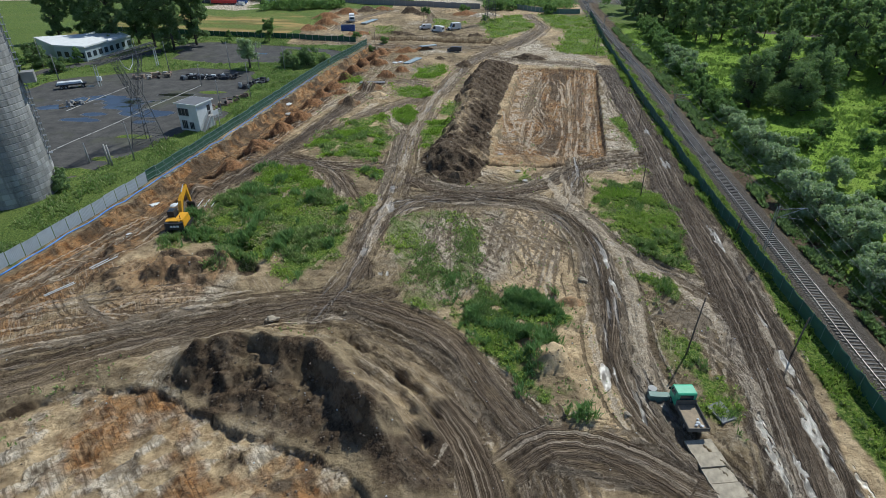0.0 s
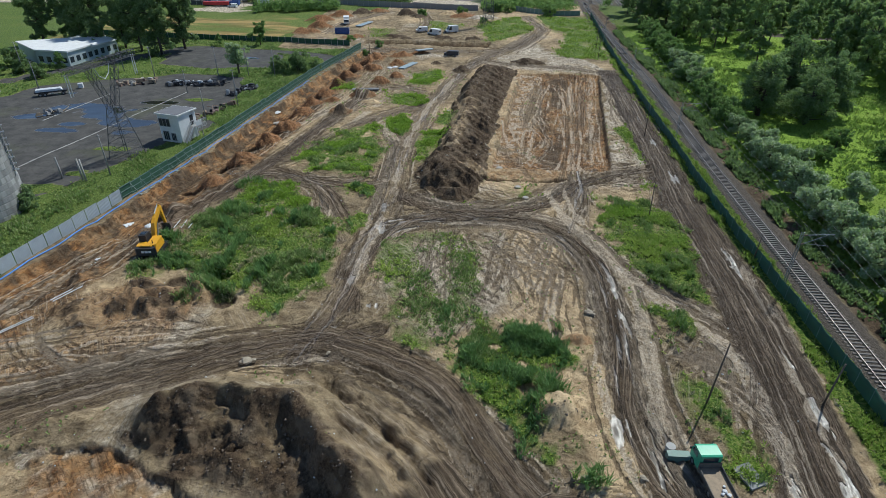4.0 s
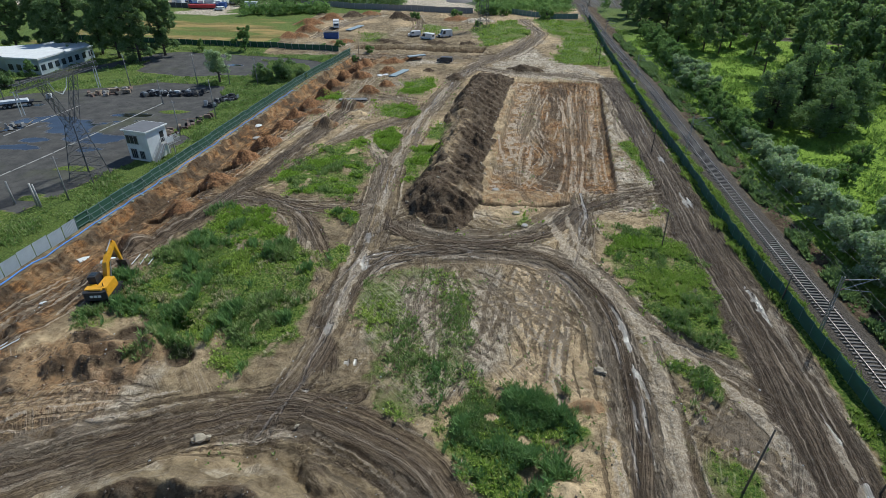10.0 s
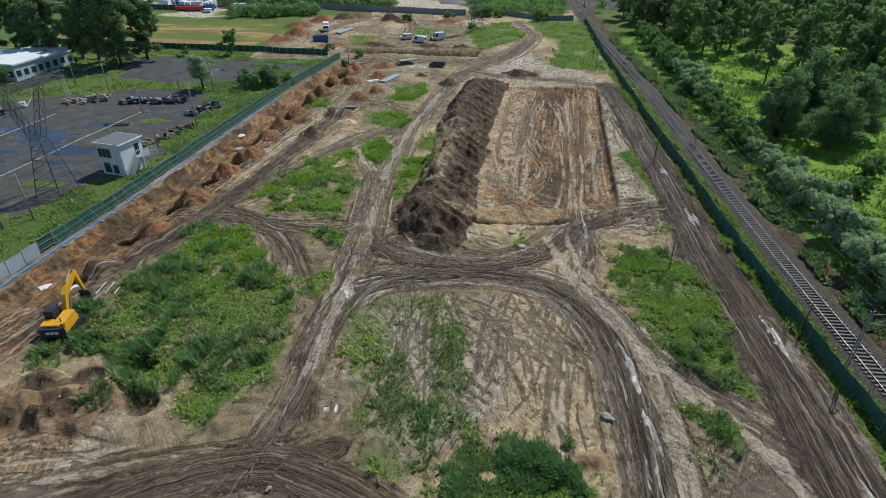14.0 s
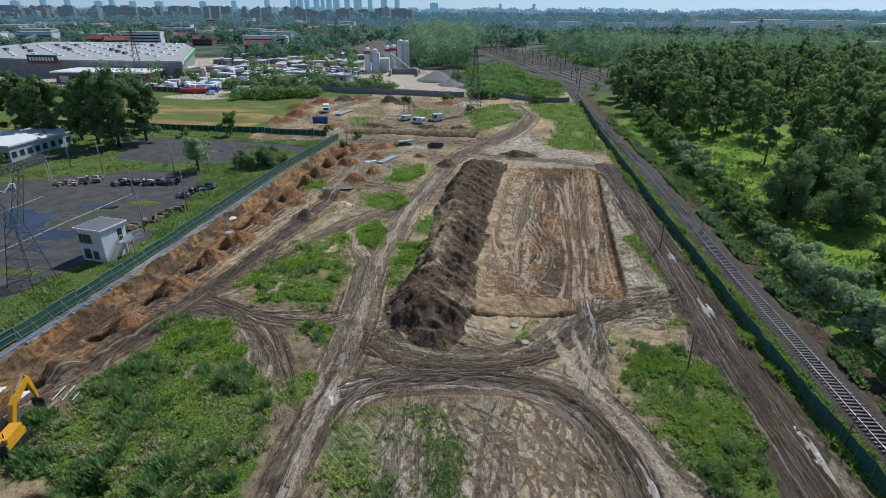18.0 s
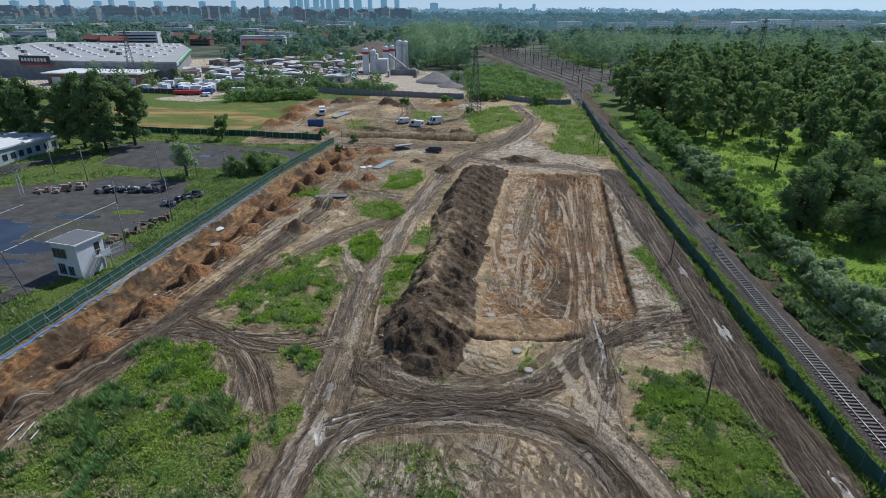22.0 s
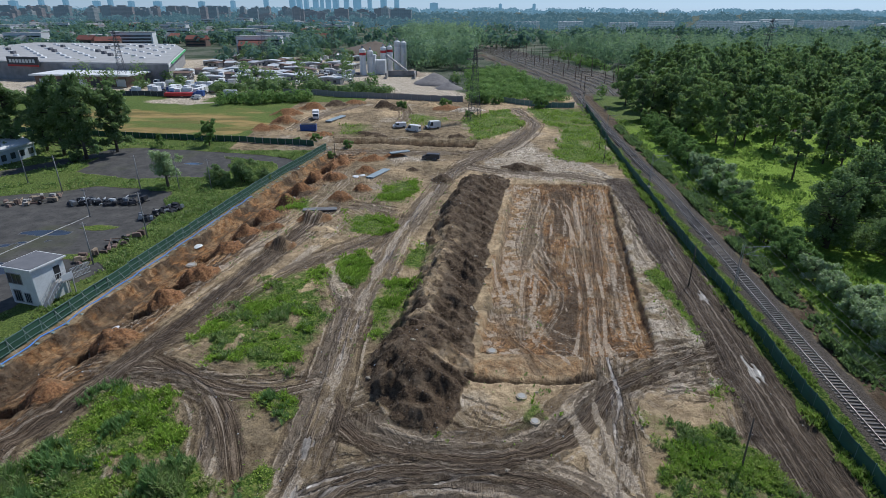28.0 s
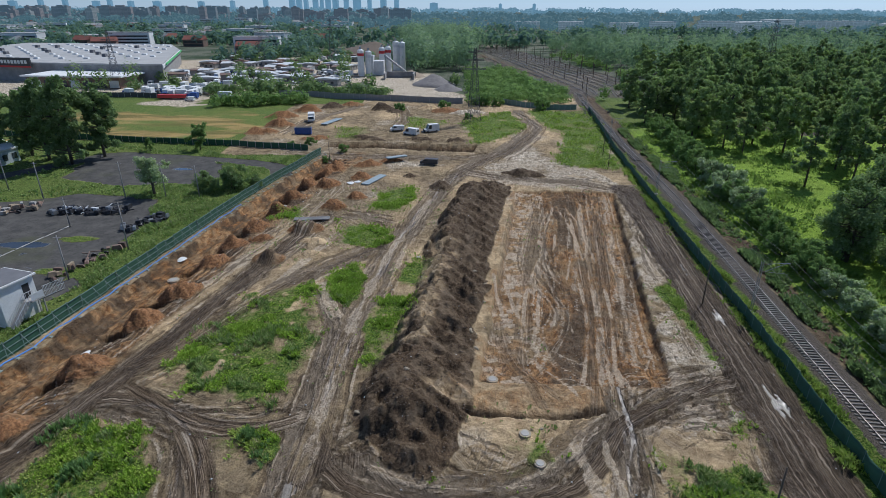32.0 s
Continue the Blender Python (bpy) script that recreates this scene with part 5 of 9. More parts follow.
# strips of pale, wet slurry beside the lanes
for line, wide, amount in (([(16.4, 94), (17.4, 86), (19, 79), (21.4, 73), (22.6, 67), (22.2, 58), (20.4, 48), (19.6, 40)], 0.9, 0.9), ([(19.6, 96), (19.4, 88), (20.4, 80)], 0.5, 0.8), ([(-12.2, 64), (-11.3, 75), (-10, 84), (-9.4, 94), (-9.3, 106), (-8.5, 120), (-5.4, 142), (-1.5, 160), (1, 172)], 0.75, 0.9), ([(-10.8, 117), (-13.6, 123), (-15.7, 130)], 1.1, 0.8), ([(-10.6, 82), (-10.4, 92), (-10, 101)], 0.35, 0.7), ([(30.6, 24), (33.8, 40), (36, 54)], 0.35, 0.8), ([(37.0, 40), (38.4, 56), (39.6, 76)], 0.3, 0.8), ([(27.6, 26), (28.8, 36), (30.4, 46), (30, 54), (25, 64), (21.6, 72)], 0.9, 0.8), ([(16.2, 52), (15.4, 44), (16.2, 36)], 0.8, 0.7)):
    w, ac, run, d, ln = along(line, wide + 2)
    m = sstep(wide, wide - 0.35, d + 0.35 * N2[w] + 0.3 * fbm(run, run * 0 + wide, 5, 3, 21)) * sstep(0, 2, run) * sstep(ln, ln - 2, run)
    K["lane"][w] *= 1 - m
    K["dark"][w] *= 1 - m
    K["tyre"][w] *= 1 - 0.7 * m
    put("pale", w, m * amount * np.clip(0.8 + 0.6 * N1[w], 0, 1))
    put("wet", w, m * 0.5 * np.clip(0.5 + 0.9 * N2[w], 0, 1))
# pale wheel lines pressed into the bed
for k, line in enumerate(([(12.5, 134), (13.4, 121), (15, 112), (17.7, 104.8), (20, 99)], [(27.3, 170.4), (22.6, 145.2), (17, 124.7), (15.4, 114.7), (16.5, 104)], [(32.2, 168), (27.8, 138.6), (25.3, 122.3), (20.2, 101)], [(29.5, 170.5), (29.8, 145.3), (27.1, 124.7), (22.7, 101.7)])):
    w, ac, run, d, ln = along(line, 4)
    for off in (-1.0, 1.0):
        q = ac - off - 0.3 * np.sin(run / 6.0 + k)
        m = np.exp(-(q / 0.34) ** 4) * sstep(0, 4, run) * sstep(ln, ln - 4, run) * np.clip(0.75 + 0.8 * N1[w] + 0.5 * fbm(run, run * 0 + k, 6, 3, k + 40), 0, 1)
        K["lane"][w] *= 1 - m
        K["dark"][w] *= 1 - 0.8 * m
        put("pale", w, 0.85 * m)
        Z[w] -= 0.05 * m
# ground driven over in all directions
for j, poly in enumerate(([(-9, 77), (-3, 82), (6, 82.5), (13, 80.5), (17, 76), (18.5, 66), (17, 56), (10, 52), (0, 53), (-8, 57)], [(24, 92), (36, 95), (38, 101), (28, 99)], [(-8, 88), (-6, 93), (0, 90.5), (7, 93), (16, 90), (8, 87)], [(-58, 42), (-30, 53), (-20, 56), (-24, 60), (-50, 62)], [(-30, 128), (-10, 146), (-4, 170), (-14, 190), (-28, 190), (-36, 150)], [(14, 180), (44, 178), (40, 200), (24, 206), (8, 196)], [(21, 46), (32, 42), (33, 58), (24, 68)])):
    w, m, sd = region(poly, 0.8, 0.8)
    r1, r2, du, dv, edge = cells(X[w] + 0.8 * N1[w], Y[w], 5.5, 7.0, 0.3, 20 + j)
    turn = np.where(r1 < 0.35, 0.12, np.where(r1 < 0.7, 0.62, -0.5)) + 0.25 * (r2 - 0.5)
    free = (m > 0.3) & (K["lane"][w] < 0.2) & (K["heaped"][w] < 0.3)
    ACROSS[w] = np.where(free, X[w] * np.cos(turn) + Y[w] * np.sin(turn) + 9 * r2 + 0.25 * N1[w], ACROSS[w])
    ALONG[w] = np.where(free, Y[w] * np.cos(turn) - X[w] * np.sin(turn), ALONG[w])
    K["hatch"][w] = np.maximum(K["hatch"][w], m * free * np.clip(0.75 + 0.5 * N1[w], 0, 1))
# tracks keep off the heaps
for c in ("tyre", "pale"):
    K[c] *= 1 - np.clip(K["heaped"] * 1.2, 0, 1) * 0.85
    K[c] *= (K["meadow"] < 0.5) & (K["ballast"] < 0.5)
keep_off = 1 - np.clip(K["heaped"] * 1.2, 0, 1) * 0.92
for c in ("mud", "wet"):
    K[c] *= keep_off
RUT *= keep_off
RIDGE *= keep_off
Z -= 0.17 * K["tyre"]
Z += 0.05 * K["pale"] * (K["tyre"] < 0.2)
Z -= RUT
Z += RIDGE * (RUT < 0.05)
m = sstep(-0.4 - verge, 0.5 - verge, X - rfence_x + 0.5 * N2 + 0.4 * N1) * (X < rail_x - 2.0) * (Y < 300)
K["grass"] = np.maximum(K["grass"], 0.95 * m).astype(np.float32)
K["mud"] *= (1 - m)
K["wet"] *= (1 - m)
# pools in the ruts by the right road
for px, py, rx, ry in ((33.2, 36, 0.7, 5.5), (35.0, 44, 0.5, 2.4), (33.6, 28, 0.6, 3), (36.3, 52, 0.5, 2.6), (38.4, 72, 0.5, 3.4), (28.2, 33, 0.5, 4.5), (29.6, 29, 0.6, 4), (40.2, 100, 0.6, 3.0), (42, 120, 0.6, 3.0), (43.3, 135, 0.5, 3), (15.8, 42, 0.9, 1.8), (18, 38, 0.5, 2.4), (20.6, 66, 0.6, 3), (20.4, 58, 0.5, 2.4), (-12.4, 66, 0.5, 0.9), (-8.7, 60.5, 1.0, 0.5), (-13.5, 56.5, 0.8, 0.4), (-10.3, 87, 0.6, 2), (-10, 80, 0.5, 1.6)):
    w = window(px - rx * 3, px + rx * 3, py - ry * 2, py + ry * 2)
    lean = 0.09 if px > 25 else 0.0
    e = ((X[w] - px - lean * (Y[w] - py)) / rx) ** 2 + ((Y[w] - py) / ry) ** 2 + 1.7 * fbm((X[w] - lean * (Y[w] - py)) * 4.5, Y[w] * 0.45, 1.6, 4, 33) + 0.35 * N5[w]
    q = 1 - sstep(0.3, 0.9, e)
    put("wet", w, q * 1.0)
    Z[w] -= 0.08 * q
Z[(Y > 700) | (np.abs(X) > 700)] -= 0.5

for poly, k in ((WEED_A, 1.0), (WEED_B, 1.0), (WEED_G, 0.52), (WEED_GW, 0.66), (WEED_E, 1.0), (WEED_F, 1.0), (WEED_H, 0.95), (WEED_I, 1.0)):
    w, m, sd = region(poly, 0.9, 1.6, -0.4)
    m = m * np.clip(0.95 + 1.1 * fbm(X[w], Y[w], 3.2, 4, 95), 0.0, 1) * k
    keep_t = 0.25 if poly is WEED_G else 0.8
    K["tyre"][w] *= 1 - keep_t * m
    K["pale"][w] *= 1 - keep_t * m
    K["grass"][w] *= 1 - 0.75 * (sd > 0.5) * sstep(0.35, 0.1, m)
    K["grass"][w] = np.maximum(K["grass"][w], m)
    K["mud"][w] *= 1 - (0.25 if poly is WEED_G else 0.8) * m
    K["wet"][w] *= 1 - m
for poly in PATCHES[:8]:
    w, m, sd = region(poly, 0.5, 0.9)
    m = m * np.clip(1.05 + 0.9 * fbm(X[w], Y[w], 2.2, 4, 96), 0.0, 1)
    for c in ("tyre", "pale", "mud", "lane", "wet", "hatch"):
        K[c][w] *= 1 - 0.9 * m
    put("grass", w, m)
for px, py, rx, ry in ((10.8, 44.2, 2.6, 2.0), (13.6, 47.0, 2.2, 3.2), (14.0, 41.0, 1.8, 3.0), (14.6, 54.6, 1.6, 1.2), (5.2, 53.0, 0.9, 0.7), (8.0, 50.4, 0.8, 0.6)):
    w = window(px - rx * 2, px + rx * 2, py - ry * 2, py + ry * 2)
    q = 1 - sstep(0.6, 1.15, np.hypot((X[w] - px) / rx, (Y[w] - py) / ry) + 0.35 * N2[w])
    wipe(["grass", "mud"], w, q)
    put("sand", w, q * 0.9)
# moss on the old asphalt
for px, py, rx, ry in ((-63, 99, 5, 2.0), (-67, 111, 4, 1.6), (-72, 92, 7, 2.0), (-58, 132, 4, 2), (-90, 151, 5, 1.5), (-64, 146, 3, 1.4)):
    w = window(px - rx * 2, px + rx * 2, py - ry * 2, py + ry * 2)
    e = ((X[w] - px) / rx) ** 2 + ((Y[w] - py) / ry) ** 2 + 1.2 * N1[w] + 0.6 * N2[w]
    q = 1 - sstep(0.5, 1.0, e)
    K["asphalt"][w] *= 1 - 0.8 * q
    put("grass", w, 0.8 * q)


def gz(x, y):
    """The height of the ground at a place in plan."""
    i = int(np.clip(np.searchsorted(GX, x) - 1, 0, len(GX) - 2))
    j = int(np.clip(np.searchsorted(GY, y) - 1, 0, len(GY) - 2))
    u, v = np.clip((x - GX[i]) / (GX[i + 1] - GX[i]), 0, 1), np.clip((y - GY[j]) / (GY[j + 1] - GY[j]), 0, 1)
    return float((Z[j, i] * (1 - u) + Z[j, i + 1] * u) * (1 - v) + (Z[j + 1, i] * (1 - u) + Z[j + 1, i + 1] * u) * v)


def sample(ch, x, y):
    i = np.clip(np.searchsorted(GX, x), 0, len(GX) - 1)
    j = np.clip(np.searchsorted(GY, y), 0, len(GY) - 1)
    return (Z if ch == "z" else K[ch])[j, i]


def ground_material():
    n = Nodes("ground_soil_grass_and_mud")

    def attr(name):
        a = n.t.nodes.new("ShaderNodeAttribute")
        a.attribute_name = name
        return a
    sep = []
    for nm in ("mask_a", "mask_b", "mask_c", "mask_d", "mask_e", "mask_f", "mask_g"):
        s = n.t.nodes.new("ShaderNodeSeparateXYZ")
        n.t.links.new(attr(nm).outputs["Vector"], s.inputs[0])
        sep += [s.outputs[i] for i in range(3)]
    ch = dict(zip(CHANNELS, sep))
    tv = attr("rut_lines").outputs["Vector"]
    zs = n.t.nodes.new("ShaderNodeSeparateXYZ")
    n.t.links.new(tv, zs.inputs[0])
    rutz = zs.outputs[2]
    pos = n.coord(kind="World")
    big, mid, fine, tiny = n.noise(pos, 0.06, 4), n.noise(pos, 0.35, 5), n.noise(pos, 1.6, 6, 0.65), n.noise(pos, 7.0, 4, 0.7)

    def stretched(sx, sy, scale, detail=5):
        m = n.t.nodes.new("ShaderNodeMapping")
        n.t.links.new(tv, m.inputs[0])
        m.inputs["Scale"].default_value = (sx, sy, 0)
        return n.noise(m.outputs[0], scale, detail, 0.6)
    rut = stretched(1.0, 0.09, 2.6)
    rut2 = stretched(1.0, 0.05, 0.9, 3)
    rut3 = stretched(1.0, 0.07, 6.5, 4)
    blocky = stretched(1.0, 0.6, 0.9, 4)

    lines_l = n.ramp(stretched(1.0, 0.03, 5.5, 2), 0.56, 0.60)
    lines_d = n.ramp(stretched(1.0, 0.025, 4.0, 2), 0.55, 0.58)
    groove = n.ramp(n.math('ABSOLUTE', n.math('SUBTRACT', rut3, 0.5)), 0.008, 0.03, 1.0, 0.0)
    groove2 = n.ramp(n.math('ABSOLUTE', n.math('SUBTRACT', rut, 0.5)), 0.008, 0.026, 1.0, 0.0)
    crack = n.ramp(n.math('ABSOLUTE', n.math('SUBTRACT', n.noise(pos, 0.8, 5, 0.62), 0.5)), 0.0, 0.02, 1.0, 0.0)

    def mask(c, soft=0.22, src=fine):
        """A channel broken up by grain at its edge."""
        e = n.math('ADD', ch[c], n.ramp(src, 0.2, 0.8, -0.3, 0.3))
        return n.math('MULTIPLY', n.ramp(e, 0.5 - soft, 0.5 + soft), n.ramp(ch[c], 0.02, 0.3))
    grit = n.noise(pos, 3.2, 9, 0.72)
    gr = n.ramp(grit, 0.43, 0.57)
    patch = n.ramp(n.noise(pos, 0.85, 9, 0.66), 0.455, 0.545)
    patch2 = n.ramp(n.noise(pos, 0.42, 9, 0.62), 0.50, 0.56)
    speck = n.ramp(n.noise(pos, 9.0, 3, 0.7), 0.60, 0.66)
    streak = n.ramp(stretched(1.0, 0.13, 1.5, 8), 0.455, 0.545)
    streak2 = n.ramp(stretched(1.0, 0.10, 3.4, 6), 0.52, 0.58)
    block = n.ramp(stretched(0.8, 0.55, 0.85, 8), 0.49, 0.53)
    clod = n.math('MULTIPLY', speck, 0.75)
    soil = n.mix(n.ramp(n.noise(pos, 0.5, 9, 0.62), 0.42, 0.58), (0.160, 0.122, 0.080), (0.315, 0.252, 0.168))
    soil = n.mix(n.math('MULTIPLY', patch2, 0.4), soil, (0.40, 0.33, 0.235))
    soil = n.mix(n.math('MULTIPLY', gr, 0.55), soil, (0.185, 0.152, 0.108))
    soil = n.mix(n.math('MULTIPLY', clod, 0.5), soil, (0.09, 0.068, 0.046))
    sand = n.mix(n.ramp(n.noise(pos, 0.6, 9, 0.62), 0.42, 0.58), (0.365, 0.278, 0.180), (0.55, 0.44, 0.30))
    sand = n.mix(n.math('MULTIPLY', gr, 0.45), sand, (0.40, 0.32, 0.22))
    sand = n.mix(n.math('MULTIPLY', crack, n.ramp(mid, 0.45, 0.6, 0.0, 0.7)), sand, (0.115, 0.083, 0.052))
    sand = n.mix(n.math('MULTIPLY', clod, 0.4), sand, (0.16, 0.12, 0.08))
    red = n.mix(n.ramp(stretched(1.0, 0.40, 1.2, 8), 0.40, 0.60), (0.125, 0.070, 0.036), (0.40, 0.222, 0.097))
    red = n.mix(n.math('MULTIPLY', block, n.ramp(big, 0.4, 0.6, 0.1, 0.7)), red, (0.50, 0.365, 0.225))
    red = n.mix(n.math('MULTIPLY', gr, 0.4), red, (0.25, 0.145, 0.078))
    red = n.mix(n.math('MULTIPLY', n.math('MAXIMUM', crack, streak2), 0.65), red, (0.085, 0.050, 0.030))
    vor = n.t.nodes.new("ShaderNodeTexVoronoi")
    vor.feature = 'DISTANCE_TO_EDGE'
    vm = n.t.nodes.new("ShaderNodeMapping")
    n.t.links.new(tv, vm.inputs[0])
    vm.inputs["Scale"].default_value = (0.95, 0.55, 0)
    wv = n.t.nodes.new("ShaderNodeVectorMath")
    n.put(wv.inputs[0], vm.outputs[0])
    nz = n.node("ShaderNodeTexNoise", Scale=0.9, Detail=3)
    n.put(nz.inputs["Vector"], tv)
    sc = n.t.nodes.new("ShaderNodeVectorMath")
    sc.operation = 'SCALE'
    n.put(sc.inputs[0], nz.outputs["Color"])
    sc.inputs["Scale"].default_value = 0.35
    n.put(wv.inputs[1], sc.outputs[0])
    n.put(vor.inputs["Vector"], wv.outputs[0])
    vor.inputs["Scale"].default_value = 1.0
    scoop = n.math('MULTIPLY', n.ramp(vor.outputs["Distance"], 0.02, 0.07, 1.0, 0.0), n.ramp(fine, 0.45, 0.55))
    lip = n.math('MULTIPLY', n.ramp(vor.outputs["Distance"], 0.06, 0.14, 1.0, 0.0), n.ramp(mid, 0.42, 0.55))
    red = n.mix(n.math('MULTIPLY', lip, 0.25), red, (0.50, 0.365, 0.225))
    red = n.mix(n.math('MULTIPLY', scoop, 0.25), red, (0.065, 0.040, 0.024))
    sand = n.mix(n.math('MULTIPLY', scoop, n.ramp(ch["red"], 0.1, 0.3, 0.0, 0.2)), sand, (0.10, 0.068, 0.042))
    spoil = n.mix(gr, (0.165, 0.092, 0.050), (0.315, 0.182, 0.100))
    red = n.mix(n.ramp(ch["heaped"], 0.3, 0.6), red, spoil)
    dark = n.mix(n.ramp(grit, 0.36, 0.64), (0.045, 0.032, 0.022), (0.150, 0.112, 0.078))
    dark = n.mix(n.math('MULTIPLY', patch2, 0.45), dark, (0.21, 0.17, 0.128))
    dark = n.mix(n.math('MULTIPLY', clod, 0.4), dark, (0.22, 0.18, 0.14))
    grey = n.mix(patch, (0.36, 0.32, 0.265), (0.63, 0.575, 0.495))
    grey = n.mix(n.math('MULTIPLY', n.math('MAXIMUM', crack, streak2), 0.7), grey, (0.13, 0.105, 0.08))
    grey = n.mix(n.math('MULTIPLY', gr, 0.35), grey, (0.36, 0.30, 0.235))
    mud = n.mix(n.ramp(stretched(1.0, 0.22, 2.0, 8), 0.42, 0.58), (0.285, 0.228, 0.176), (0.45, 0.385, 0.315))
    mud = n.mix(n.ramp(rut2, 0.52, 0.60, 0, 0.6), mud, (0.53, 0.465, 0.395))
    mud = n.mix(n.math('MULTIPLY', gr, 0.5), mud, (0.25, 0.20, 0.152))
    mud = n.mix(n.ramp(lines_l, 0.0, 1.0, 0, 0.7), mud, (0.54, 0.475, 0.40))
    mud = n.mix(n.ramp(lines_d, 0.0, 1.0, 0, 0.8), mud, (0.095, 0.070, 0.049))
    mud = n.mix(n.math('MULTIPLY', n.math('MAXIMUM', groove, groove2), 0.75), mud, (0.085, 0.062, 0.043))
    mud = n.mix(n.ramp(ch["dark"], 0.12, 0.6, 0, 0.8), mud, n.mix(gr, (0.075, 0.054, 0.037), (0.155, 0.116, 0.084)))
    mud = n.mix(n.ramp(rutz, 0.12, 0.6, 0, 0.4), mud, (0.06, 0.045, 0.032))
    grassy = n.mix(gr, (0.060, 0.105, 0.022), (0.165, 0.235, 0.050))
    grassy = n.mix(n.ramp(grit, 0.52, 0.66, 0, 0.7), grassy, (0.27, 0.215, 0.14))
    meadow = n.mix(gr, (0.075, 0.115, 0.032), (0.175, 0.225, 0.070))
    meadow = n.mix(ch["lush"], meadow, n.mix(gr, (0.125, 0.21, 0.034), (0.28, 0.385, 0.070)))
    meadow = n.mix(n.ramp(fine, 0.5, 0.75, 0, 0.45), meadow, (0.07, 0.125, 0.03))
    meadow = n.mix(n.ramp(big, 0.5, 0.75, 0, 0.5), meadow, (0.19, 0.205, 0.075))
    meadow = n.mix(n.math('MULTIPLY', ch["urban"], 0.9), meadow, n.mix(n.ramp(n.noise(pos, 0.03, 6), 0.42, 0.58), (0.045, 0.070, 0.045), (0.15, 0.155, 0.135)))
    fs = n.noise(n.coord(0.25, 1.0, 1, "World"), 0.16, 6, 0.65)
    field = n.mix(n.ramp(fs, 0.42, 0.58), (0.17, 0.155, 0.062), (0.36, 0.27, 0.13))
    field = n.mix(n.ramp(n.noise(n.coord(0.3, 1.0, 1, "World"), 0.07, 5), 0.47, 0.56), field, n.mix(gr, (0.11, 0.15, 0.045), (0.19, 0.225, 0.075)))
    asph = n.mix(n.ramp(mid, 0.3, 0.7), (0.068, 0.067, 0.068), (0.125, 0.122, 0.118))
    asph = n.mix(n.ramp(fine, 0.52, 0.7, 0, 0.7), asph, (0.048, 0.047, 0.047))
    asph = n.mix(n.ramp(big, 0.55, 0.7, 0, 0.5), asph, (0.10, 0.11, 0.06))
    ball = n.mix(n.ramp(tiny, 0.4, 0.6), (0.060, 0.052, 0.046), (0.165, 0.145, 0.128))
    col = n.mix(mask("meadow"), soil, meadow)
    col = n.mix(mask("sand", 0.35), col, sand)
    col = n.mix(mask("grey", 0.3), col, grey)
    col = n.mix(mask("red", 0.5), col, red)
    col = n.mix(mask("dark", 0.3), col, dark)
    col = n.mix(mask("field", 0.3), col, field)
    col = n.mix(mask("asphalt", 0.1), col, asph)
    col = n.mix(mask("ballast", 0.25), col, ball)
    col = n.mix(mask("grass", 0.3), col, grassy)
    mudm = n.ramp(n.math('ADD', ch["mud"], n.ramp(rut, 0.2, 0.8, -0.35, 0.35)), 0.2, 0.75)
    mudm = n.math('MULTIPLY', mudm, n.ramp(ch["mud"], 0.03, 0.3))
    col = n.mix(mudm, col, mud)
    la, lb = stretched(1.0, 0.012, 2.3, 1.5), stretched(1.0, 0.02, 4.6, 1.5)
    gl = n.math('MAXIMUM', n.ramp(n.math('ABSOLUTE', n.math('SUBTRACT', la, 0.5)), 0.012, 0.05, 1.0, 0.0), n.math('MULTIPLY', n.ramp(n.math('ABSOLUTE', n.math('SUBTRACT', lb, 0.5)), 0.012, 0.045, 1.0, 0.0), 0.8))
    lane_c = n.mix(n.ramp(stretched(1.0, 0.12, 1.2, 6), 0.40, 0.60), (0.150, 0.114, 0.083), (0.275, 0.222, 0.172))
    lane_c = n.mix(n.math('MULTIPLY', gr, 0.4), lane_c, (0.115, 0.087, 0.063))
    lane_c = n.mix(n.ramp(la, 0.585, 0.63, 0, 0.75), lane_c, (0.43, 0.375, 0.315))
    lane_c = n.mix(n.math('MULTIPLY', gl, n.ramp(grit, 0.35, 0.6, 0.95, 0.6)), lane_c, (0.045, 0.033, 0.023))
    hatch = n.math('MULTIPLY', n.math('MULTIPLY', gl, n.ramp(fine, 0.42, 0.55)), ch["hatch"])
    col = n.mix(n.math('MULTIPLY', hatch, 0.65), col, (0.115, 0.088, 0.064))
    col = n.mix(n.math('MULTIPLY', n.math('MULTIPLY', n.ramp(lb, 0.56, 0.62), ch["hatch"]), 0.45), col, (0.46, 0.40, 0.33))
    lanem = n.math('MULTIPLY', n.ramp(n.math('ADD', ch["lane"], n.ramp(fine, 0.2, 0.8, -0.2, 0.2)), 0.2, 0.75), n.ramp(ch["lane"], 0.03, 0.2))
    col = n.mix(n.math('MULTIPLY', lanem, 0.92), col, lane_c)
    worn = n.ramp(grit, 0.35, 0.65, 0.55, 1.0)
    pale = n.math('MULTIPLY', n.ramp(n.math('ADD', ch["pale"], n.ramp(fine, 0.2, 0.8, -0.28, 0.28)), 0.40, 0.58), n.ramp(ch["pale"], 0.05, 0.3))
    col = n.mix(n.math('MULTIPLY', pale, 0.74), col, n.mix(gr, (0.34, 0.285, 0.225), (0.50, 0.44, 0.37)))
    tyre = n.math('MULTIPLY', n.ramp(n.math('ADD', ch["tyre"], n.ramp(fine, 0.2, 0.8, -0.22, 0.22)), 0.36, 0.54), n.ramp(ch["tyre"], 0.05, 0.25))
    col = n.mix(n.math('MULTIPLY', n.math('MULTIPLY', tyre, worn), 0.72), col, (0.085, 0.063, 0.045))
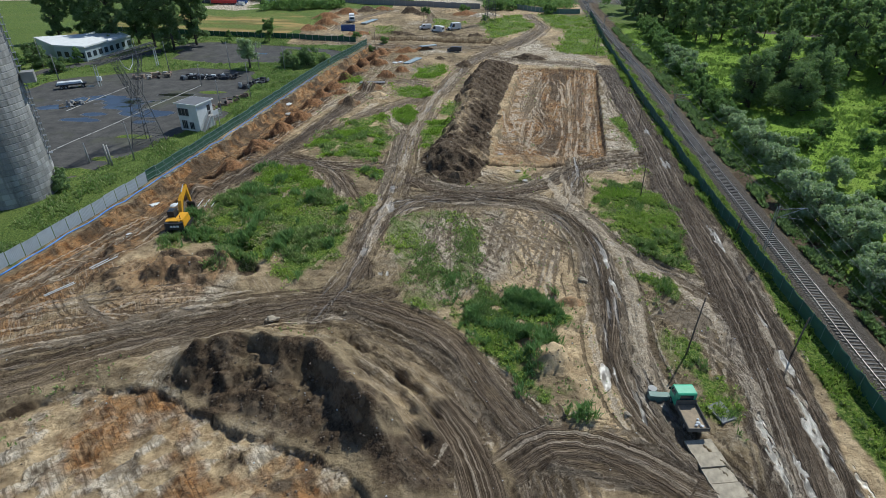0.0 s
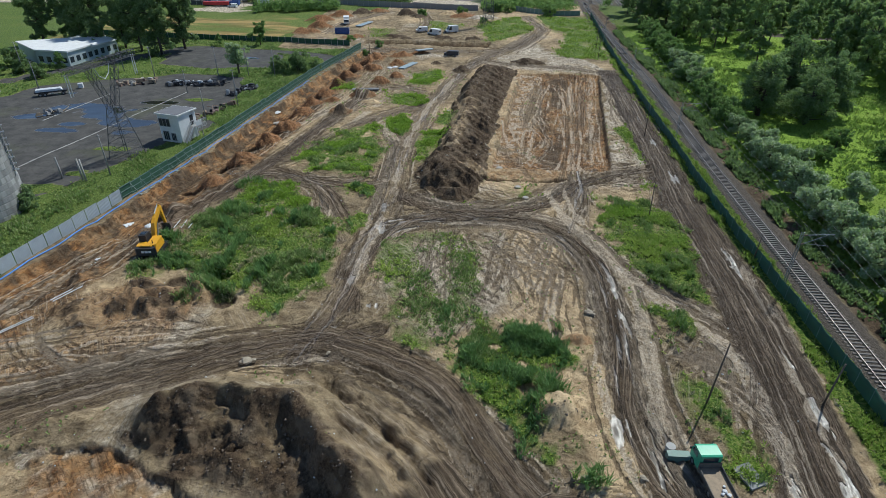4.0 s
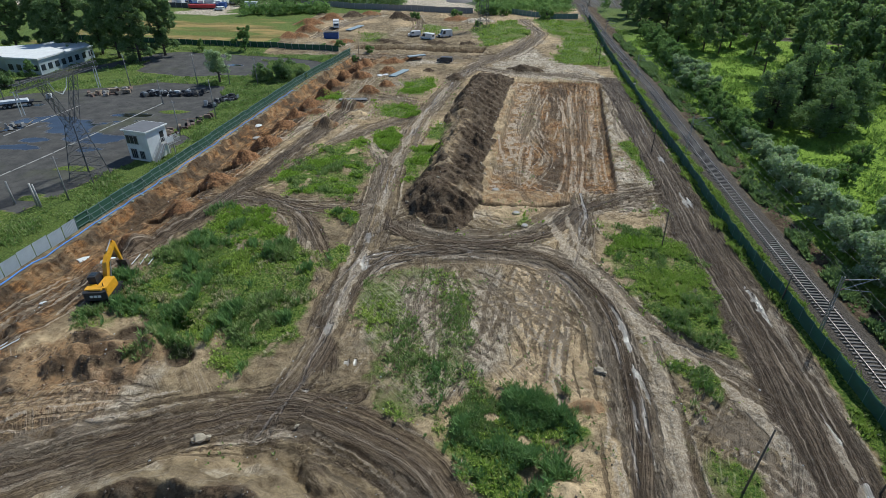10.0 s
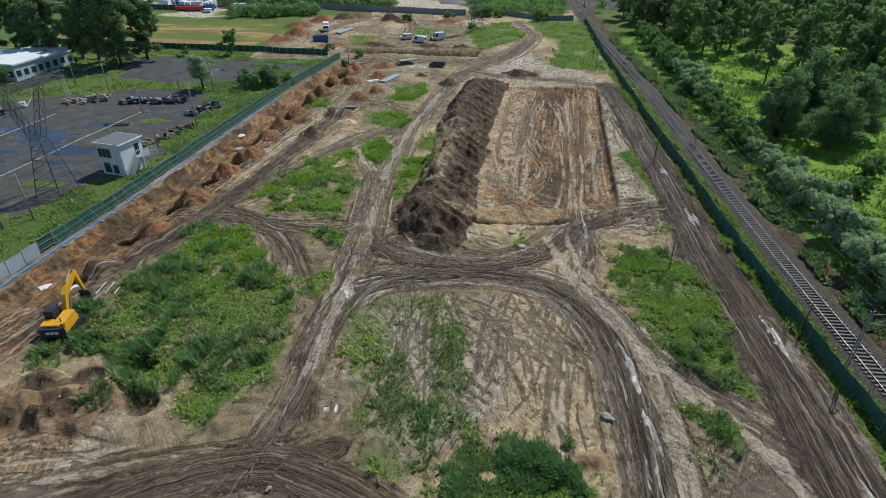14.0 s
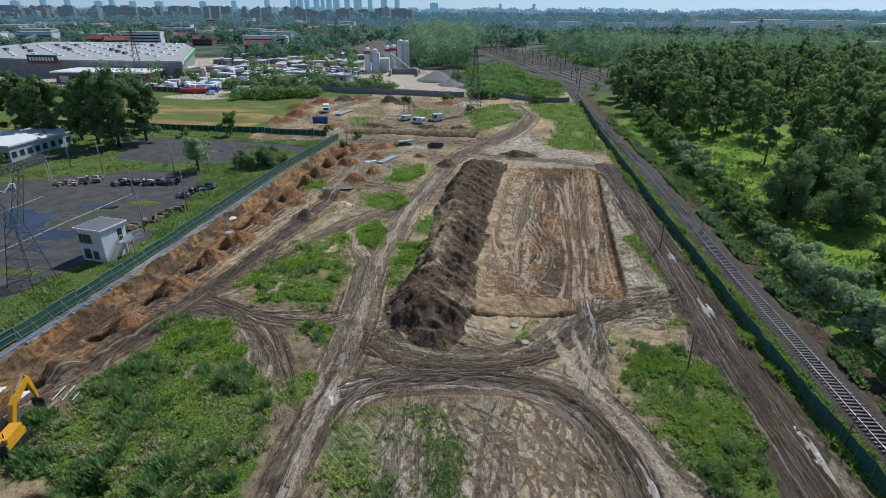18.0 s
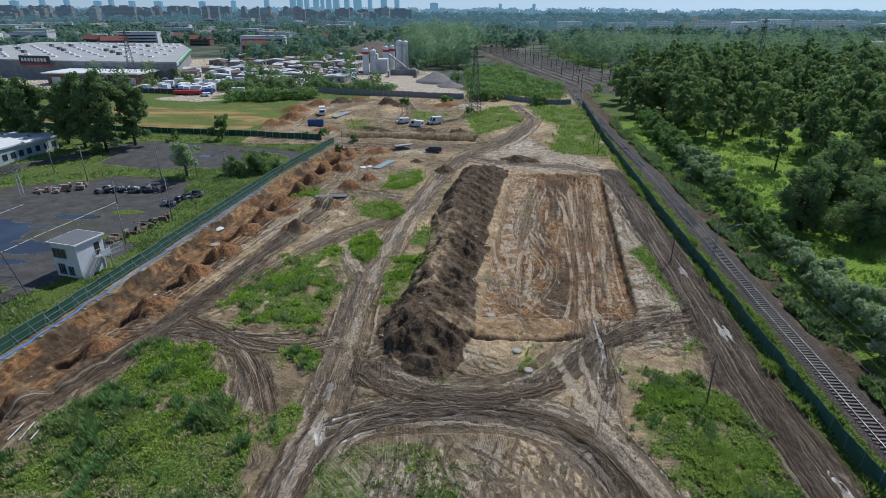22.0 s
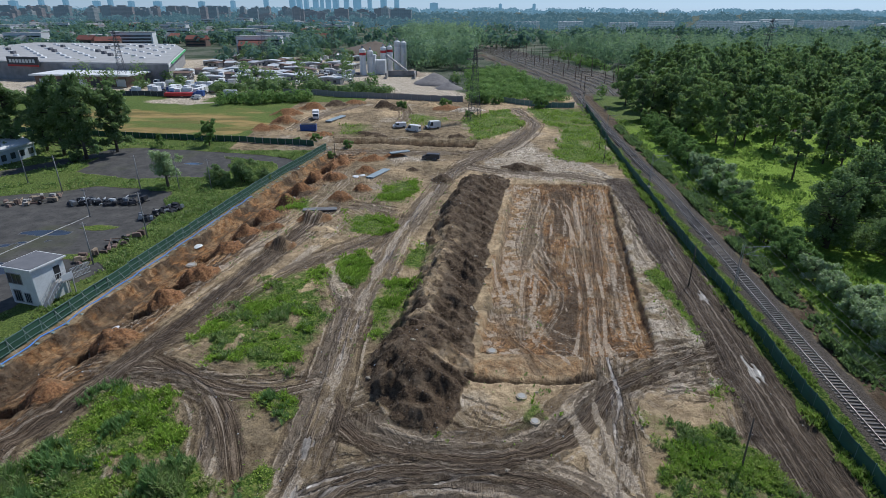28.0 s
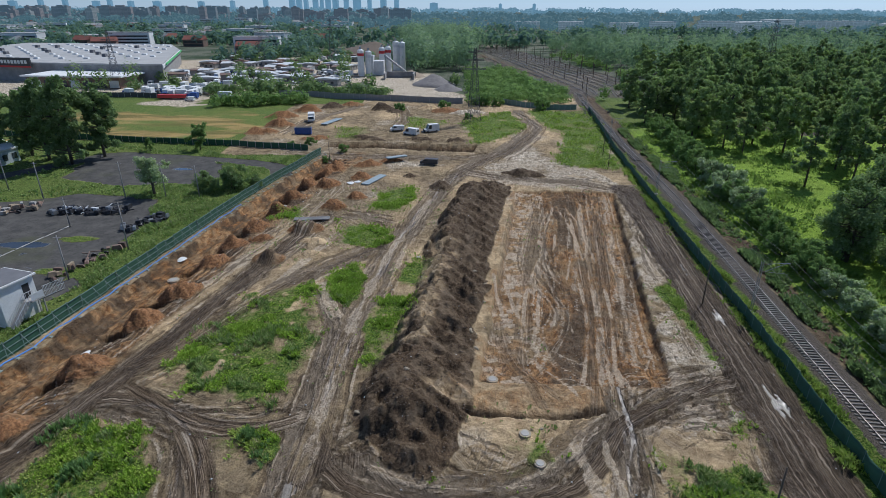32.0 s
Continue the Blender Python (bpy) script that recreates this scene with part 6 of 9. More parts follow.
    wet = n.ramp(n.math('ADD', ch["wet"], n.ramp(rut2, 0.2, 0.8, -0.3, 0.3)), 0.45, 0.7)
    wet = n.math('MULTIPLY', wet, n.ramp(ch["wet"], 0.05, 0.3))
    pool = n.ramp(ch["wet"], 0.8, 0.97)
    wet = n.math('MAXIMUM', wet, pool)
    col = n.mix(n.math('MULTIPLY', wet, 0.12), col, (0.10, 0.088, 0.078))
    col = n.mix(n.math('MULTIPLY', pool, 0.8), col, n.mix(ch["asphalt"], (0.19, 0.172, 0.148), (0.015, 0.016, 0.018)))
    gm = n.node("ShaderNodeGamma", Gamma=1.22)
    n.put(gm.inputs["Color"], col)
    col = n.mix(1.0, gm.outputs[0], (1.45, 1.40, 1.31), 'MULTIPLY')
    h = n.math('ADD', n.math('MULTIPLY', fine, 0.6), n.math('MULTIPLY', grit, 0.5))
    h = n.math('ADD', h, n.math('MULTIPLY', n.math('SUBTRACT', patch, n.math('MULTIPLY', speck, 1.5)), 0.05))
    h = n.math('SUBTRACT', h, n.math('MULTIPLY', crack, 0.06))
    h = n.math('SUBTRACT', h, n.math('MULTIPLY', n.math('MULTIPLY', groove, mudm), 0.14))
    h = n.math('ADD', h, n.math('MULTIPLY', n.math('MULTIPLY', rut, mudm), 0.9))
    h = n.math('ADD', h, n.math('MULTIPLY', n.math('MULTIPLY', n.math('SUBTRACT', lines_l, n.math('MULTIPLY', lines_d, 1.6)), mudm), 0.22))
    h = n.math('SUBTRACT', h, n.math('MULTIPLY', tyre, 0.25))
    h = n.math('SUBTRACT', h, n.math('MULTIPLY', n.math('MAXIMUM', n.math('MULTIPLY', gl, lanem), hatch), 0.22))
    h = n.math('ADD', h, n.math('MULTIPLY', n.math('MULTIPLY', blocky, ch["red"]), 0.5))
    h = n.math('MULTIPLY', h, n.math('SUBTRACT', 1.0, n.math('MULTIPLY', wet, 0.9)))
    h = n.math('MULTIPLY', h, n.ramp(ch["asphalt"], 0.3, 0.7, 1.0, 0.1))
    h = n.math('MULTIPLY', h, n.ramp(ch["heaped"], 0.3, 0.8, 1.0, 0.6))
    n.bump(h, 0.9, 0.5)
    rough = n.ramp(mudm, 0, 1, 0.95, n.ramp(grit, 0.4, 0.6, 0.5, 0.8))
    rough = n.ramp(wet, 0, 1, rough, 0.40)
    rough = n.ramp(pool, 0, 1, rough, n.ramp(ch["asphalt"], 0.4, 0.6, 0.36, 0.04))
    return n.done(col, rough, 0, n.ramp(wet, 0, 1, 0.2, 0.9))


def build_ground():
    ny, nx = X.shape
    v = np.stack([X, Y, Z], -1).reshape(-1, 3)
    i = np.arange(ny * nx).reshape(ny, nx)
    f = np.stack([i[:-1, :-1], i[:-1, 1:], i[1:, 1:], i[1:, :-1]], -1).reshape(-1, 4)
    me = mesh_np("ground", v, f, ground_material(), True)
    for k, nm in enumerate(("mask_a", "mask_b", "mask_c", "mask_d", "mask_e", "mask_f", "mask_g")):
        a = me.attributes.new(nm, 'FLOAT_VECTOR', 'POINT')
        a.data.foreach_set("vector", np.stack([K[c] for c in CHANNELS[3 * k:3 * k + 3]], -1).astype(np.float32).ravel())
    a = me.attributes.new("rut_lines", 'FLOAT_VECTOR', 'POINT')
    a.data.foreach_set("vector", np.stack([ACROSS, ALONG, RUT * 2.2], -1).astype(np.float32).ravel())
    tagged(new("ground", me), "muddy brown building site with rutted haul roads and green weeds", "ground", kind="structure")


build_ground()

# ---- plants ----


def rhombs(c, size, up, rs, flat=0.5):
    """Leaf clumps as slightly folded rhombs round the centres c."""
    n = len(c)
    nr = rs.normal(size=(n, 3)) * (1 - flat) + up * flat
    nr /= np.linalg.norm(nr, axis=1)[:, None] + 1e-9
    a = np.cross(nr, rs.normal(size=(n, 3)))
    a /= np.linalg.norm(a, axis=1)[:, None] + 1e-9
    b = np.cross(nr, a)
    s = (size * rs.uniform(0.6, 1.4, n))[:, None]
    k = rs.uniform(0.5, 0.85, n)[:, None]
    v = np.stack([c - a * s, c + b * s * k + nr * s * 0.2, c + a * s, c - b * s * k + nr * s * 0.2], 1)
    return v.reshape(-1, 3), np.arange(4 * n).reshape(n, 4)


def lobes(h, r, n, base, rs, drop=0.0, top=0.96):
    """Centres and radii of the boughs of a crown: main boughs round the stem, each with smaller sprays."""
    out = []
    main = max(8, n // 4)
    for i in range(main):
        t = (i + 0.5) / main
        z = base + (h - base) * (0.08 + 0.80 * t) * rs.uniform(0.88, 1.06)
        env = math.sin(math.pi * min(1, 0.24 + 0.60 * t)) ** 0.75
        env *= rs.uniform(0.6, 1.22)
        a = i * 2.4 + rs.uniform(-0.6, 0.6)
        d = r * env * rs.uniform(0.12, 0.90)
        cx, cy, k = d * math.cos(a), d * math.sin(a), r * rs.uniform(0.20, 0.36) * (0.55 + 0.5 * env)
        for j in range(6):
            b, e = rs.uniform(0, 6.28), rs.uniform(-0.8, 1.0)
            q = k * rs.uniform(0.5, 1.05)
            out.append((cx + q * math.cos(b), cy + q * math.sin(b), min(z + q * e - drop * d, h * top), k * rs.uniform(0.30, 0.62)))
    return out


def crown_mesh(name, h, r, base, n_lobes, n_leaves, size, mat, seed, drop=0.0):
    rs = np.random.RandomState(seed)
    L = np.array(lobes(h, r, n_lobes, base, rs, drop))
    pick = rs.choice(len(L), n_leaves, p=L[:, 3] ** 2 / (L[:, 3] ** 2).sum())
    d = rs.normal(size=(n_leaves, 3))
    d /= np.linalg.norm(d, axis=1)[:, None]
    rad = L[pick, 3] * (0.35 + 1.05 * rs.rand(n_leaves) ** 0.8)
    c = L[pick, :3] + d * rad[:, None] * np.array([1, 1, 0.85])
    v, f = rhombs(c, size, d + np.array([0, 0, 0.4]), rs, 0.62)
    return mesh_np(name, v, f, mat), L


def tree_mesh_trunk(name, h, r, base, L, girth, seed, stems=1):
    rnd = random.Random(seed)
    g = Geo()
    for s in range(stems):
        ox, oy = (0, 0) if stems == 1 else (rnd.uniform(-0.25, 0.25) * r, rnd.uniform(-0.25, 0.25) * r)
        p0, p1 = Vector((ox * 0.3, oy * 0.3, -0.3)), Vector((ox, oy, base + (h - base) * 0.25))
        g.tube(p0, p1, girth, girth * 0.7, 8)
        g.tube(p1, (ox * 0.8, oy * 0.8, h * 0.85), girth * 0.7, girth * 0.15, 6)
        for q in L[s::max(2, stems * 2)]:
            z = max(base * 0.8, q[2] - q[3] * 1.5)
            g.tube((ox * 0.9, oy * 0.9, min(z, h * 0.7)), q[:3], girth * 0.3, girth * 0.07, 5)
    return g.mesh(name, M_BARK, True)


def tree(name, label, category, h, r, base, n_lobes, n_leaves, size, mat, seed, girth=0.3, stems=1, drop=0.0):
    root = thing(name, label, category)
    cm, L = crown_mesh("crown", h, r, base, n_lobes, n_leaves, size, mat, seed, drop)
    part("trunk", tree_mesh_trunk("trunk", h, r, base, L, girth, seed, stems), None, root)
    part("crown", cm, None, root)
    return root


def plant_copies(proto, spots, group):
    rnd = random.Random(len(spots) + 3)
    tagged(proto, group=group)
    first = True
    for x, y, k in spots:
        m = pose(x, y, gz(x, y) - 0.05, 0, 0, rnd.uniform(0, 360))
        if first:
            proto.matrix_basis = m
            proto.scale = (k, k, k * rnd.uniform(0.92, 1.08))
            first = False
        else:
            ob = copy_thing(proto, m)
            ob.scale = (k, k, k * rnd.uniform(0.92, 1.08))


# large trees across the railway
T_BIG = tree("poplar_tree", "large dark green spreading tree with drooping boughs in the meadow", "tree", 20, 8.2, 1.4, 110, 17000, 0.26, M_POPLAR, 11, 0.5, 2, 0.16)
plant_copies(T_BIG, [(72, 137, 0.74), (79.5, 131, 0.66), (88, 138, 0.76), (83.5, 148, 0.84)], "trees in the meadow")
T_TALL = tree("poplar_tree", "tall mid-green poplar with a rough open crown at the wood's edge", "tree", 20, 5.2, 1.6, 84, 9000, 0.27, M_WOODS_L, 12, 0.32)
T_OPEN = tree("poplar_tree", "slender leaning tree with sparse green crown and bare limbs", "tree", 17, 4.6, 3.0, 48, 4200, 0.26, M_POPLAR, 13, 0.26)
plant_copies(T_TALL, [(112, 141, 0.9), (113, 166, 0.95), (90, 222, 0.95), (86, 236, 0.95), (94, 236, 1.0), (101, 226, 1.0), (104, 214, 1.0), (92, 250, 1.0), (98, 258, 1.05), (113, 202, 1.0), (120, 186, 1.0), (118, 158, 0.95), (126, 172, 1.0), (84, 266, 0.9), (124, 146, 1.0), (132, 160, 1.0)], "trees at the wood's edge")
plant_copies(T_OPEN, [(91, 181, 1.0), (108, 196, 1.0), (92, 214, 0.9), (106, 186, 1.0), (97, 160, 0.85), (112, 178, 1.05), (79, 262, 0.95), (88, 268, 1.0), (117, 128, 1.0), (108, 118, 0.9)], "slender trees at the wood's edge")
# willow scrub along the line
W_SILVER = tree("willow_bush", "rounded silvery grey-green willow bush beside the railway", "bush", 4.3, 2.7, 0.1, 66, 7500, 0.13, M_WILLOW, 21, 0.10, 3)
plant_copies(W_SILVER, [(53.2, 58, 1.2), (55.0, 67, 1.4), (55.6, 76, 1.45), (52.4, 49, 1.2), (57.2, 92, 1.45), (58.4, 103, 1.35), (56.4, 84, 1.3), (60.5, 113, 1.2), (61.5, 123, 1.1), (66.5, 172, 1.7), (68.5, 181, 1.6), (67, 163, 1.3), (64.5, 80, 0.8), (66, 63, 0.8), (63, 114, 0.8), (72, 76, 0.8), (80, 96, 0.9), (88, 84, 0.9), (52.8, 40, 1.1), (61, 72, 1.3), (61, 60, 1.2), (54.4, 62.5, 1.1), (56.2, 71.5, 1.25), (57.4, 80.5, 1.15), (58.2, 88, 1.1), (58.6, 97.5, 1.15), (59.8, 108, 1.1), (61.4, 118, 1.05), (53.4, 53, 1.1), (53.0, 44.5, 1.0), (52.4, 35, 1.1), (65.2, 90, 1.1), (64.6, 104, 1.0), (70.6, 96, 0.8), (60.5, 51, 1.2), (66, 46, 1.0), (74.5, 58, 0.9)], "silver willow bushes")
W_GREEN = tree("willow_bush", "dense mid-green willow bush in the lineside meadow", "bush", 4.1, 2.7, 0.1, 66, 6500, 0.14, M_BUSH, 22, 0.10, 3)
plant_copies(W_GREEN, [(62.5, 132, 1.3), (62, 140, 1.1), (65, 150, 1.2), (65.5, 156, 1.4), (70, 192, 1.5), (71.5, 203, 1.6), (73, 216, 1.5), (76, 238, 1.4), (74, 227, 1.5), (79, 256, 1.2), (62, 96, 0.85), (70, 66, 0.9), (76, 82, 0.95), (82, 108, 0.95), (90, 112, 1.0), (96, 124, 1.0), (70, 52, 0.9), (80, 64, 1.0), (90, 70, 1.0), (63, 54, 0.75), (96, 98, 1.0), (104, 106, 1.1), (61.6, 127.5, 1.05), (63.4, 136, 1.1), (64.2, 145, 1.2), (66.6, 167.5, 1.2), (68.2, 176.5, 1.25), (69.4, 186.5, 1.3), (71.4, 197.5, 1.3), (72.6, 209.5, 1.35), (74.6, 221.5, 1.3), (75.8, 232.5, 1.2), (77.4, 246, 1.1), (80.8, 250, 1.2), (70.2, 84, 1.0), (84.5, 92, 0.95), (92, 104, 0.9), (78, 72, 0.8), (100, 116, 1.0), (70.5, 108, 0.85), (78, 116, 0.9)], "green willow bushes")

# trees on the left
plant_copies(tree("poplar_tree", "tall dark green broad poplar in a row behind the lot", "tree", 24, 6.2, 1.2, 110, 13000, 0.30, M_POPLAR, 31, 0.45), [(-129, 210, 0.95), (-121, 205, 1.0), (-113, 207, 0.95), (-105, 202, 1.0), (-97, 199, 1.0), (-92, 206, 0.95), (-136, 216, 1.0), (-146, 214, 0.9), (-140, 172, 0.62), (-133, 166, 0.6), (-147, 182, 0.75), (-126, 158, 0.5)], "row of poplars")
T_ROUND = tree("willow_tree", "round-headed pale green willow on the grass", "tree", 9.8, 4.6, 3.0, 60, 6000, 0.2, M_WILLOW, 32, 0.35)
plant_copies(T_ROUND, [(-62, 172, 1.0)], "trees by the lot")
plant_copies(tree("ash_tree", "bright green young tree by the far fence", "tree", 8.6, 3.2, 1.2, 48, 3600, 0.22, M_BUSH, 33, 0.2), [(-69, 216, 1.0), (-130, 168, 0.7), (-117, 176, 0.6), (-83, 214, 0.5)], "trees by the lot")
plant_copies(tree("elder_bush", "dark green rounded bush beside the lane", "bush", 5.6, 3.8, 0.2, 60, 4500, 0.2, M_POPLAR, 34, 0.14, 3), [(-51, 174, 0.85), (-45.5, 176.5, 1.0), (-41, 178, 0.6), (-126, 172, 0.9), (-117, 166, 0.8), (-133, 180, 1.0), (-124, 184, 0.7), (-81, 74, 0.5), (-98, 196, 0.6), (-66.5, 84.5, 0.62)], "bushes by the lot")
plant_copies(tree("elder_bush", "sprawling green shrub on the rough ground", "bush", 4.0, 3.4, 0.1, 12, 1200, 0.32, M_BUSH, 35, 0.1, 3), [(22, 301, 1.2), (27, 298, 1.0), (-14, 287, 0.9), (4, 289, 1.0), (44, 286, 1.2), (47, 291, 0.9), (-38, 224, 0.6), (-43, 221, 0.5), (-30, 207, 0.45), (13, 268, 0.6), (-26, 215, 0.6), (18, 300, 0.9)], "shrubs on the site's edge")


def crowns(name, label, spots, per, size, mat, seed):
    """Many far trees as one mass: spots are rows of x, y, height, radius."""
    rs = np.random.RandomState(seed)
    S = np.array(spots, float)
    n = len(S)
    d = rs.normal(size=(n, per, 3))
    d /= np.linalg.norm(d, axis=2)[:, :, None]
    lump = 1 + 0.42 * np.sin(d[:, :, :1] * 6 + rs.uniform(0, 6, (n, 1, 1))) * np.sin(d[:, :, 1:2] * 5 + d[:, :, 2:] * 6 + rs.uniform(0, 6, (n, 1, 1)))
    rad = rs.uniform(0.70, 1.06, (n, per, 1)) * lump
    h, r = S[:, 2][:, None], S[:, 3][:, None]
    z0 = np.array([gz(a, b) for a, b in S[:, :2]])[:, None]
    c = np.stack([S[:, 0][:, None] + d[:, :, 0] * rad[:, :, 0] * r, S[:, 1][:, None] + d[:, :, 1] * rad[:, :, 0] * r,
                  z0 + h * 0.57 + d[:, :, 2] * rad[:, :, 0] * h * 0.46], -1).reshape(-1, 3)
    v, f = rhombs(c, size, d.reshape(-1, 3) + np.array([0, 0, 0.25]), rs, 0.82)
    return tagged(new(name, mesh_np(name, v, f, mat)), label, "trees", kind="stuff")


def scatter(x0, x1, y0, y1, gap, test, h, r, seed):
    rnd = random.Random(seed)
    out = []
    y = y0
    while y < y1:
        x = x0
        while x < x1:
            px, py = x + rnd.uniform(-0.45, 0.45) * gap, y + rnd.uniform(-0.45, 0.45) * gap
            if test(px, py):
                k = rnd.uniform(0.45, 1.25)
                out.append((px, py, h * k, r * rnd.uniform(0.8, 1.25)))
            x += gap
        y += gap
    return out


SIDING = np.array([(92, 332), (100, 300), (110, 262), (124, 248), (150, 236), (200, 218), (260, 190)], float)


def near_line(x, y):
    """Whether a place lies on the cleared strip of the line through the wood."""
    p, q = SIDING[:-1], SIDING[1:]
    e = q - p
    t = np.clip(((x - p[:, 0]) * e[:, 0] + (y - p[:, 1]) * e[:, 1]) / (e ** 2).sum(1), 0, 1)
    return np.hypot(x - p[:, 0] - t * e[:, 0], y - p[:, 1] - t * e[:, 1]).min() < 8.5


def right_woods(x, y):
    return x > 97 + max(0, 230 - y) * 0.42 - max(0, y - 230) * 0.26 and not (y > 308 and x < 128) and not near_line(x, y)


WOOD_TREES = [tree("wood_tree", "tall dark green broad-leaved tree in the wood", "tree", 21, 5.4, 1.0, 90, 6500, 0.34, M_WOODS, 14, 0.3),
              tree("wood_tree", "tall mid-green tree with a loose crown in the wood", "tree", 18, 5.0, 1.4, 66, 5000, 0.34, M_WOODS_L, 15, 0.26),
              tree("wood_tree", "slim dark green tree with a narrow crown in the wood", "tree", 21, 4.4, 1.2, 72, 5000, 0.33, M_WOODS, 16, 0.26),
              tree("wood_tree", "low spreading green tree at the wood's foot", "tree", 12, 4.8, 0.8, 60, 4500, 0.33, M_WOODS_L, 17, 0.22)]
wood_spots = [p for p in scatter(84, 232, 118, 335, 9.4, right_woods, 20, 5.4, 41) if fbm(np.array(p[0]), np.array(p[1]), 34, 3, 14) > -0.42 and not (p[0] < 118 and p[1] < 215 and p[0] < 84 + (p[1] - 110) * 0.34 + 4)]
wood_spots += [p for p in scatter(128, 400, 335, 440, 13.0, lambda x, y: 136 - (y - 330) * 0.10 < x < 90 + y * 0.72, 18, 5.4, 43) if fbm(np.array(p[0]), np.array(p[1]), 50, 3, 6) > -0.3]
for i, proto in enumerate(WOOD_TREES):
    plant_copies(proto, [(x, y, 0.74 + 0.42 * ((k * 0.381) % 1)) for k, (x, y, h, r) in enumerate(wood_spots) if (k * 7 + k // 3) % 4 == i], "trees of the wood")
crowns("woods", "dense green deciduous woodland beyond the meadow", scatter(226, 330, 118, 335, 12.0, right_woods, 20, 5.4, 40), 800, 0.45, M_WOODS, 41)
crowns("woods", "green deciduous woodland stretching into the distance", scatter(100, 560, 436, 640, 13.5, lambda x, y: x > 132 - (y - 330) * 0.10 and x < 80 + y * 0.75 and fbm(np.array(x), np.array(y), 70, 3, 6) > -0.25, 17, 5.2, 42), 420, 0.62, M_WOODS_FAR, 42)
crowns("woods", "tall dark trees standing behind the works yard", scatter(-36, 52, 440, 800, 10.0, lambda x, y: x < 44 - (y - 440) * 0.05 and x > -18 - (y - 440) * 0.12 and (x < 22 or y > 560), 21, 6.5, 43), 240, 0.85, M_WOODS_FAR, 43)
crowns("scrub", "green scrub between the yard and the tracks", scatter(16, 64, 306, 440, 4.6, lambda x, y: 15 + (y - 306) * 0.03 < x < 62 - max(0, (y - 340)) * 0.18, 4.2, 2.8, 44), 110, 0.5, M_BUSH, 44)
crowns("hedge", "long clipped dark green hedge at the field's end", scatter(-92, -56, 291, 312, 3.0, lambda x, y: abs(y - (293 + (x + 92) * 0.46)) < 4, 5.0, 2.8, 45), 130, 0.5, M_BUSH, 45)
crowns("hedge", "green trees and shrubs along the yard fence", scatter(-110, -20, 318, 345, 6.0, lambda x, y: abs(y - (336 - (x + 110) * 0.13)) < 7, 6.5, 3.4, 46) + [(-72, 352, 13, 3.6), (-66, 348, 9, 3.4), (-50, 368, 15, 3.6), (-100, 345, 11, 5), (-33, 340, 9, 3.4), (-150, 338, 15, 4.5), (-176, 336, 14, 5), (-168, 342, 11, 4), (-136, 352, 6, 3), (-96, 372, 8, 4), (-84, 345, 8, 4.5), (10, 372, 6, 3), (-12, 470, 9, 5)] + scatter(-150, -50, 350, 560, 15, lambda x, y: fbm(np.array(x), np.array(y), 40, 3, 19) > 0.05, 7, 3.2, 49), 220, 0.6, M_POPLAR, 46)


def town_trees(x, y):
    return x < -20 - (y - 480) * 0.25 and x > -0.95 * y and (vnoise(np.array(x / 60), np.array(y / 60), 5) > 0.36) and not (-330 < x < -170 and y < 700)


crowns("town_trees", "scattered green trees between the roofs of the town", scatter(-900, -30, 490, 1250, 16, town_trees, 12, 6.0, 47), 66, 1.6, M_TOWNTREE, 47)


def weeds(name, label, box, density, blades, height, width, mat, seed, channel="grass", lean=0.55, low=0.12, test=None):
    """Tall weeds or grass growing where the ground's plan has green, as one mass."""
    rs = np.random.RandomState(seed)
    x0, x1, y0, y1 = box
    n = int((x1 - x0) * (y1 - y0) * density)
    x, y = rs.uniform(x0, x1, n), rs.uniform(y0, y1, n)
    g = sample(channel, x, y)
    clump = fbm(x, y, 3.5, 3, seed)
    keep = (g > low) & (rs.rand(n) < np.clip(g * g * (0.62 + 1.25 * clump), 0.03, 1))
    if test is not None:
        keep &= test(x, y)
    x, y, clump = x[keep], y[keep], clump[keep]
    n = len(x)
    z = sample("z", x, y)
    hh = height * np.clip(0.70 + 1.15 * clump + rs.uniform(-0.3, 0.3, n), 0.22, 2.0)
    a = rs.uniform(0, 2 * np.pi, (n, blades))
    tilt = rs.uniform(0.1, 1.0, (n, blades)) * lean
    ln = hh[:, None] * rs.uniform(0.6, 1.1, (n, blades))
    d = np.stack([np.cos(a) * np.sin(tilt), np.sin(a) * np.sin(tilt), np.cos(tilt)], -1)
    s = np.stack([-np.sin(a), np.cos(a), 0 * a], -1)
    base = np.stack([x, y, z - 0.03], -1)[:, None, :] + d * 0.0 + s * rs.uniform(-0.12, 0.12, (n, blades, 1))
    mid = base + d * (ln * 0.6)[..., None]
    w = (width * rs.uniform(0.6, 1.3, (n, blades)))[..., None]
    tip = base + d * ln[..., None] + np.stack([np.cos(a), np.sin(a), -0.6 + 0 * a], -1) * (ln * 0.16)[..., None]
    v = np.stack([base, mid + s * w, tip, mid - s * w], 2).reshape(-1, 3)
    f = np.arange(len(v)).reshape(-1, 4)
    return tagged(new(name, mesh_np(name, v, f, mat)), label, "weeds", kind="stuff")


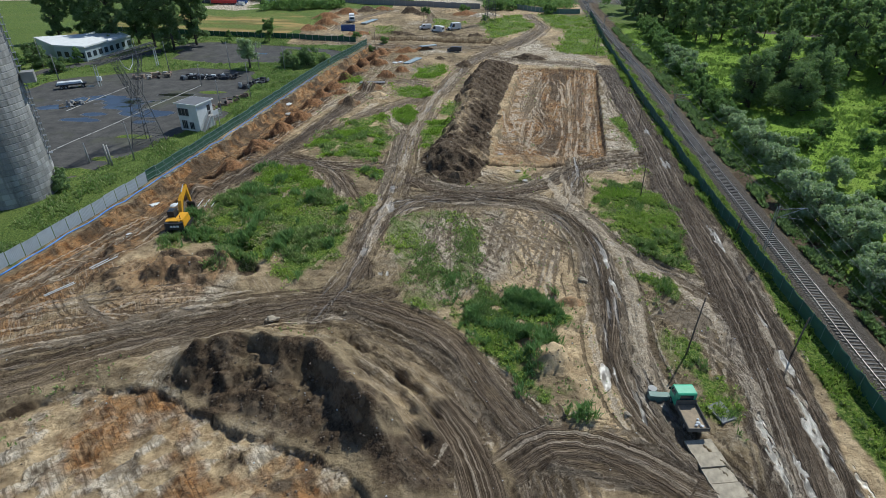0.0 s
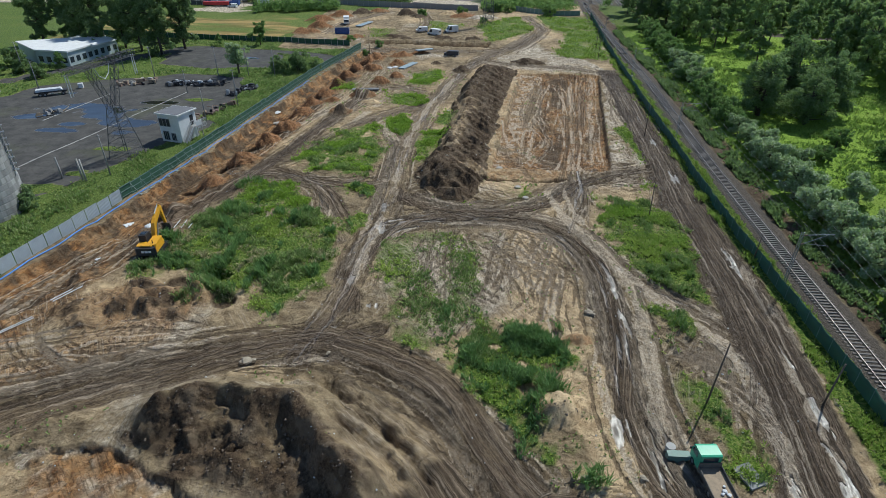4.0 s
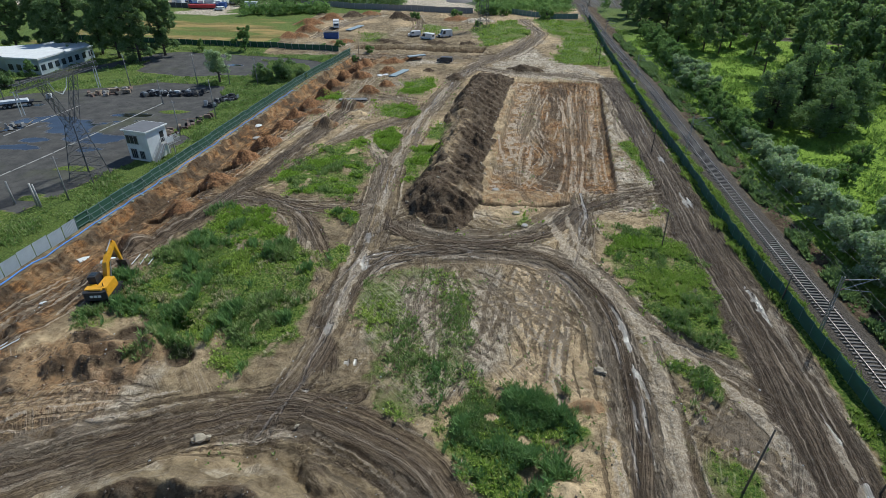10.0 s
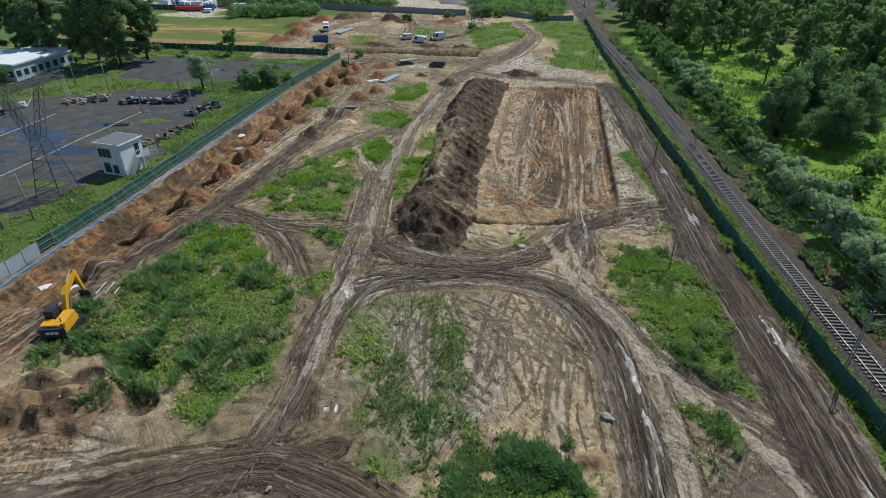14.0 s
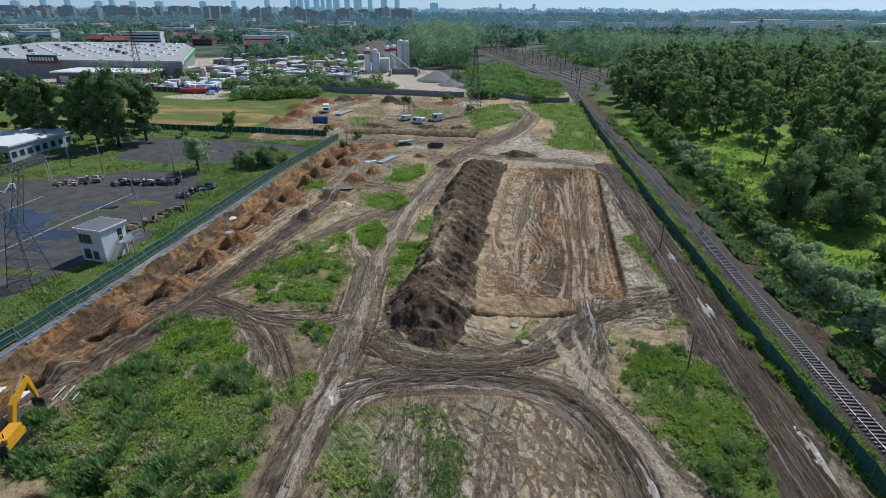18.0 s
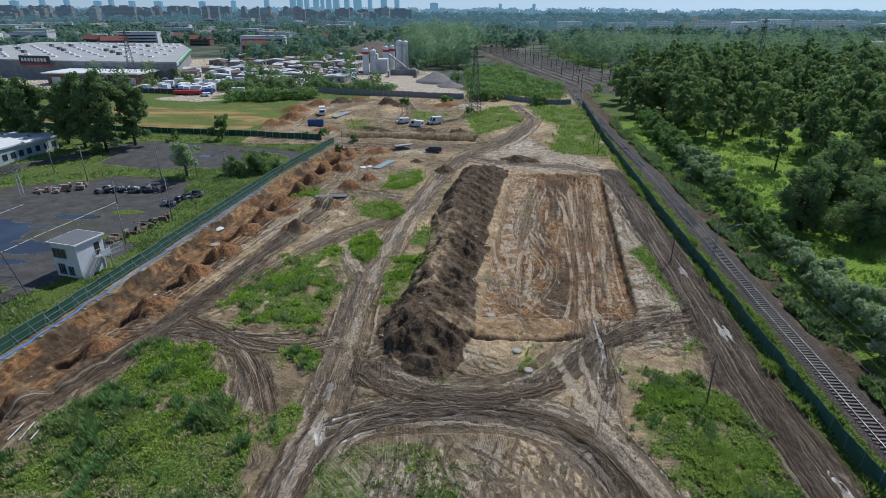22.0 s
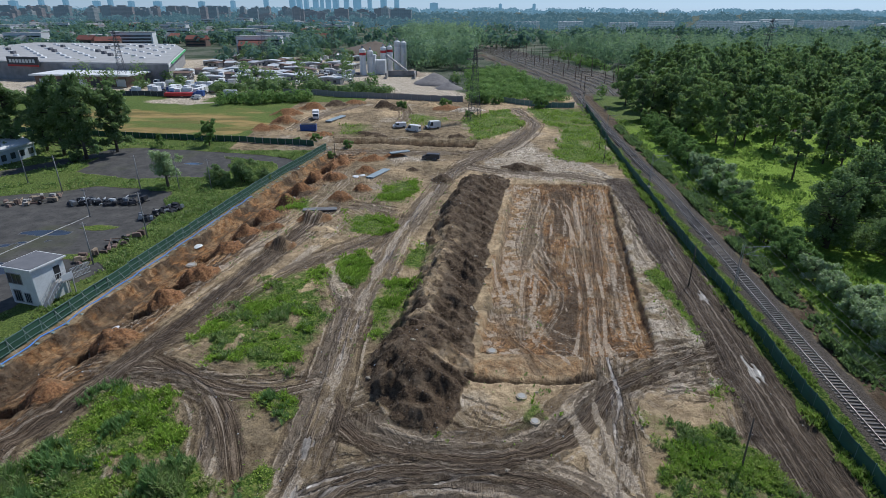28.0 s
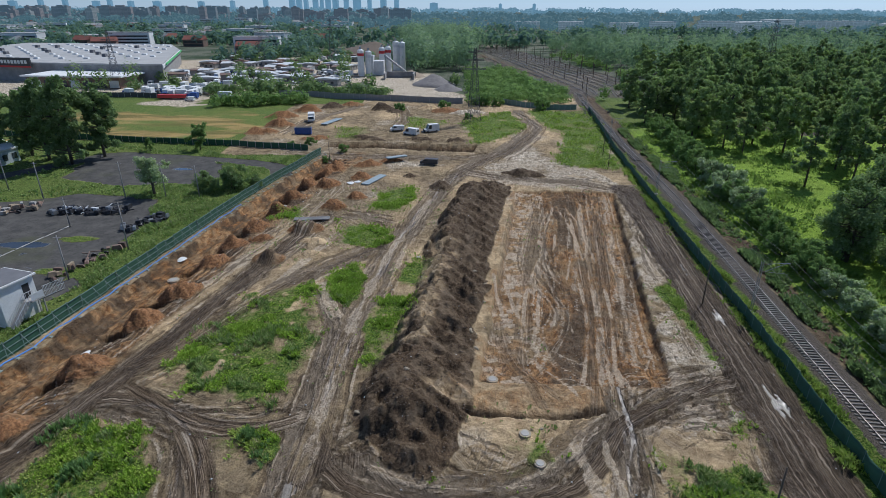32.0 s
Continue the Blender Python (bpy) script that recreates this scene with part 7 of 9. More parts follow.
weeds("weeds", "tall dense green weeds and grass on the old topsoil", (-42, -12, 54, 100), 30, 6, 0.70, 0.05, M_WEED, 51, lean=0.6, test=lambda x, y: fbm(x, y, 4, 3, 8) > -0.12)
weeds("weeds", "pale yellow-green grass between the taller weeds", (-42, -12, 54, 100), 15, 5, 0.35, 0.06, M_GRASS, 65, lean=0.9, test=lambda x, y: fbm(x, y, 4, 3, 8) < 0.02)
weeds("weeds", "dry straw-coloured stalks among the weeds", (-42, -12, 54, 100), 10, 5, 0.45, 0.05, M_STRAW, 68, lean=0.8, test=lambda x, y: fbm(x, y, 3, 3, 9) < -0.12)
weeds("weeds", "dark green nettles and mugwort in thick clumps", (-42, -13, 56, 100), 13, 8, 1.0, 0.06, M_WEED_D, 52, lean=0.35, test=lambda x, y: fbm(x, y, 3.2, 3, 8) + np.clip((-26 - x) * 0.04, 0, 0.35) > 0.34)
weeds("weeds", "bright green young grass and weeds", (-33, -10, 96, 130), 34, 6, 0.5, 0.06, M_YOUNG, 53, lean=0.85, test=lambda x, y: fbm(x, y, 3, 3, 10) > -0.3)
weeds("weeds", "green weeds among the young grass", (-33, -10, 96, 130), 12, 6, 0.6, 0.055, M_WEED, 69, lean=0.6, test=lambda x, y: fbm(x, y, 3, 3, 11) > 0.1)
weeds("weeds", "thin grass in the driven-over patch", (-12, 8, 50, 84), 40, 5, 0.32, 0.05, M_WEED, 54)
weeds("weeds", "pale grass in the driven-over patch", (-12, 8, 50, 84), 12, 5, 0.35, 0.06, M_GRASS, 70, lean=0.9, test=lambda x, y: fbm(x, y, 3, 3, 13) > 0.0)
weeds("weeds", "dark green waist-high weeds round the sand hump", (-1, 17, 34, 60), 34, 7, 0.9, 0.055, M_WEED_D, 55, lean=0.5)
weeds("weeds", "pale green grass among the dark weeds", (-1, 17, 34, 60), 12, 5, 0.55, 0.06, M_GRASS, 67, lean=0.9, test=lambda x, y: fbm(x, y, 3, 3, 12) < 0.02)
weeds("weeds", "bright green grass and weeds beside the right haul road", (20, 38, 34, 96), 17, 6, 0.45, 0.06, M_GRASS, 56, lean=0.85)
weeds("weeds", "green herbs in clumps among the grass", (20, 38, 34, 96), 16, 7, 0.6, 0.055, M_WEED, 71, lean=0.6, test=lambda x, y: fbm(x, y, 3, 3, 15) > 0.05)
weeds("weeds", "dry stalks among the roadside grass", (20, 38, 34, 96), 5, 5, 0.45, 0.05, M_STRAW, 72, lean=0.7, test=lambda x, y: fbm(x, y, 4, 3, 16) > 0.1)
weeds("weeds", "small bright green grass patches between the tracks", (-34, 6, 84, 182), 24, 5, 0.5, 0.06, M_YOUNG, 57, test=lambda x, y: (y > 128) | (x > -13) | (y < 98))
weeds("weeds", "sparse green weeds on the stripped ground", (6, 41, 84, 132), 12, 4, 0.5, 0.08, M_YOUNG, 58)
weeds("grass", "rough green grass at the site's far end", (-40, 66, 184, 300), 1.8, 4, 0.7, 0.16, M_GRASS, 59)
weeds("grass", "rank green grass along the railway fence", (37, 60, 8, 200), 13, 5, 0.6, 0.06, M_GRASS, 60, test=lambda x, y: x < np.interp(y, [0, 40, 109, 200], [42, 44, 49.6, 57]))
weeds("grass", "rank meadow grass and herbs beyond the railway", (50, 118, 30, 262), 2.8, 4, 0.75, 0.14, M_MEADOW, 61, "meadow", test=lambda x, y: (x > np.interp(y, [0, 40, 109, 200], [47, 50, 56, 63])) & (x < 75 + y * 0.35))
weeds("grass", "rough grass on the bank behind the left fence", (-66, -33, 40, 212), 7, 4, 0.55, 0.08, M_WEED, 62, "meadow", test=lambda x, y: x < line_x(LEFT_FENCE, y) - 0.4)
weeds("grass", "grass and herbs round the lot and the lane", (-140, -36, 120, 226), 1.6, 4, 0.5, 0.14, M_WEED, 63, "meadow", test=lambda x, y: x < line_x(LEFT_FENCE, y) - 4)
weeds("weeds", "scattered seedlings on the bare soil", (-48, 40, 32, 180), 0.9, 4, 0.28, 0.07, M_WEED, 64, "sites", test=lambda x, y: (sample("mud", x, y) < 0.2) & (sample("red", x, y) < 0.4) & (sample("dark", x, y) < 0.3) & (fbm(x, y, 8, 3, 77) > 0.1))


def clods(name, label, n, box, size, mat, seed, weight):
    """Lumps of soil or stone lying on the ground, as one mass."""
    rs = np.random.RandomState(seed)
    x, y = rs.uniform(box[0], box[1], n), rs.uniform(box[2], box[3], n)
    keep = rs.rand(n) < weight(x, y)
    x, y = x[keep], y[keep]
    n = len(x)
    z = sample("z", x, y)
    s = size * rs.uniform(0.35, 1.0, n) ** 2 * 2.2
    base = np.array([[1, 0, 0], [0, 1, 0], [-1, 0, 0], [0, -1, 0], [0, 0, 0.8], [0, 0, -0.5]])
    j = base[None] * rs.uniform(0.6, 1.3, (n, 6, 1)) + rs.uniform(-0.2, 0.2, (n, 6, 3))
    a = rs.uniform(0, 6.28, n)
    c, sn = np.cos(a)[:, None], np.sin(a)[:, None]
    v = np.stack([j[:, :, 0] * c - j[:, :, 1] * sn, j[:, :, 0] * sn + j[:, :, 1] * c, j[:, :, 2] + 0.15], -1) * s[:, None, None]
    v = v + np.stack([x, y, z], -1)[:, None, :]
    f = np.array([[0, 1, 4], [1, 2, 4], [2, 3, 4], [3, 0, 4], [1, 0, 5], [2, 1, 5], [3, 2, 5], [0, 3, 5]])
    f = (f[None] + 6 * np.arange(n)[:, None, None]).reshape(-1, 3)
    return tagged(new(name, mesh_np(name, v.reshape(-1, 3), f, mat)), label, "soil clods", kind="stuff")


clods("soil_clods", "dark crumbled soil clods on the heaps", 36000, (-40, 26, 28, 182), 0.075, M_EARTH, 91, lambda x, y: 0.5 * sample("heaped", x, y) + 0.4 * (sample("dark", x, y) > 0.5))
clods("soil_clods", "brown mud clods thrown up along the tracks", 30000, (-55, 46, 26, 182), 0.05, M_CLOD, 92, lambda x, y: 0.3 * (sample("mud", x, y) > 0.3) + 0.05 * sample("sites", x, y))
clods("stones", "pale stones and broken concrete on the bare soil", 14000, (-50, 44, 26, 182), 0.06, M_PALE, 93, lambda x, y: 0.06 * sample("sites", x, y) + 0.12 * (sample("dark", x, y) > 0.5) * (fbm(x, y, 6, 3, 4) > 0.2))
clods("soil_clods", "red-brown clods along the trench", 30000, (-58, -24, 46, 212), 0.07, plain("red_clod", (0.20, 0.115, 0.065), 0.95, 0, 0.4, 2, 0.6), 94, lambda x, y: 0.4 * (sample("red", x, y) > 0.4))
crowns("scrub", "green scrub and young trees beside the junction", scatter(60, 190, 318, 560, 7.5, lambda x, y: 118 - (y - 370) * 0.13 < x < 138 - (y - 370) * 0.13 and y > 330 and fbm(np.array(x), np.array(y), 25, 3, 9) > -0.05 or (76 + max(0, 260 - y) * 0.1 < x < 90 and 262 < y < 318), 6.0, 3.2, 48), 130, 0.55, M_BUSH, 48)

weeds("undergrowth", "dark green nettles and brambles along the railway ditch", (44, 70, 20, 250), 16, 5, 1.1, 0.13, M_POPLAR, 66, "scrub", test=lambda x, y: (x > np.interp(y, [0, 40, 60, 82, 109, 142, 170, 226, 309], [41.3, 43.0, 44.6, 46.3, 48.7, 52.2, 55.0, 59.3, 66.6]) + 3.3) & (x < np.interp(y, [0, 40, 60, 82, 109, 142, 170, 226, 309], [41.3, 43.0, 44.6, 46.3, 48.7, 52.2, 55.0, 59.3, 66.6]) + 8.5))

# ---- railway ----


def polyline_walk(line, step, start=0.0, end=None):
    """Points every step metres along a plan line, with their heading."""
    p = spline(line, 1.0)
    seg = np.hypot(*np.diff(p, axis=0).T)
    s = np.concatenate([[0], np.cumsum(seg)])
    out = []
    t = start
    end = s[-1] if end is None else min(end, s[-1])
    while t <= end:
        x, y = np.interp(t, s, p[:, 0]), np.interp(t, s, p[:, 1])
        x2, y2 = np.interp(min(t + 0.5, s[-1]), s, p[:, 0]), np.interp(min(t + 0.5, s[-1]), s, p[:, 1])
        x1, y1 = np.interp(max(t - 0.5, 0), s, p[:, 0]), np.interp(max(t - 0.5, 0), s, p[:, 1])
        out.append((float(x), float(y), math.atan2(y2 - y1, x2 - x1)))
        t += step
    return out


def sweep(pts, prof):
    """A profile of offsets across and up, drawn along points with heading and height."""
    g = Geo()
    k = len(prof)
    for x, y, z, a in pts:
        nx, ny = math.sin(a), -math.cos(a)
        g.v += [(x + nx * o, y + ny * o, z + u) for o, u in prof]
    for i in range(len(pts) - 1):
        for j in range(k):
            a, b = i * k + j, i * k + (j + 1) % k
            g.f.append((a, b, b + k, a + k))
    g.f += [tuple(range(k - 1, -1, -1)), tuple(range((len(pts) - 1) * k, len(pts) * k))]
    return g


railway = thing("railway_track", "single railway track with concrete sleepers on grey ballast", "railway track", kind="structure")
rail_pts = [(x, y, 0.62, a) for x, y, a in polyline_walk(RAIL, 2.0)]
for side in (-0.75, 0.75):
    prof = [(side - 0.06, 0.0), (side + 0.06, 0.0), (side + 0.036, 0.16), (side - 0.036, 0.16)]
    part("rail", sweep(rail_pts, prof), M_RAIL, railway)
tie = Geo().box(0, 0, 0.46, 0.26, 2.6, 0.20, 0, 0.9).mesh("sleeper", M_TIE)
near_ties = polyline_walk(RAIL, 0.6, 30.0, 200.0)
for x, y, a in near_ties[:290]:
    ob = new("sleeper", tie)
    ob.parent = railway
    ob.matrix_basis = pose(x, y, 0, 0, 0, math.degrees(a))
g = Geo()
for x, y, a in polyline_walk(RAIL, 0.6, 204.0, 420.0):
    g.box(x, y, 0.46, 0.26, 2.6, 0.20, a)
part("sleeper", g, M_TIE, railway)

# further tracks of the junction, far away
yard_lines = [[(105 - k * 4.4, 320 + k * 1.5), (112 - k * 5.4, 362), (106 - k * 5.6, 420), (97 - k * 5.4, 490), (84 - k * 5.0, 570), (66 - k * 4.4, 680)] for k in range(8)]
yard_lines.append([(92, 332), (100, 300), (110, 262), (124, 248), (150, 236), (200, 218), (260, 190)])
far_tracks = thing("junction_tracks", "bundle of rusty railway tracks at the distant junction", "railway tracks", kind="structure")
for ln_ in yard_lines:
    pts = [(x, y, gz(x, y) + 0.12, a) for x, y, a in polyline_walk(ln_, 8.0)]
    for side in (-0.75, 0.75):
        part("rail", sweep(pts, [(side - 0.09, 0), (side + 0.09, 0), (side + 0.09, 0.2), (side - 0.09, 0.2)]), M_RAIL, far_tracks)


def mast_thing():
    """A catenary mast with its bracket arm over the line."""
    root = thing("catenary_mast", "grey steel catenary mast with a bracket arm over the track", "mast", "catenary masts")
    g = Geo()
    for sx in (-0.14, 0.14):
        g.box(sx, 0, -0.3, 0.06, 0.14, 8.3)
    for k in range(16):
        z = k * 0.5
        g.tube((-0.14, 0, z), (0.14, 0, z + 0.5), 0.02, 0.02, 4)
    part("post", g, M_STEEL, root)
    part("base", Geo().box(0, 0, -0.2, 0.8, 0.8, 0.5, 0, 0.9), M_CONC, root)
    part("bracket", Geo().tube((0.1, 0, 7.6), (3.6, 0, 7.9), 0.05).tube((0.1, 0, 6.3), (3.0, 0, 7.8), 0.04).tube((0.6, 0, 6.5), (3.4, 0, 6.3), 0.03), M_STEEL, root)
    part("insulator", Geo().tube((0.15, 0, 7.6), (0.6, 0, 7.64), 0.09, 0.09, 8), M_BRICKBROWN, root)
    part("insulator", Geo().tube((0.15, 0, 6.33), (0.55, 0, 6.55), 0.09, 0.09, 8), M_BRICKBROWN, root)
    return root


def rail_at(y):
    p = spline(RAIL, 1.0)
    return float(np.interp(y, p[:350, 1], p[:350, 0]))


mast = mast_thing()
mast_ys = [12, 65, 119, 173, 227, 281]
for i, y in enumerate(mast_ys):
    a = math.degrees(math.atan2(rail_at(y - 1) - rail_at(y + 1), 2))
    m = pose(rail_at(y) - 3.1, y, gz(rail_at(y) - 3.1, y), 0, 0, a)
    if i == 0:
        mast.matrix_basis = m
    else:
        copy_thing(mast, m)
wires = thing("overhead_line", "thin dark overhead contact and feeder wires along the railway", "wires", kind="structure")
for off, zz, sag in ((0.2, 7.9, 0.9), (0.2, 6.2, 0.05), (0.9, 8.2, 0.7), (-3.1, 8.3, 0.8)):
    pts = []
    for a, b in zip(mast_ys, mast_ys[1:]):
        for k in range(6):
            t = k / 6
            y = a + (b - a) * t
            pts.append((rail_at(y) + off, y, zz + 0.1 - sag * 4 * t * (1 - t)))
    part("wire", Geo().path(pts, 0.018, 4), M_BLACK, wires)

# ---- fences ----


def fence_right():
    """Green fabric fence on steel posts along the railway."""
    root = thing("railway_fence", "long green fabric fence on steel posts along the railway", "fence")
    pts = polyline_walk(RIGHT_FENCE, 2.5)
    rnd = random.Random(8)
    post = Geo().tube((0, 0, -0.3), (0, 0, 1.95), 0.045, 0.045, 6).mesh("post", M_GREEN_P)
    for (x, y, a), (x2, y2, a2) in zip(pts, pts[1:]):
        ob = new("post", post)
        ob.parent = root
        ob.matrix_basis = pose(x, y, gz(x, y))
        g = Geo()
        nx, ny = math.sin(a), -math.cos(a)
        b0, b1 = rnd.uniform(-0.06, 0.06), rnd.uniform(-0.14, 0.14)
        cols = 4
        for i in range(cols + 1):
            t = i / cols
            px, py = x + (x2 - x) * t, y + (y2 - y) * t
            bulge = math.sin(math.pi * t) * b1
            top = 1.85 - math.sin(math.pi * t) * rnd.uniform(0.0, 0.16) + b0
            for u, z in ((0.0, 0.02), (bulge, 0.95), (bulge * 0.4, top)):
                g.v += [(px + nx * (u - 0.012), py + ny * (u - 0.012), gz(px, py) + z), (px + nx * (u + 0.012), py + ny * (u + 0.012), gz(px, py) + z)]
        for i in range(cols):
            for j in range(2):
                a0, a1 = i * 6 + j * 2, (i + 1) * 6 + j * 2
                g.f += [(a0, a1, a1 + 2, a0 + 2), (a0 + 1, a0 + 3, a1 + 3, a1 + 1)]
            g.f.append((i * 6 + 4, (i + 1) * 6 + 4, (i + 1) * 6 + 5, i * 6 + 5))
        part("fabric_panel", g, M_GREEN, root, smooth=True)


fence_right()


def fence_left():
    """Site hoarding on the left: pale sheets first, then green mesh on braced frames."""
    hoard = thing("site_hoarding", "pale blue-grey sheet hoarding with worn panels", "hoarding")
    green_f = thing("site_fence", "green mesh site fence with white raking braces", "fence")
    sheet = Geo().box(0, 0, 0.05, 2.4, 0.05, 2.0)
    sheet = Geo().side([(x * 0.12 - 1.2, 0.03 * (x % 2)) for x in range(21)] + [(1.2 - x * 0.12, 0.03 * (x % 2) + 0.02) for x in range(21)], 0.05, 2.05)
    sheet.v = [(x, z, y) for x, y, z in sheet.v]
    sheet = sheet.mesh("sheet", M_PANEL)
    frame_g = Geo()
    for z in (0.35, 1.2, 2.05):
        frame_g.box(0, -0.04, z, 2.5, 0.07, 0.10)
    for sx in (-1.24, 1.24):
        frame_g.box(sx, 0, 0, 0.07, 0.07, 2.25)
    frame_m = frame_g.mesh("panel_frame", M_GREEN_P)
    mesh_g = Geo().box(0, 0, 0.12, 2.4, 0.02, 1.95).mesh("mesh_infill", M_GREEN)
    brace = Geo().tube((0, 0, 1.9), (0, -1.5, 0.05), 0.035, 0.035, 5).tube((0, 0, 0.3), (0, -1.5, 0.05), 0.03, 0.03, 5).box(0, -1.5, 0, 0.35, 0.35, 0.15).mesh("brace", M_BRACE)
    rnd = random.Random(5)
    for x, y, a in polyline_walk(LEFT_FENCE, 2.52):
        if y < 36:
            continue
        if y < 88.5:
            ob = new("sheet", sheet)
            ob.parent = hoard
        else:
            ob = new("panel_frame", frame_m)
            ob.parent = green_f
            inf = new("mesh_infill", mesh_g)
            inf.parent = ob
            inf.matrix_basis = pose(0, rnd.uniform(-0.03, 0.03), 0, rnd.uniform(-2, 2))
            br = new("brace", brace)
            br.parent = ob
            br.matrix_basis = pose(1.24, 0, 0)
        ob.matrix_basis = pose(x, y, gz(x, y), rnd.uniform(-1.5, 1.5), 0, math.degrees(a))


fence_left()
pipe = thing("blue_pipe", "blue plastic water pipe laid along the site fence", "pipe")
hose = []
for i, (x, y, a) in enumerate(polyline_walk(LEFT_FENCE, 2.0, 18, 128)):
    px, py = x + 0.9 * math.sin(a) + 0.12 * math.sin(i * 1.7), y - 0.9 * math.cos(a)
    hose.append((px, py, gz(px, py) + 0.10, a))
part("pipe", sweep(hose, [(0.10 * math.cos(k * math.pi / 4), 0.10 * math.sin(k * math.pi / 4)) for k in range(8)]), M_BLUEP, pipe, smooth=True)


def far_fence(name, label, line, h, mat, step=2.5, posts=True):
    root = thing(name, label, "fence")
    pts = polyline_walk(line, step)
    ln = math.hypot(pts[1][0] - pts[0][0], pts[1][1] - pts[0][1])
    sheet = Geo().box(0, 0, 0.0, ln - 0.12, 0.06, h).mesh("panel", mat)
    post = Geo().box(0, 0, -0.2, 0.16, 0.16, h + 0.35).mesh("post", M_CONC)
    for i, ((x, y, a), (x2, y2, b)) in enumerate(zip(pts, pts[1:])):
        o = new("panel", sheet)
        o.parent = root
        o.matrix_basis = pose((x + x2) / 2, (y + y2) / 2, gz(x, y), 0, 0, math.degrees(a))
        if posts:
            p = new("post", post)
            p.parent = root
            p.matrix_basis = pose(x, y, gz(x, y), 0, 0, math.degrees(a))


far_fence("field_fence", "dark green mesh fence with pale posts across the field", [(-150, 236), (-100, 227.5), (-76, 222.5), (-48, 219.5), (-36, 216)], 1.8, M_GREEN)
far_fence("yard_wall", "grey concrete panel wall along the yard", [(-75, 327), (-62, 323), (-21, 311), (14, 305.5)], 2.6, M_CONC_D, 3.0)
far_fence("yard_fence", "grey-green sheet fence at the site's far end", [(30, 304), (45, 290.5), (62, 290)], 2.2, M_GREEN_P, 2.5)
far_fence("yard_fence", "dark sheet fence beside the car park", [(-190, 322), (-150, 319), (-118, 319)], 2.2, M_SIGN, 3.0)

# ---- machines and vehicles on the site ----


def excavator(m):
    root = thing("excavator", "yellow tracked excavator with lowered boom and black counterweight", "excavator", at=m)
    for sx in (-1.15, 1.15):
        trk = Geo().side([(-2.1, 0.35), (-1.75, 0.0), (1.75, 0.0), (2.1, 0.35), (2.0, 0.75), (1.65, 0.92), (-1.65, 0.92), (-2.0, 0.75)], -0.3, 0.3)
        for k in range(14):
            trk.box(-1.8 + k * 0.277, 0, 0.90, 0.16, 0.62, 0.06)
        ob = part("track", trk, M_BLACK, root)
        ob.matrix_basis = pose(sx, 0, 0, 0, 0, 90)
        for k in (-1.7, 1.7):
            w = part("sprocket", Geo().tube((k, -0.33, 0.46), (k, 0.33, 0.46), 0.3, 0.3, 10), M_RUST, ob)
    part("undercarriage", Geo().box(0, 0, 0.45, 1.8, 2.2, 0.5, 0, 0.85).tube((0, 0, 0.9), (0, 0, 1.15), 0.65, 0.65, 14), M_BLACK, root)
    part("house", Geo().box(0, -0.35, 1.12, 2.6, 3.0, 0.55, 0, 1.0, None, 0.12).box(0.65, -0.3, 1.67, 1.25, 2.7, 0.62, 0, 0.95, None, 0.12).box(-0.7, -1.1, 1.67, 1.1, 1.3, 0.5, 0, 0.95, None, 0.1), M_YELLOW, root)
    part("counterweight", Geo().box(0, -1.95, 1.05, 2.7, 0.75, 1.05, 0, 0.98, None, 0.3), M_BLACK, root)
    part("emblem_bar", Geo().box(-0.25, -2.34, 1.45, 0.36, 0.02, 0.32).box(0.2, -2.34, 1.45, 0.36, 0.02, 0.32).box(0.65, -2.34, 1.45, 0.36, 0.02, 0.32), M_WHITE, root, "plain white bars on the counterweight")
    part("engine_cover", Geo().box(0.1, -1.5, 2.17, 1.5, 0.9, 0.18, 0, 0.9, None, 0.1), M_YELLOW, root)
    part("exhaust", Geo().tube((0.8, -1.2, 2.2), (0.8, -1.2, 2.8), 0.06, 0.05, 8), M_BLACK, root)
    cab = part("cab", Geo().side([(-0.35, 1.65), (1.25, 1.65), (1.25, 2.2), (0.95, 3.0), (-0.35, 3.05)], -0.48, 0.48), M_BLACK, root, "black operator's cab")
    cab.matrix_basis = pose(-0.78, 0.0, 0, 0, 0, 90)
    part("windscreen", Geo().side([(1.262, 1.9), (1.272, 1.9), (1.272, 2.2), (0.99, 2.9), (0.98, 2.9), (1.262, 2.2)], -0.4, 0.4), M_GLASS, cab)
    part("side_window", Geo().box(0.4, 0.487, 2.15, 1.1, 0.012, 0.7), M_GLASS, cab)
    part("roof_hatch", Geo().box(0.25, 0, 3.05, 0.6, 0.6, 0.04), M_GLASS, cab)
    boom = [(0.75, 1.6), (1.25, 1.45), (2.0, 2.7), (2.7, 3.5), (4.9, 4.5), (5.1, 4.8), (4.75, 5.05), (2.5, 4.2), (1.8, 3.75)]
    ob = part("boom", Geo().side(boom, -0.24, 0.24), M_YELLOW, root)
    ob.matrix_basis = pose(0.05, 0, 0, 0, 0, 90)
    for sy in (-0.33, 0.33):
        part("boom_cylinder", Geo().tube((1.5, sy, 1.4), (2.5, sy, 3.5), 0.09, 0.06, 8), M_STEEL, ob)
    stick = part("stick", Geo().side([(4.55, 5.3), (5.0, 4.95), (5.2, 4.5), (5.6, 2.0), (5.35, 1.95), (4.75, 4.2)], -0.18, 0.18), M_YELLOW, root)
    stick.matrix_basis = pose(0.05, 0, 0, 0, 0, 90)
    part("stick_cylinder", Geo().tube((3.0, 0, 4.6), (4.6, 0, 5.35), 0.09, 0.06, 8), M_STEEL, stick)
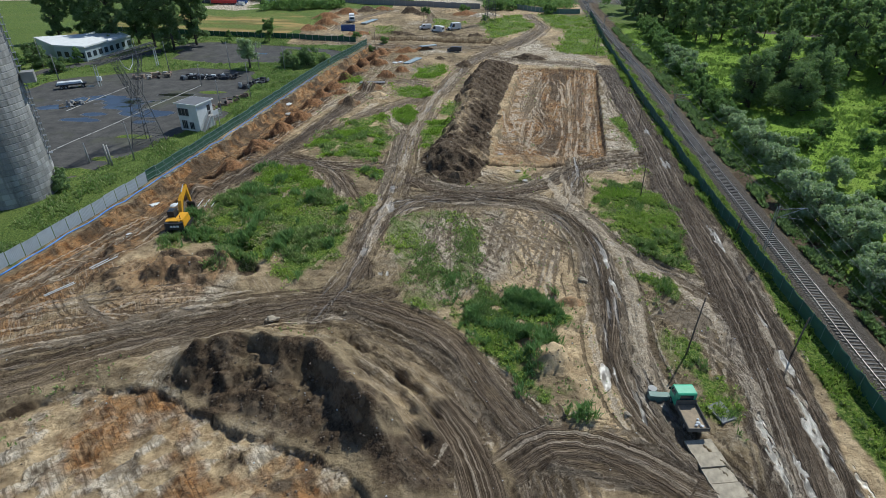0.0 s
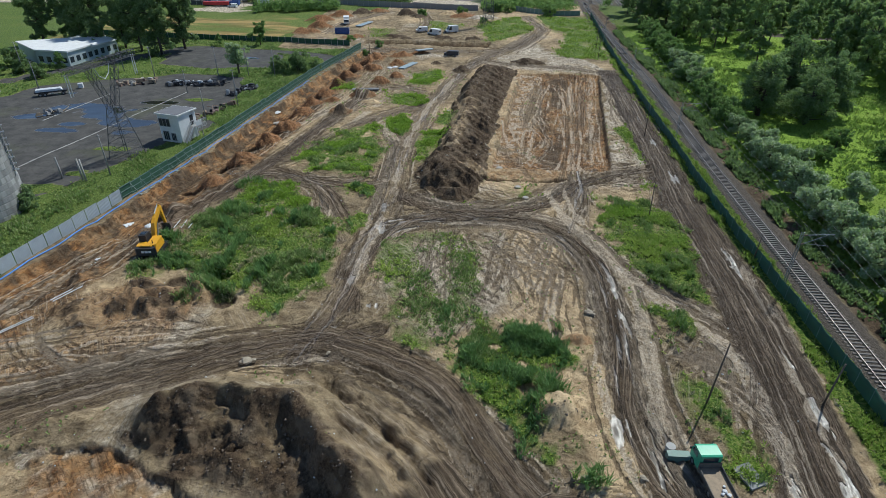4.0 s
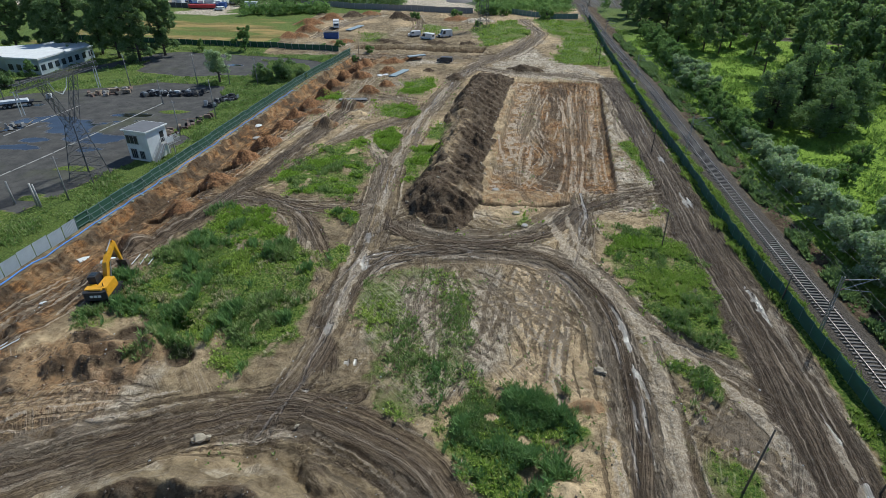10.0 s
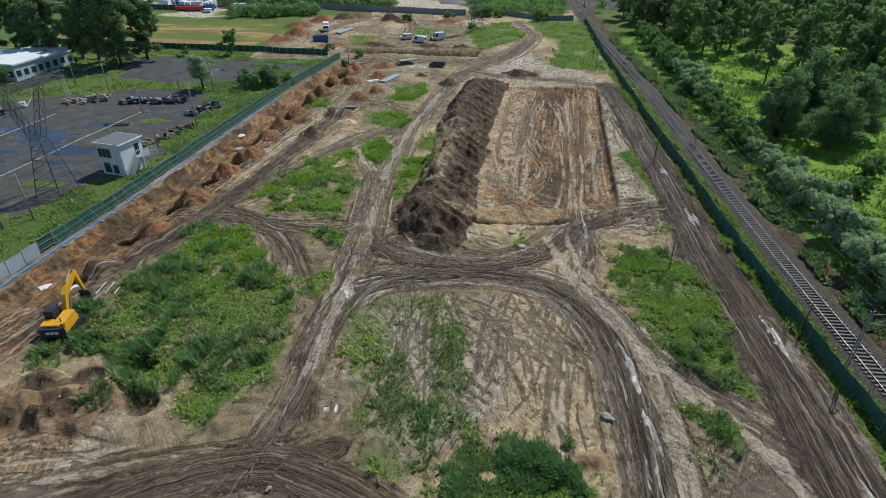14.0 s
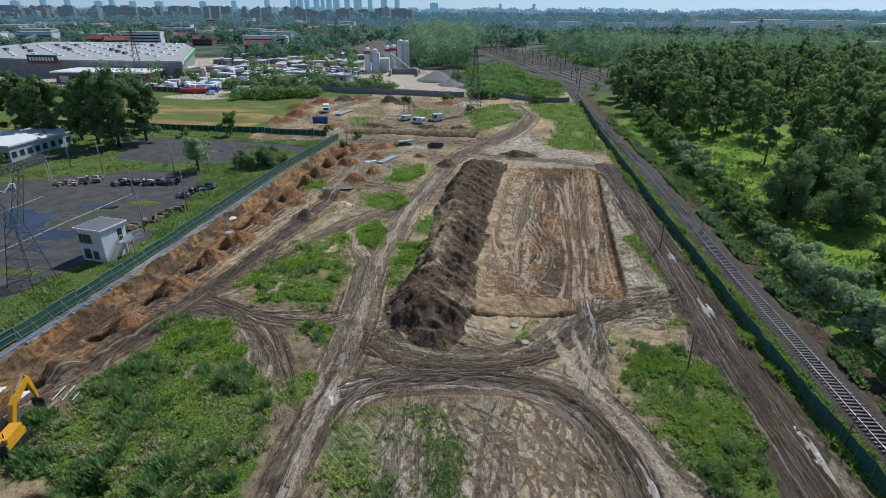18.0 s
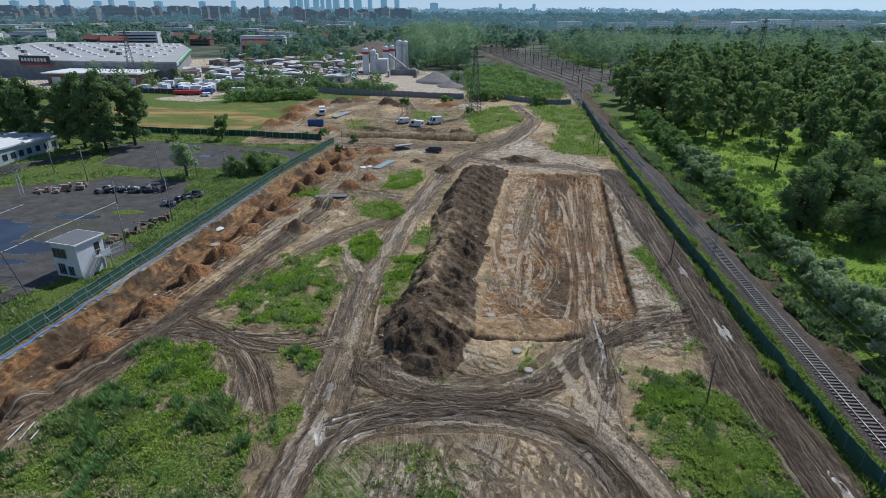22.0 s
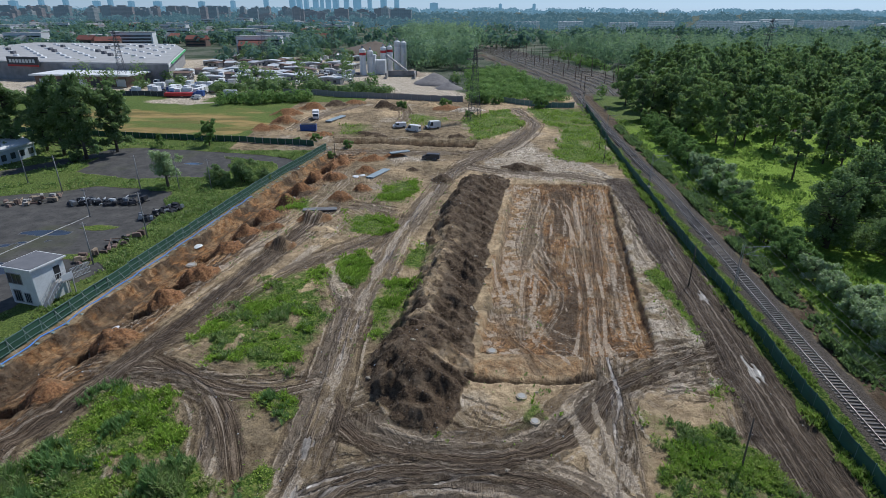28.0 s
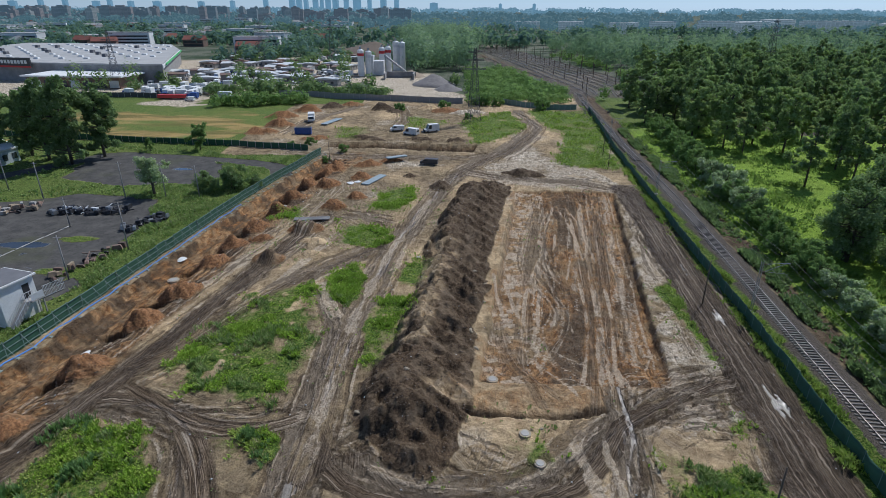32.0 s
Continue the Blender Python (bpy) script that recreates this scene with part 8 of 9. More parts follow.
    jaw = [(5.25, 1.95), (5.7, 2.0), (6.1, 1.45), (6.0, 0.85), (5.35, 0.7), (5.3, 0.8), (5.85, 1.0), (5.9, 1.4), (5.45, 1.5)]
    cheek = [(5.35, 0.75), (5.95, 0.95), (6.0, 1.45), (5.45, 1.55)]
    b = part("bucket", Geo().side(jaw, -0.6, 0.6).side(cheek, -0.63, -0.59).side(cheek, 0.59, 0.63), M_RUST, root)
    b.matrix_basis = pose(0.05, 0, 0, 0, 0, 90)
    for k in range(5):
        part("tooth", Geo().box(5.27, -0.46 + k * 0.23, 0.68, 0.26, 0.08, 0.08), M_STEEL, b)


excavator(pose(-40.4, 71.6, gz(-40.4, 71.6), 0, 0, 5))


def wheel_into(root, x, y, r, w):
    t = part("wheel", Geo().tube((x - w / 2, y, r), (x + w / 2, y, r), r, r, 14), M_BLACK, root)
    part("rim", Geo().tube((x - w / 2 - 0.012, y, r), (x + w / 2 + 0.012, y, r), r * 0.55, r * 0.55, 10), M_STEEL, t)


def flatbed_truck(m):
    root = thing("flatbed_truck", "small mint green flatbed truck with an open load bed", "truck", at=m)
    part("chassis", Geo().box(0, -0.4, 0.45, 0.9, 5.0, 0.22), M_BLACK, root)
    cab = part("cab", Geo().side([(0.6, 0.55), (2.45, 0.55), (2.5, 1.25), (2.2, 2.15), (1.95, 2.25), (0.75, 2.28), (0.6, 2.2)], -0.98, 0.98), M_TRUCKG, root)
    cab.matrix_basis = pose(0, 0, 0, 0, 0, 90)
    part("rear_window", Geo().box(0.592, 0, 1.5, 0.012, 1.4, 0.5), M_GLASS, cab)
    part("windscreen", Geo().side([(2.49, 1.35), (2.52, 1.35), (2.24, 2.08), (2.21, 2.08)], -0.85, 0.85), M_GLASS, cab)
    for sy in (-0.985, 0.985):
        part("side_window", Geo().side([(1.2, 1.4), (2.25, 1.4), (2.05, 2.0), (1.2, 2.05)], sy - 0.008, sy + 0.008), M_GLASS, cab)
        part("mirror", Geo().box(2.35, sy * 1.15, 1.4, 0.08, 0.2, 0.3), M_BLACK, cab)
    part("load_bed", Geo().box(0, -1.35, 0.75, 2.1, 3.6, 0.12), M_TIMBER, root, "timber load bed floor")
    for sx in (-1.06, 1.06):
        part("side_board", Geo().box(sx, -1.35, 0.80, 0.06, 3.6, 0.42).box(sx * 1.03, -1.35, 0.82, 0.03, 3.5, 0.06).box(sx * 1.03, -1.35, 1.12, 0.03, 3.5, 0.06), M_BEDBOARD, root)
    part("tailboard", Geo().box(0, -3.16, 0.80, 2.1, 0.06, 0.42), M_BEDBOARD, root)
    part("headboard", Geo().box(0, 0.47, 0.80, 2.1, 0.06, 0.75), M_BEDBOARD, root)
    for y, xs in ((1.75, (-0.85, 0.85)), (-2.0, (-0.82, 0.82))):
        for x in xs:
            wheel_into(root, x, y, 0.38, 0.3)
    for i, (x, y, r) in enumerate(((0.3, -2.2, 0.22), (0.0, -2.5, 0.18), (0.45, -1.7, 0.15), (0.5, -2.6, 0.2))):
        part("sack", Geo().blob((x, y, 0.98), r, i, squash=0.5), M_PALE, root)
    return root


flatbed_truck(pose(22.0, 37.0, gz(22, 37.0) + 0.05, 0, 0, 2)).scale = (0.9, 0.85, 0.92)

slabs = thing("slab_road", "pale concrete road slabs laid end to end", "road slabs", kind="structure")
sm = Geo().box(0, 0, -0.1, 2.5, 1.44, 0.2, 0, 0.99).mesh("slab", M_DUSTY)
for k in range(14):
    ob = new("slab", sm)
    ob.parent = slabs
    y = 33.4 - k * 1.5
    cx = 22.2 + (33.4 - y) * 0.13
    ob.matrix_basis = pose(cx, y, max(gz(cx + a, y + b) for a in (-1.4, -0.7, 0, 0.7, 1.4) for b in (-0.6, 0, 0.6)) - 0.13, 0, 0, 7)
blk = thing("site_box", "dark grey-green box on the mud beside the truck", "box", at=pose(20.2, 39.2, gz(20.2, 39.2), 0, 0, -3))
part("block", Geo().box(0, 0, 0, 2.0, 0.7, 0.85, 0, 0.96, None, 0.05), M_GREEN_P, blk)
ring = thing("pipe_ring", "pale concrete pipe ring standing behind the block", "pipe ring", at=pose(19.8, 40.0, gz(19.8, 40.0)))
part("ring", Geo().tube((0, 0, 0), (0, 0, 0.8), 0.42, 0.42, 16), M_CONC, ring)
sl = thing("loose_slab", "weathered concrete slab lying in the weeds", "slab", at=pose(25.4, 37.2, gz(25.4, 37.2) + 0.1, 3, -4, 20))
part("slab", Geo().box(0, 0, 0, 1.6, 2.2, 0.18, 0, 0.98), M_CONC_D, sl)
rock = thing("rubble_lump", "pale broken concrete lump on the muddy track", "rubble", "rubble lumps", at=pose(-20.7, 50.2, gz(-20.7, 50.2)))
part("lump", Geo().blob((0, 0, 0.25), 0.55, 3, squash=0.55).blob((0.6, 0.1, 0.15), 0.35, 4).blob((-0.5, -0.2, 0.12), 0.3, 5), M_DUSTY, rock)
for x, y, k in ((16.7, 59.4, 0.8), (-12.5, 51.8, 0.35), (9.0, 83.9, 0.3), (16.6, 36.9, 0.45), (-4.0, 66, 0.25), (24.2, 60.5, 0.35), (-0.6, 101.5, 0.4), (-5.5, 97.2, 0.4), (8.5, 131, 0.5), (9.4, 122, 0.4), (9.9, 127, 0.4), (7.0, 113, 0.6), (7.6, 110, 0.5), (13.5, 95.3, 0.3)):
    ob = copy_thing(rock, pose(x, y, gz(x, y), 0, 0, x * 40))
    ob.scale = (k, k, k)


def vehicle(name, label, body, cabc, ln, w, h, m=None, box=False):
    root = thing(name, label, "van" if not box else "truck", at=m)
    if box:
        part("cargo_box", Geo().box(0, -0.9, 0.7, w, ln * 0.66, h - 0.7, 0, 0.99), body, root)
        c = part("cab", Geo().side([(ln * 0.27, 0.5), (ln * 0.5, 0.5), (ln * 0.5, 1.2), (ln * 0.46, 2.2), (ln * 0.27, 2.3)], -w * 0.48, w * 0.48), cabc, root)
        part("windscreen", Geo().side([(ln * 0.5 + 0.01, 1.3), (ln * 0.5 + 0.02, 1.3), (ln * 0.465, 2.1), (ln * 0.46, 2.1)], -w * 0.42, w * 0.42), M_GLASS, c)
    else:
        c = part("body", Geo().side([(-ln / 2, 0.4), (ln / 2, 0.4), (ln / 2, 0.95), (ln * 0.36, 1.15), (ln * 0.24, h - 0.05), (ln * 0.18, h), (-ln * 0.46, h), (-ln / 2, h - 0.15)], -w / 2, w / 2), body, root)
        part("windscreen", Geo().side([(ln * 0.362, 1.17), (ln * 0.372, 1.17), (ln * 0.25, h - 0.12), (ln * 0.24, h - 0.12)], -w * 0.42, w * 0.42), M_GLASS, c)
        for sy in (-w / 2, w / 2):
            part("side_window", Geo().side([(ln * 0.06, 1.2), (ln * 0.31, 1.2), (ln * 0.22, h - 0.2), (ln * 0.06, h - 0.2)], sy - 0.01, sy + 0.01), M_GLASS, c)
        part("rear_window", Geo().box(-ln / 2 - 0.005, 0, 1.25, 0.012, w * 0.7, h * 0.25), M_GLASS, c)
    c.matrix_basis = pose(0, 0, 0, 0, 0, 90)
    for y in (ln * 0.32, -ln * 0.3):
        for x in (-w * 0.46, w * 0.46):
            wheel_into(root, x, y, 0.36, 0.24)
    return root


def at(x, y, a):
    return pose(x, y, gz(x, y), 0, 0, a)


vehicle("white_van", "white delivery van parked on the muddy site", M_WHITE, M_WHITE, 5.4, 2.0, 2.4, at(-7.4, 240.5, 60))
vehicle("white_van", "white and blue crew van parked on the muddy site", M_WHITE, M_WHITE, 4.8, 1.9, 1.95, at(-12.6, 247, 100))
vehicle("white_truck", "white box truck parked at the far end", M_WHITE, M_WHITE, 6.4, 2.3, 3.0, at(-45.5, 261, 190), True)
vehicle("pickup", "dark blue pickup parked on the track", M_SIGN, M_SIGN, 4.8, 1.85, 1.7, at(-0.3, 200, 80))
ld = vehicle("loader", "white and dark loader vehicle on the grass", M_WHITE, M_BLACK, 5.0, 2.1, 2.7, at(-0.5, 244.5, 110))
part("bucket", Geo().side([(2.6, 0.2), (3.5, 0.2), (3.4, 0.35), (2.8, 0.4), (2.7, 1.0), (2.55, 1.0)], -1.0, 1.0), M_BLACK, ld).matrix_basis = pose(0, 0, 0, 0, 0, 90)
bc = thing("skip_container", "dark blue steel skip container", "container", at=at(-43.6, 239.5, 5))
cg = Geo().box(0, 0, 0.1, 5.4, 2.3, 2.1, 0, 1.02)
part("body", cg, M_BLUE, bc)
for k in range(9):
    part("rib", Geo().box(-2.4 + k * 0.6, -1.19, 0.15, 0.12, 0.08, 1.9), M_BLUE, bc)
part("cover", Geo().box(0, 0, 2.2, 5.2, 2.1, 0.12, 0, 0.96), M_BLACK, bc)


def pipe_stack(label, x, y, a, n, ln, r, mat):
    root = thing("pipe_stack", label, "pipes", at=at(x, y, a))
    for k in range(n):
        part("pipe", Geo().tube((k * r * 2.05, -ln / 2, r + 0.1), (k * r * 2.05, ln / 2, r + 0.1), r, r, 10), mat, root)
    for s in (-0.3, 0.3):
        part("bearer", Geo().box(n * r - r, s * ln, 0, n * r * 2.2, 0.15, 0.1), M_TIMBER, root)


pipe_stack("pale blue-grey plastic pipes stacked on bearers", -38.5, 259, -18, 6, 12, 0.2, M_PIPE)
pipe_stack("long grey-blue pipes stacked on bearers", -14.4, 185, -24, 5, 9, 0.2, M_PIPE)
pipe_stack("grey pipes lying by the trench", -9.8, 204, -60, 4, 6, 0.2, M_PIPE)
pipe_stack("grey rods lying in the weeds", -23.0, 157, -84, 7, 7, 0.12, M_CONC_D)
for x, y, a in ((-49.5, 82, 20), (-42, 139, 0), (-24, 154, 40), (-17.5, 183, 10), (-23.6, 155.5, -20), (-19, 181.5, 70)):
    w = thing("tarpaulin", "crumpled white plastic sheet on the soil", "plastic sheet", "plastic sheets", at=at(x, y, a))
    part("sheet", Geo().blob((0, 0, 0.12), 0.9, int(x * 3) % 9, squash=0.2, rough=0.4), M_WHITE, w)
o = thing("orange_drum", "small orange plastic drum on its side", "drum", at=at(-23.0, 154.2, 30))
part("drum", Geo().tube((-0.5, 0, 0.3), (0.5, 0, 0.3), 0.3, 0.3, 12), M_ORANGE, o)

# manhole rings
mh = thing("manhole_ring", "pale concrete manhole ring with a cover", "manhole", "manhole rings", at=at(11.7, 94.6, 0))
part("ring", Geo().tube((0, 0, -0.2), (0, 0, 0.16), 0.62, 0.6, 18), M_DUSTY, mh)
part("cover", Geo().tube((0, 0, 0.15), (0, 0, 0.21), 0.42, 0.40, 14), M_CONC, mh)
for x, y, k in ((12.6, 90.7, 0.9), (28.6, 72.4, 0.75), (-39.9, 131, 1.5), (-39.2, 127.2, 1.0), (9.2, 104.2, 1.1), (-0.7, 137.6, 0.8), (-31, 166, 0.9)):
    copy_thing(mh, at(x, y, 0)).scale = (k, k, k * 1.2)


def pole(label, x, y, h, mat, r=0.12, lean=0.0, top=False, group="poles"):
    root = thing("utility_pole", label, "pole", group, at=pose(x, y, gz(x, y), lean, lean * 0.6, 0))
    part("shaft", Geo().tube((0, 0, -0.3), (0, 0, h), r, r * 0.65, 8), mat, root, smooth=True)
    if top:
        part("crossarm", Geo().box(0, 0, h - 0.4, 1.2, 0.08, 0.08), mat, root)
    return root


for x, y, h, l in ((25.0, 45.4, 7.6, 2), (31, 84.3, 5.8, -1), (36.2, 45.6, 5.2, 2), (41.2, 122, 7, 0), (47.4, 196, 7, 1), (50, 211, 8, 0), (41.5, 72, 4.2, 2), (-28, 203, 7, 0)):
    pole("bare dark timber pole standing beside the haul road", x, y, h, M_WOODP, 0.10, l, False, "timber poles")
for x, y, h in ((-86, 170, 8.5), (-67, 169, 8.5), (-59, 171, 8), (-51, 170, 7.5), (-52, 141, 8.8), (-55.2, 129, 7.5), (-69, 152, 6), (-60.5, 98, 7.5), (-108, 152, 8), (-98, 176, 8), (-124, 170, 9)):
    pole("slim grey concrete lamp post at the lot's edge", x, y, h, M_CONC_D, 0.13, 0, True, "posts at the lot")
for x, y in ((-68.3, 96.5), (-64.1, 95.7), (-63.4, 95.4), (-70.5, 90)):
    pole("short pale concrete stub post on the asphalt", x, y, 4.0, M_CONC, 0.2, 2, False, "stub posts")

# ---- the lot on the left ----


def gatehouse(m):
    """Two-storey white control hut with an outside stair."""
    root = thing("control_hut", "white two-storey control hut with flat roof and outside stair", "hut", at=m)
    w, d, h = 5.0, 5.0, 5.7
    part("wall", Geo().box(0, 0, -0.2, w, d, h + 0.2), M_WHITE, root)
    r = part("roof", Geo().box(0, 0, h, w + 0.7, d + 0.7, 0.22), M_WHITE, root)
    part("felt", Geo().box(0, 0, h + 0.222, w + 0.3, d + 0.3, 0.05), M_FELT, r)
    for x, z, ww, hh in ((-1.0, 3.3, 2.6, 1.5), (-1.2, 0.5, 1.3, 1.7), (0.6, 0.5, 1.0, 1.4)):
        wd = part("window", Geo().box(x, -d / 2 - 0.004, z, ww, 0.05, hh), M_GLASS, root)
        g = Geo()
        for k in range(4):
            g.box(x - ww / 2 + k * ww / 3, -d / 2 - 0.04, z, 0.08, 0.08, hh)
        part("frame", g.box(x, -d / 2 - 0.04, z + hh, ww + 0.1, 0.08, 0.08).box(x, -d / 2 - 0.04, z - 0.06, ww + 0.2, 0.14, 0.07), M_STEEL, wd)
    part("door", Geo().box(w / 2 + 0.01, 1.2, 2.85, 0.05, 0.95, 2.05), M_BLACK, root)
    part("landing", Geo().box(w / 2 + 0.75, 1.4, 2.65, 1.5, 1.9, 0.16), M_CONC, root)
    stair = part("stair", Geo().side([(-2.6, 0.0), (-2.3, 0.0), (0.45, 2.62), (0.45, 2.8), (0.2, 2.8)], w / 2 + 0.25, w / 2 + 1.35), M_CONC, root)
    stair.matrix_basis = Matrix.Rotation(0, 4, 'Z')
    stair.data.transform(Matrix(((0, 1, 0, 0), (1, 0, 0, 0), (0, 0, 1, 0), (0, 0, 0, 1))))
    for k in range(15):
        part("step", Geo().box(w / 2 + 0.8, -2.3 + k * 0.185, 0.16 + k * 0.176, 1.1, 0.28, 0.05), M_CONC, stair)
    for sx in (0.25, 1.42):
        rl = part("railing", Geo().path([(w / 2 + sx, -2.4, 1.0), (w / 2 + sx, 0.45, 3.75), (w / 2 + sx, 2.3, 3.75)], 0.05, 5), M_PALE, root)
        for k in range(10):
            y = -2.3 + k * 0.5
            z = min(2.8, max(0, (y + 2.4) * 0.95))
            part("baluster", Geo().tube((w / 2 + sx, y, z), (w / 2 + sx, y, z + 0.98), 0.03, 0.03, 4), M_PALE, rl)
    part("handrail_panel", Geo().box(w / 2 + 1.44, 1.4, 2.85, 0.03, 1.8, 0.85), M_PALE, root)
    for sx in (0.2, 1.3):
        part("prop", Geo().box(w / 2 + sx, 2.2, -0.2, 0.15, 0.15, 2.85), M_CONC, root)


gatehouse(at(-56.0, 117.6, -17))
fg = thing("gate_panels", "pale grey metal mesh gate panels standing open", "gate", at=at(-54.6, 124.7, 66))
for k in (-0.8, 0.8):
    g = Geo()
    for z in (0.15, 1.0, 1.85):
        g.box(k, 0, z, 1.5, 0.05, 0.05)
    for i in range(8):
        g.box(k - 0.72 + i * 0.206, 0, 0.15, 0.035, 0.035, 1.75)
    part("leaf", g, M_PALE, fg)


def lattice_leg(g, a, b, w0, w1, n, r=0.05):
    """A four-sided lattice limb between two points, with crossed bracing."""
    a, b = Vector(a), Vector(b)
    d = (b - a).normalized()
    u = Vector((1, 0, 0)) if abs(d.x) < 0.7 else Vector((0, 1, 0))
    u = (u - d * u.dot(d)).normalized()
    v = d.cross(u)
    rings = []
    for k in range(n + 1):
        t = k / n
        c, w = a + (b - a) * t, (w0 + (w1 - w0) * t) / 2
        rings.append([c + u * w * sx + v * w * sy for sx, sy in ((1, 1), (-1, 1), (-1, -1), (1, -1))])
    for p, q in zip(rings, rings[1:]):
        for i in range(4):
            j = (i + 1) % 4
            g.tube(p[i], q[i], r, r, 4, False)
            g.tube(p[i], q[j], r * 0.6, r * 0.6, 3, False)
            g.tube(p[j], q[i], r * 0.6, r * 0.6, 3, False)
            g.tube(q[i], q[j], r * 0.6, r * 0.6, 3, False)
    return g


def delta_pylon(m):
    root = thing("delta_pylon", "grey lattice power pylon with a forked head and crossarm", "pylon", at=m)
    foot, neck = 2.3, 0.85
    for sx, sy in ((1, 1), (-1, 1), (-1, -1), (1, -1)):
        part("leg", Geo().tube((foot * sx, foot * sy, -0.2), (neck * sx, neck * sy, 9.6), 0.08, 0.06, 5), M_STEEL_D, root)
    brace = Geo()
    for k in range(6):
        za, zb = 1.63 * k - 0.2, 1.63 * (k + 1) - 0.2
        wa, wb = foot + (neck - foot) * k / 6, foot + (neck - foot) * (k + 1) / 6
        for (ax, ay), (bx, by) in (((1, 1), (-1, 1)), ((-1, 1), (-1, -1)), ((-1, -1), (1, -1)), ((1, -1), (1, 1))):
            brace.tube((wa * ax, wa * ay, za), (wb * bx, wb * by, zb), 0.04, 0.04, 4)
            brace.tube((wa * bx, wa * by, za), (wb * ax, wb * ay, zb), 0.04, 0.04, 4)
            brace.tube((wb * ax, wb * ay, zb), (wb * bx, wb * by, zb), 0.04, 0.04, 4)
    tagged(part("bracing", brace, M_STEEL_D, root), kind="stuff")
    for s in (-1, 1):
        part("fork_arm", lattice_leg(Geo(), (s * 0.5, 0, 9.6), (s * 3.4, 0, 17.0), 1.1, 0.9, 5, 0.05), M_STEEL_D, root)
    part("crossarm", lattice_leg(Geo(), (-8.8, 0, 17.6), (8.8, 0, 17.6), 1.0, 1.0, 16, 0.055), M_STEEL_D, root)
    for s in (-8.4, 8.4):
        for o in (-0.25, 0.25):
            part("insulator_string", Geo().tube((s + o, 0, 17.2), (s + o * 1.2, 0, 13.6), 0.09, 0.09, 6), M_PALE, root)
    part("insulator_string", Geo().path([(-2.0, 0, 17.1), (-1.2, 0, 15.4), (0, 0, 14.6), (1.2, 0, 15.4), (2.0, 0, 17.1)], 0.08, 6), M_PALE, root)


delta_pylon(at(-62.0, 107.2, 81))


def mast_pylon(m, h, label):
    root = thing("lattice_pylon", label, "pylon", "far pylons", at=m)
    part("body", lattice_leg(Geo(), (0, 0, -0.2), (0, 0, h), h * 0.16, 0.7, 9, 0.09), M_STEEL_D, root)
    for z, l in ((h * 0.72, 4.2), (h * 0.84, 3.4), (h * 0.95, 2.6)):
        part("crossarm", lattice_leg(Geo(), (-l, 0, z), (l, 0, z), 0.5, 0.5, 6, 0.06), M_STEEL_D, root)


mast_pylon(at(15, 263, 15), 26, "tall grey lattice pylon on the grass at the site's end")
mast_pylon(at(-168, 356, 15), 28, "grey lattice pylon in front of the store")
mast_pylon(at(-125, 470, 15), 30, "grey lattice pylon among the yards")
mast_pylon(at(-92, 560, 15), 30, "grey lattice pylon far beyond the yards")
mast_pylon(at(205, 415, 15), 34, "grey lattice pylon rising above the woods")

# round concrete tower by the lot
tw = thing("concrete_tower", "weathered grey round concrete tower with ring courses and ladder", "tower")
TC = Vector((-73.6, 82.9))
n_side = 24
M_BLOCK = Nodes("weathered_concrete_blocks")
tone = M_BLOCK.node("ShaderNodeObjectInfo").outputs["Random"]
bv = M_BLOCK.coord(kind="World")
stain = M_BLOCK.noise(M_BLOCK.coord(1.2, 1.2, 0.12, "World"), 1.0, 5)
bcol = M_BLOCK.mix(tone, (0.22, 0.215, 0.205), (0.40, 0.39, 0.37))
bcol = M_BLOCK.mix(M_BLOCK.ramp(stain, 0.42, 0.68, 0, 0.75), bcol, (0.13, 0.125, 0.12))
bcol = M_BLOCK.mix(M_BLOCK.ramp(M_BLOCK.noise(bv, 6.0, 5), 0.45, 0.75, 0, 0.4), bcol, (0.42, 0.41, 0.38))
M_BLOCK.bump(M_BLOCK.noise(bv, 8.0, 4), 0.4, 0.03)
M_BLOCK = M_BLOCK.done(bcol, 0.92)


def ring_block(geo, a0, a1, z0, z1, r):
    """One curved block of the tower's wall, its edges a little rounded."""
    for z, k in ((z0, -0.05), (z0 + 0.06, 0.0), (z1 - 0.06, 0.0), (z1, -0.05)):
        geo.v += [((r + k) * math.cos(a), (r + k) * math.sin(a), z) for a in (a0, (a0 + a1) / 2, a1)]
    b = len(geo.v) - 12
    for j in range(3):
        for i in range(2):
            geo.f.append((b + j * 3 + i, b + j * 3 + i + 1, b + j * 3 + i + 4, b + j * 3 + i + 3))
    return geo


step_a = 2 * math.pi / n_side
block_m = ring_block(Geo(), -step_a / 2 + 0.004, step_a / 2 - 0.004, 0.02, 0.90, 7.0).mesh("block", M_BLOCK)
rest = Geo()
for k in range(46):
    for i in range(n_side):
        a = (i + 0.5 * (k % 2)) * step_a
        z = -0.3 + k * 0.92
        if k < 26 and (a < 0.9 or a > 4.1):
            ob = new("block", block_m)
            ob.parent = tw
            ob.matrix_basis = pose(TC.x, TC.y, z, 0, 0, math.degrees(a))
        else:
            q = ring_block(Geo(), a - step_a / 2 + 0.004, a + step_a / 2 - 0.004, z + 0.02, z + 0.90, 7.0)
            rest.add([(x + TC.x, y + TC.y, zz) for x, y, zz in q.v], q.f)
tagged(part("upper_blocks", rest, M_BLOCK, tw), kind="stuff")
core = Geo()
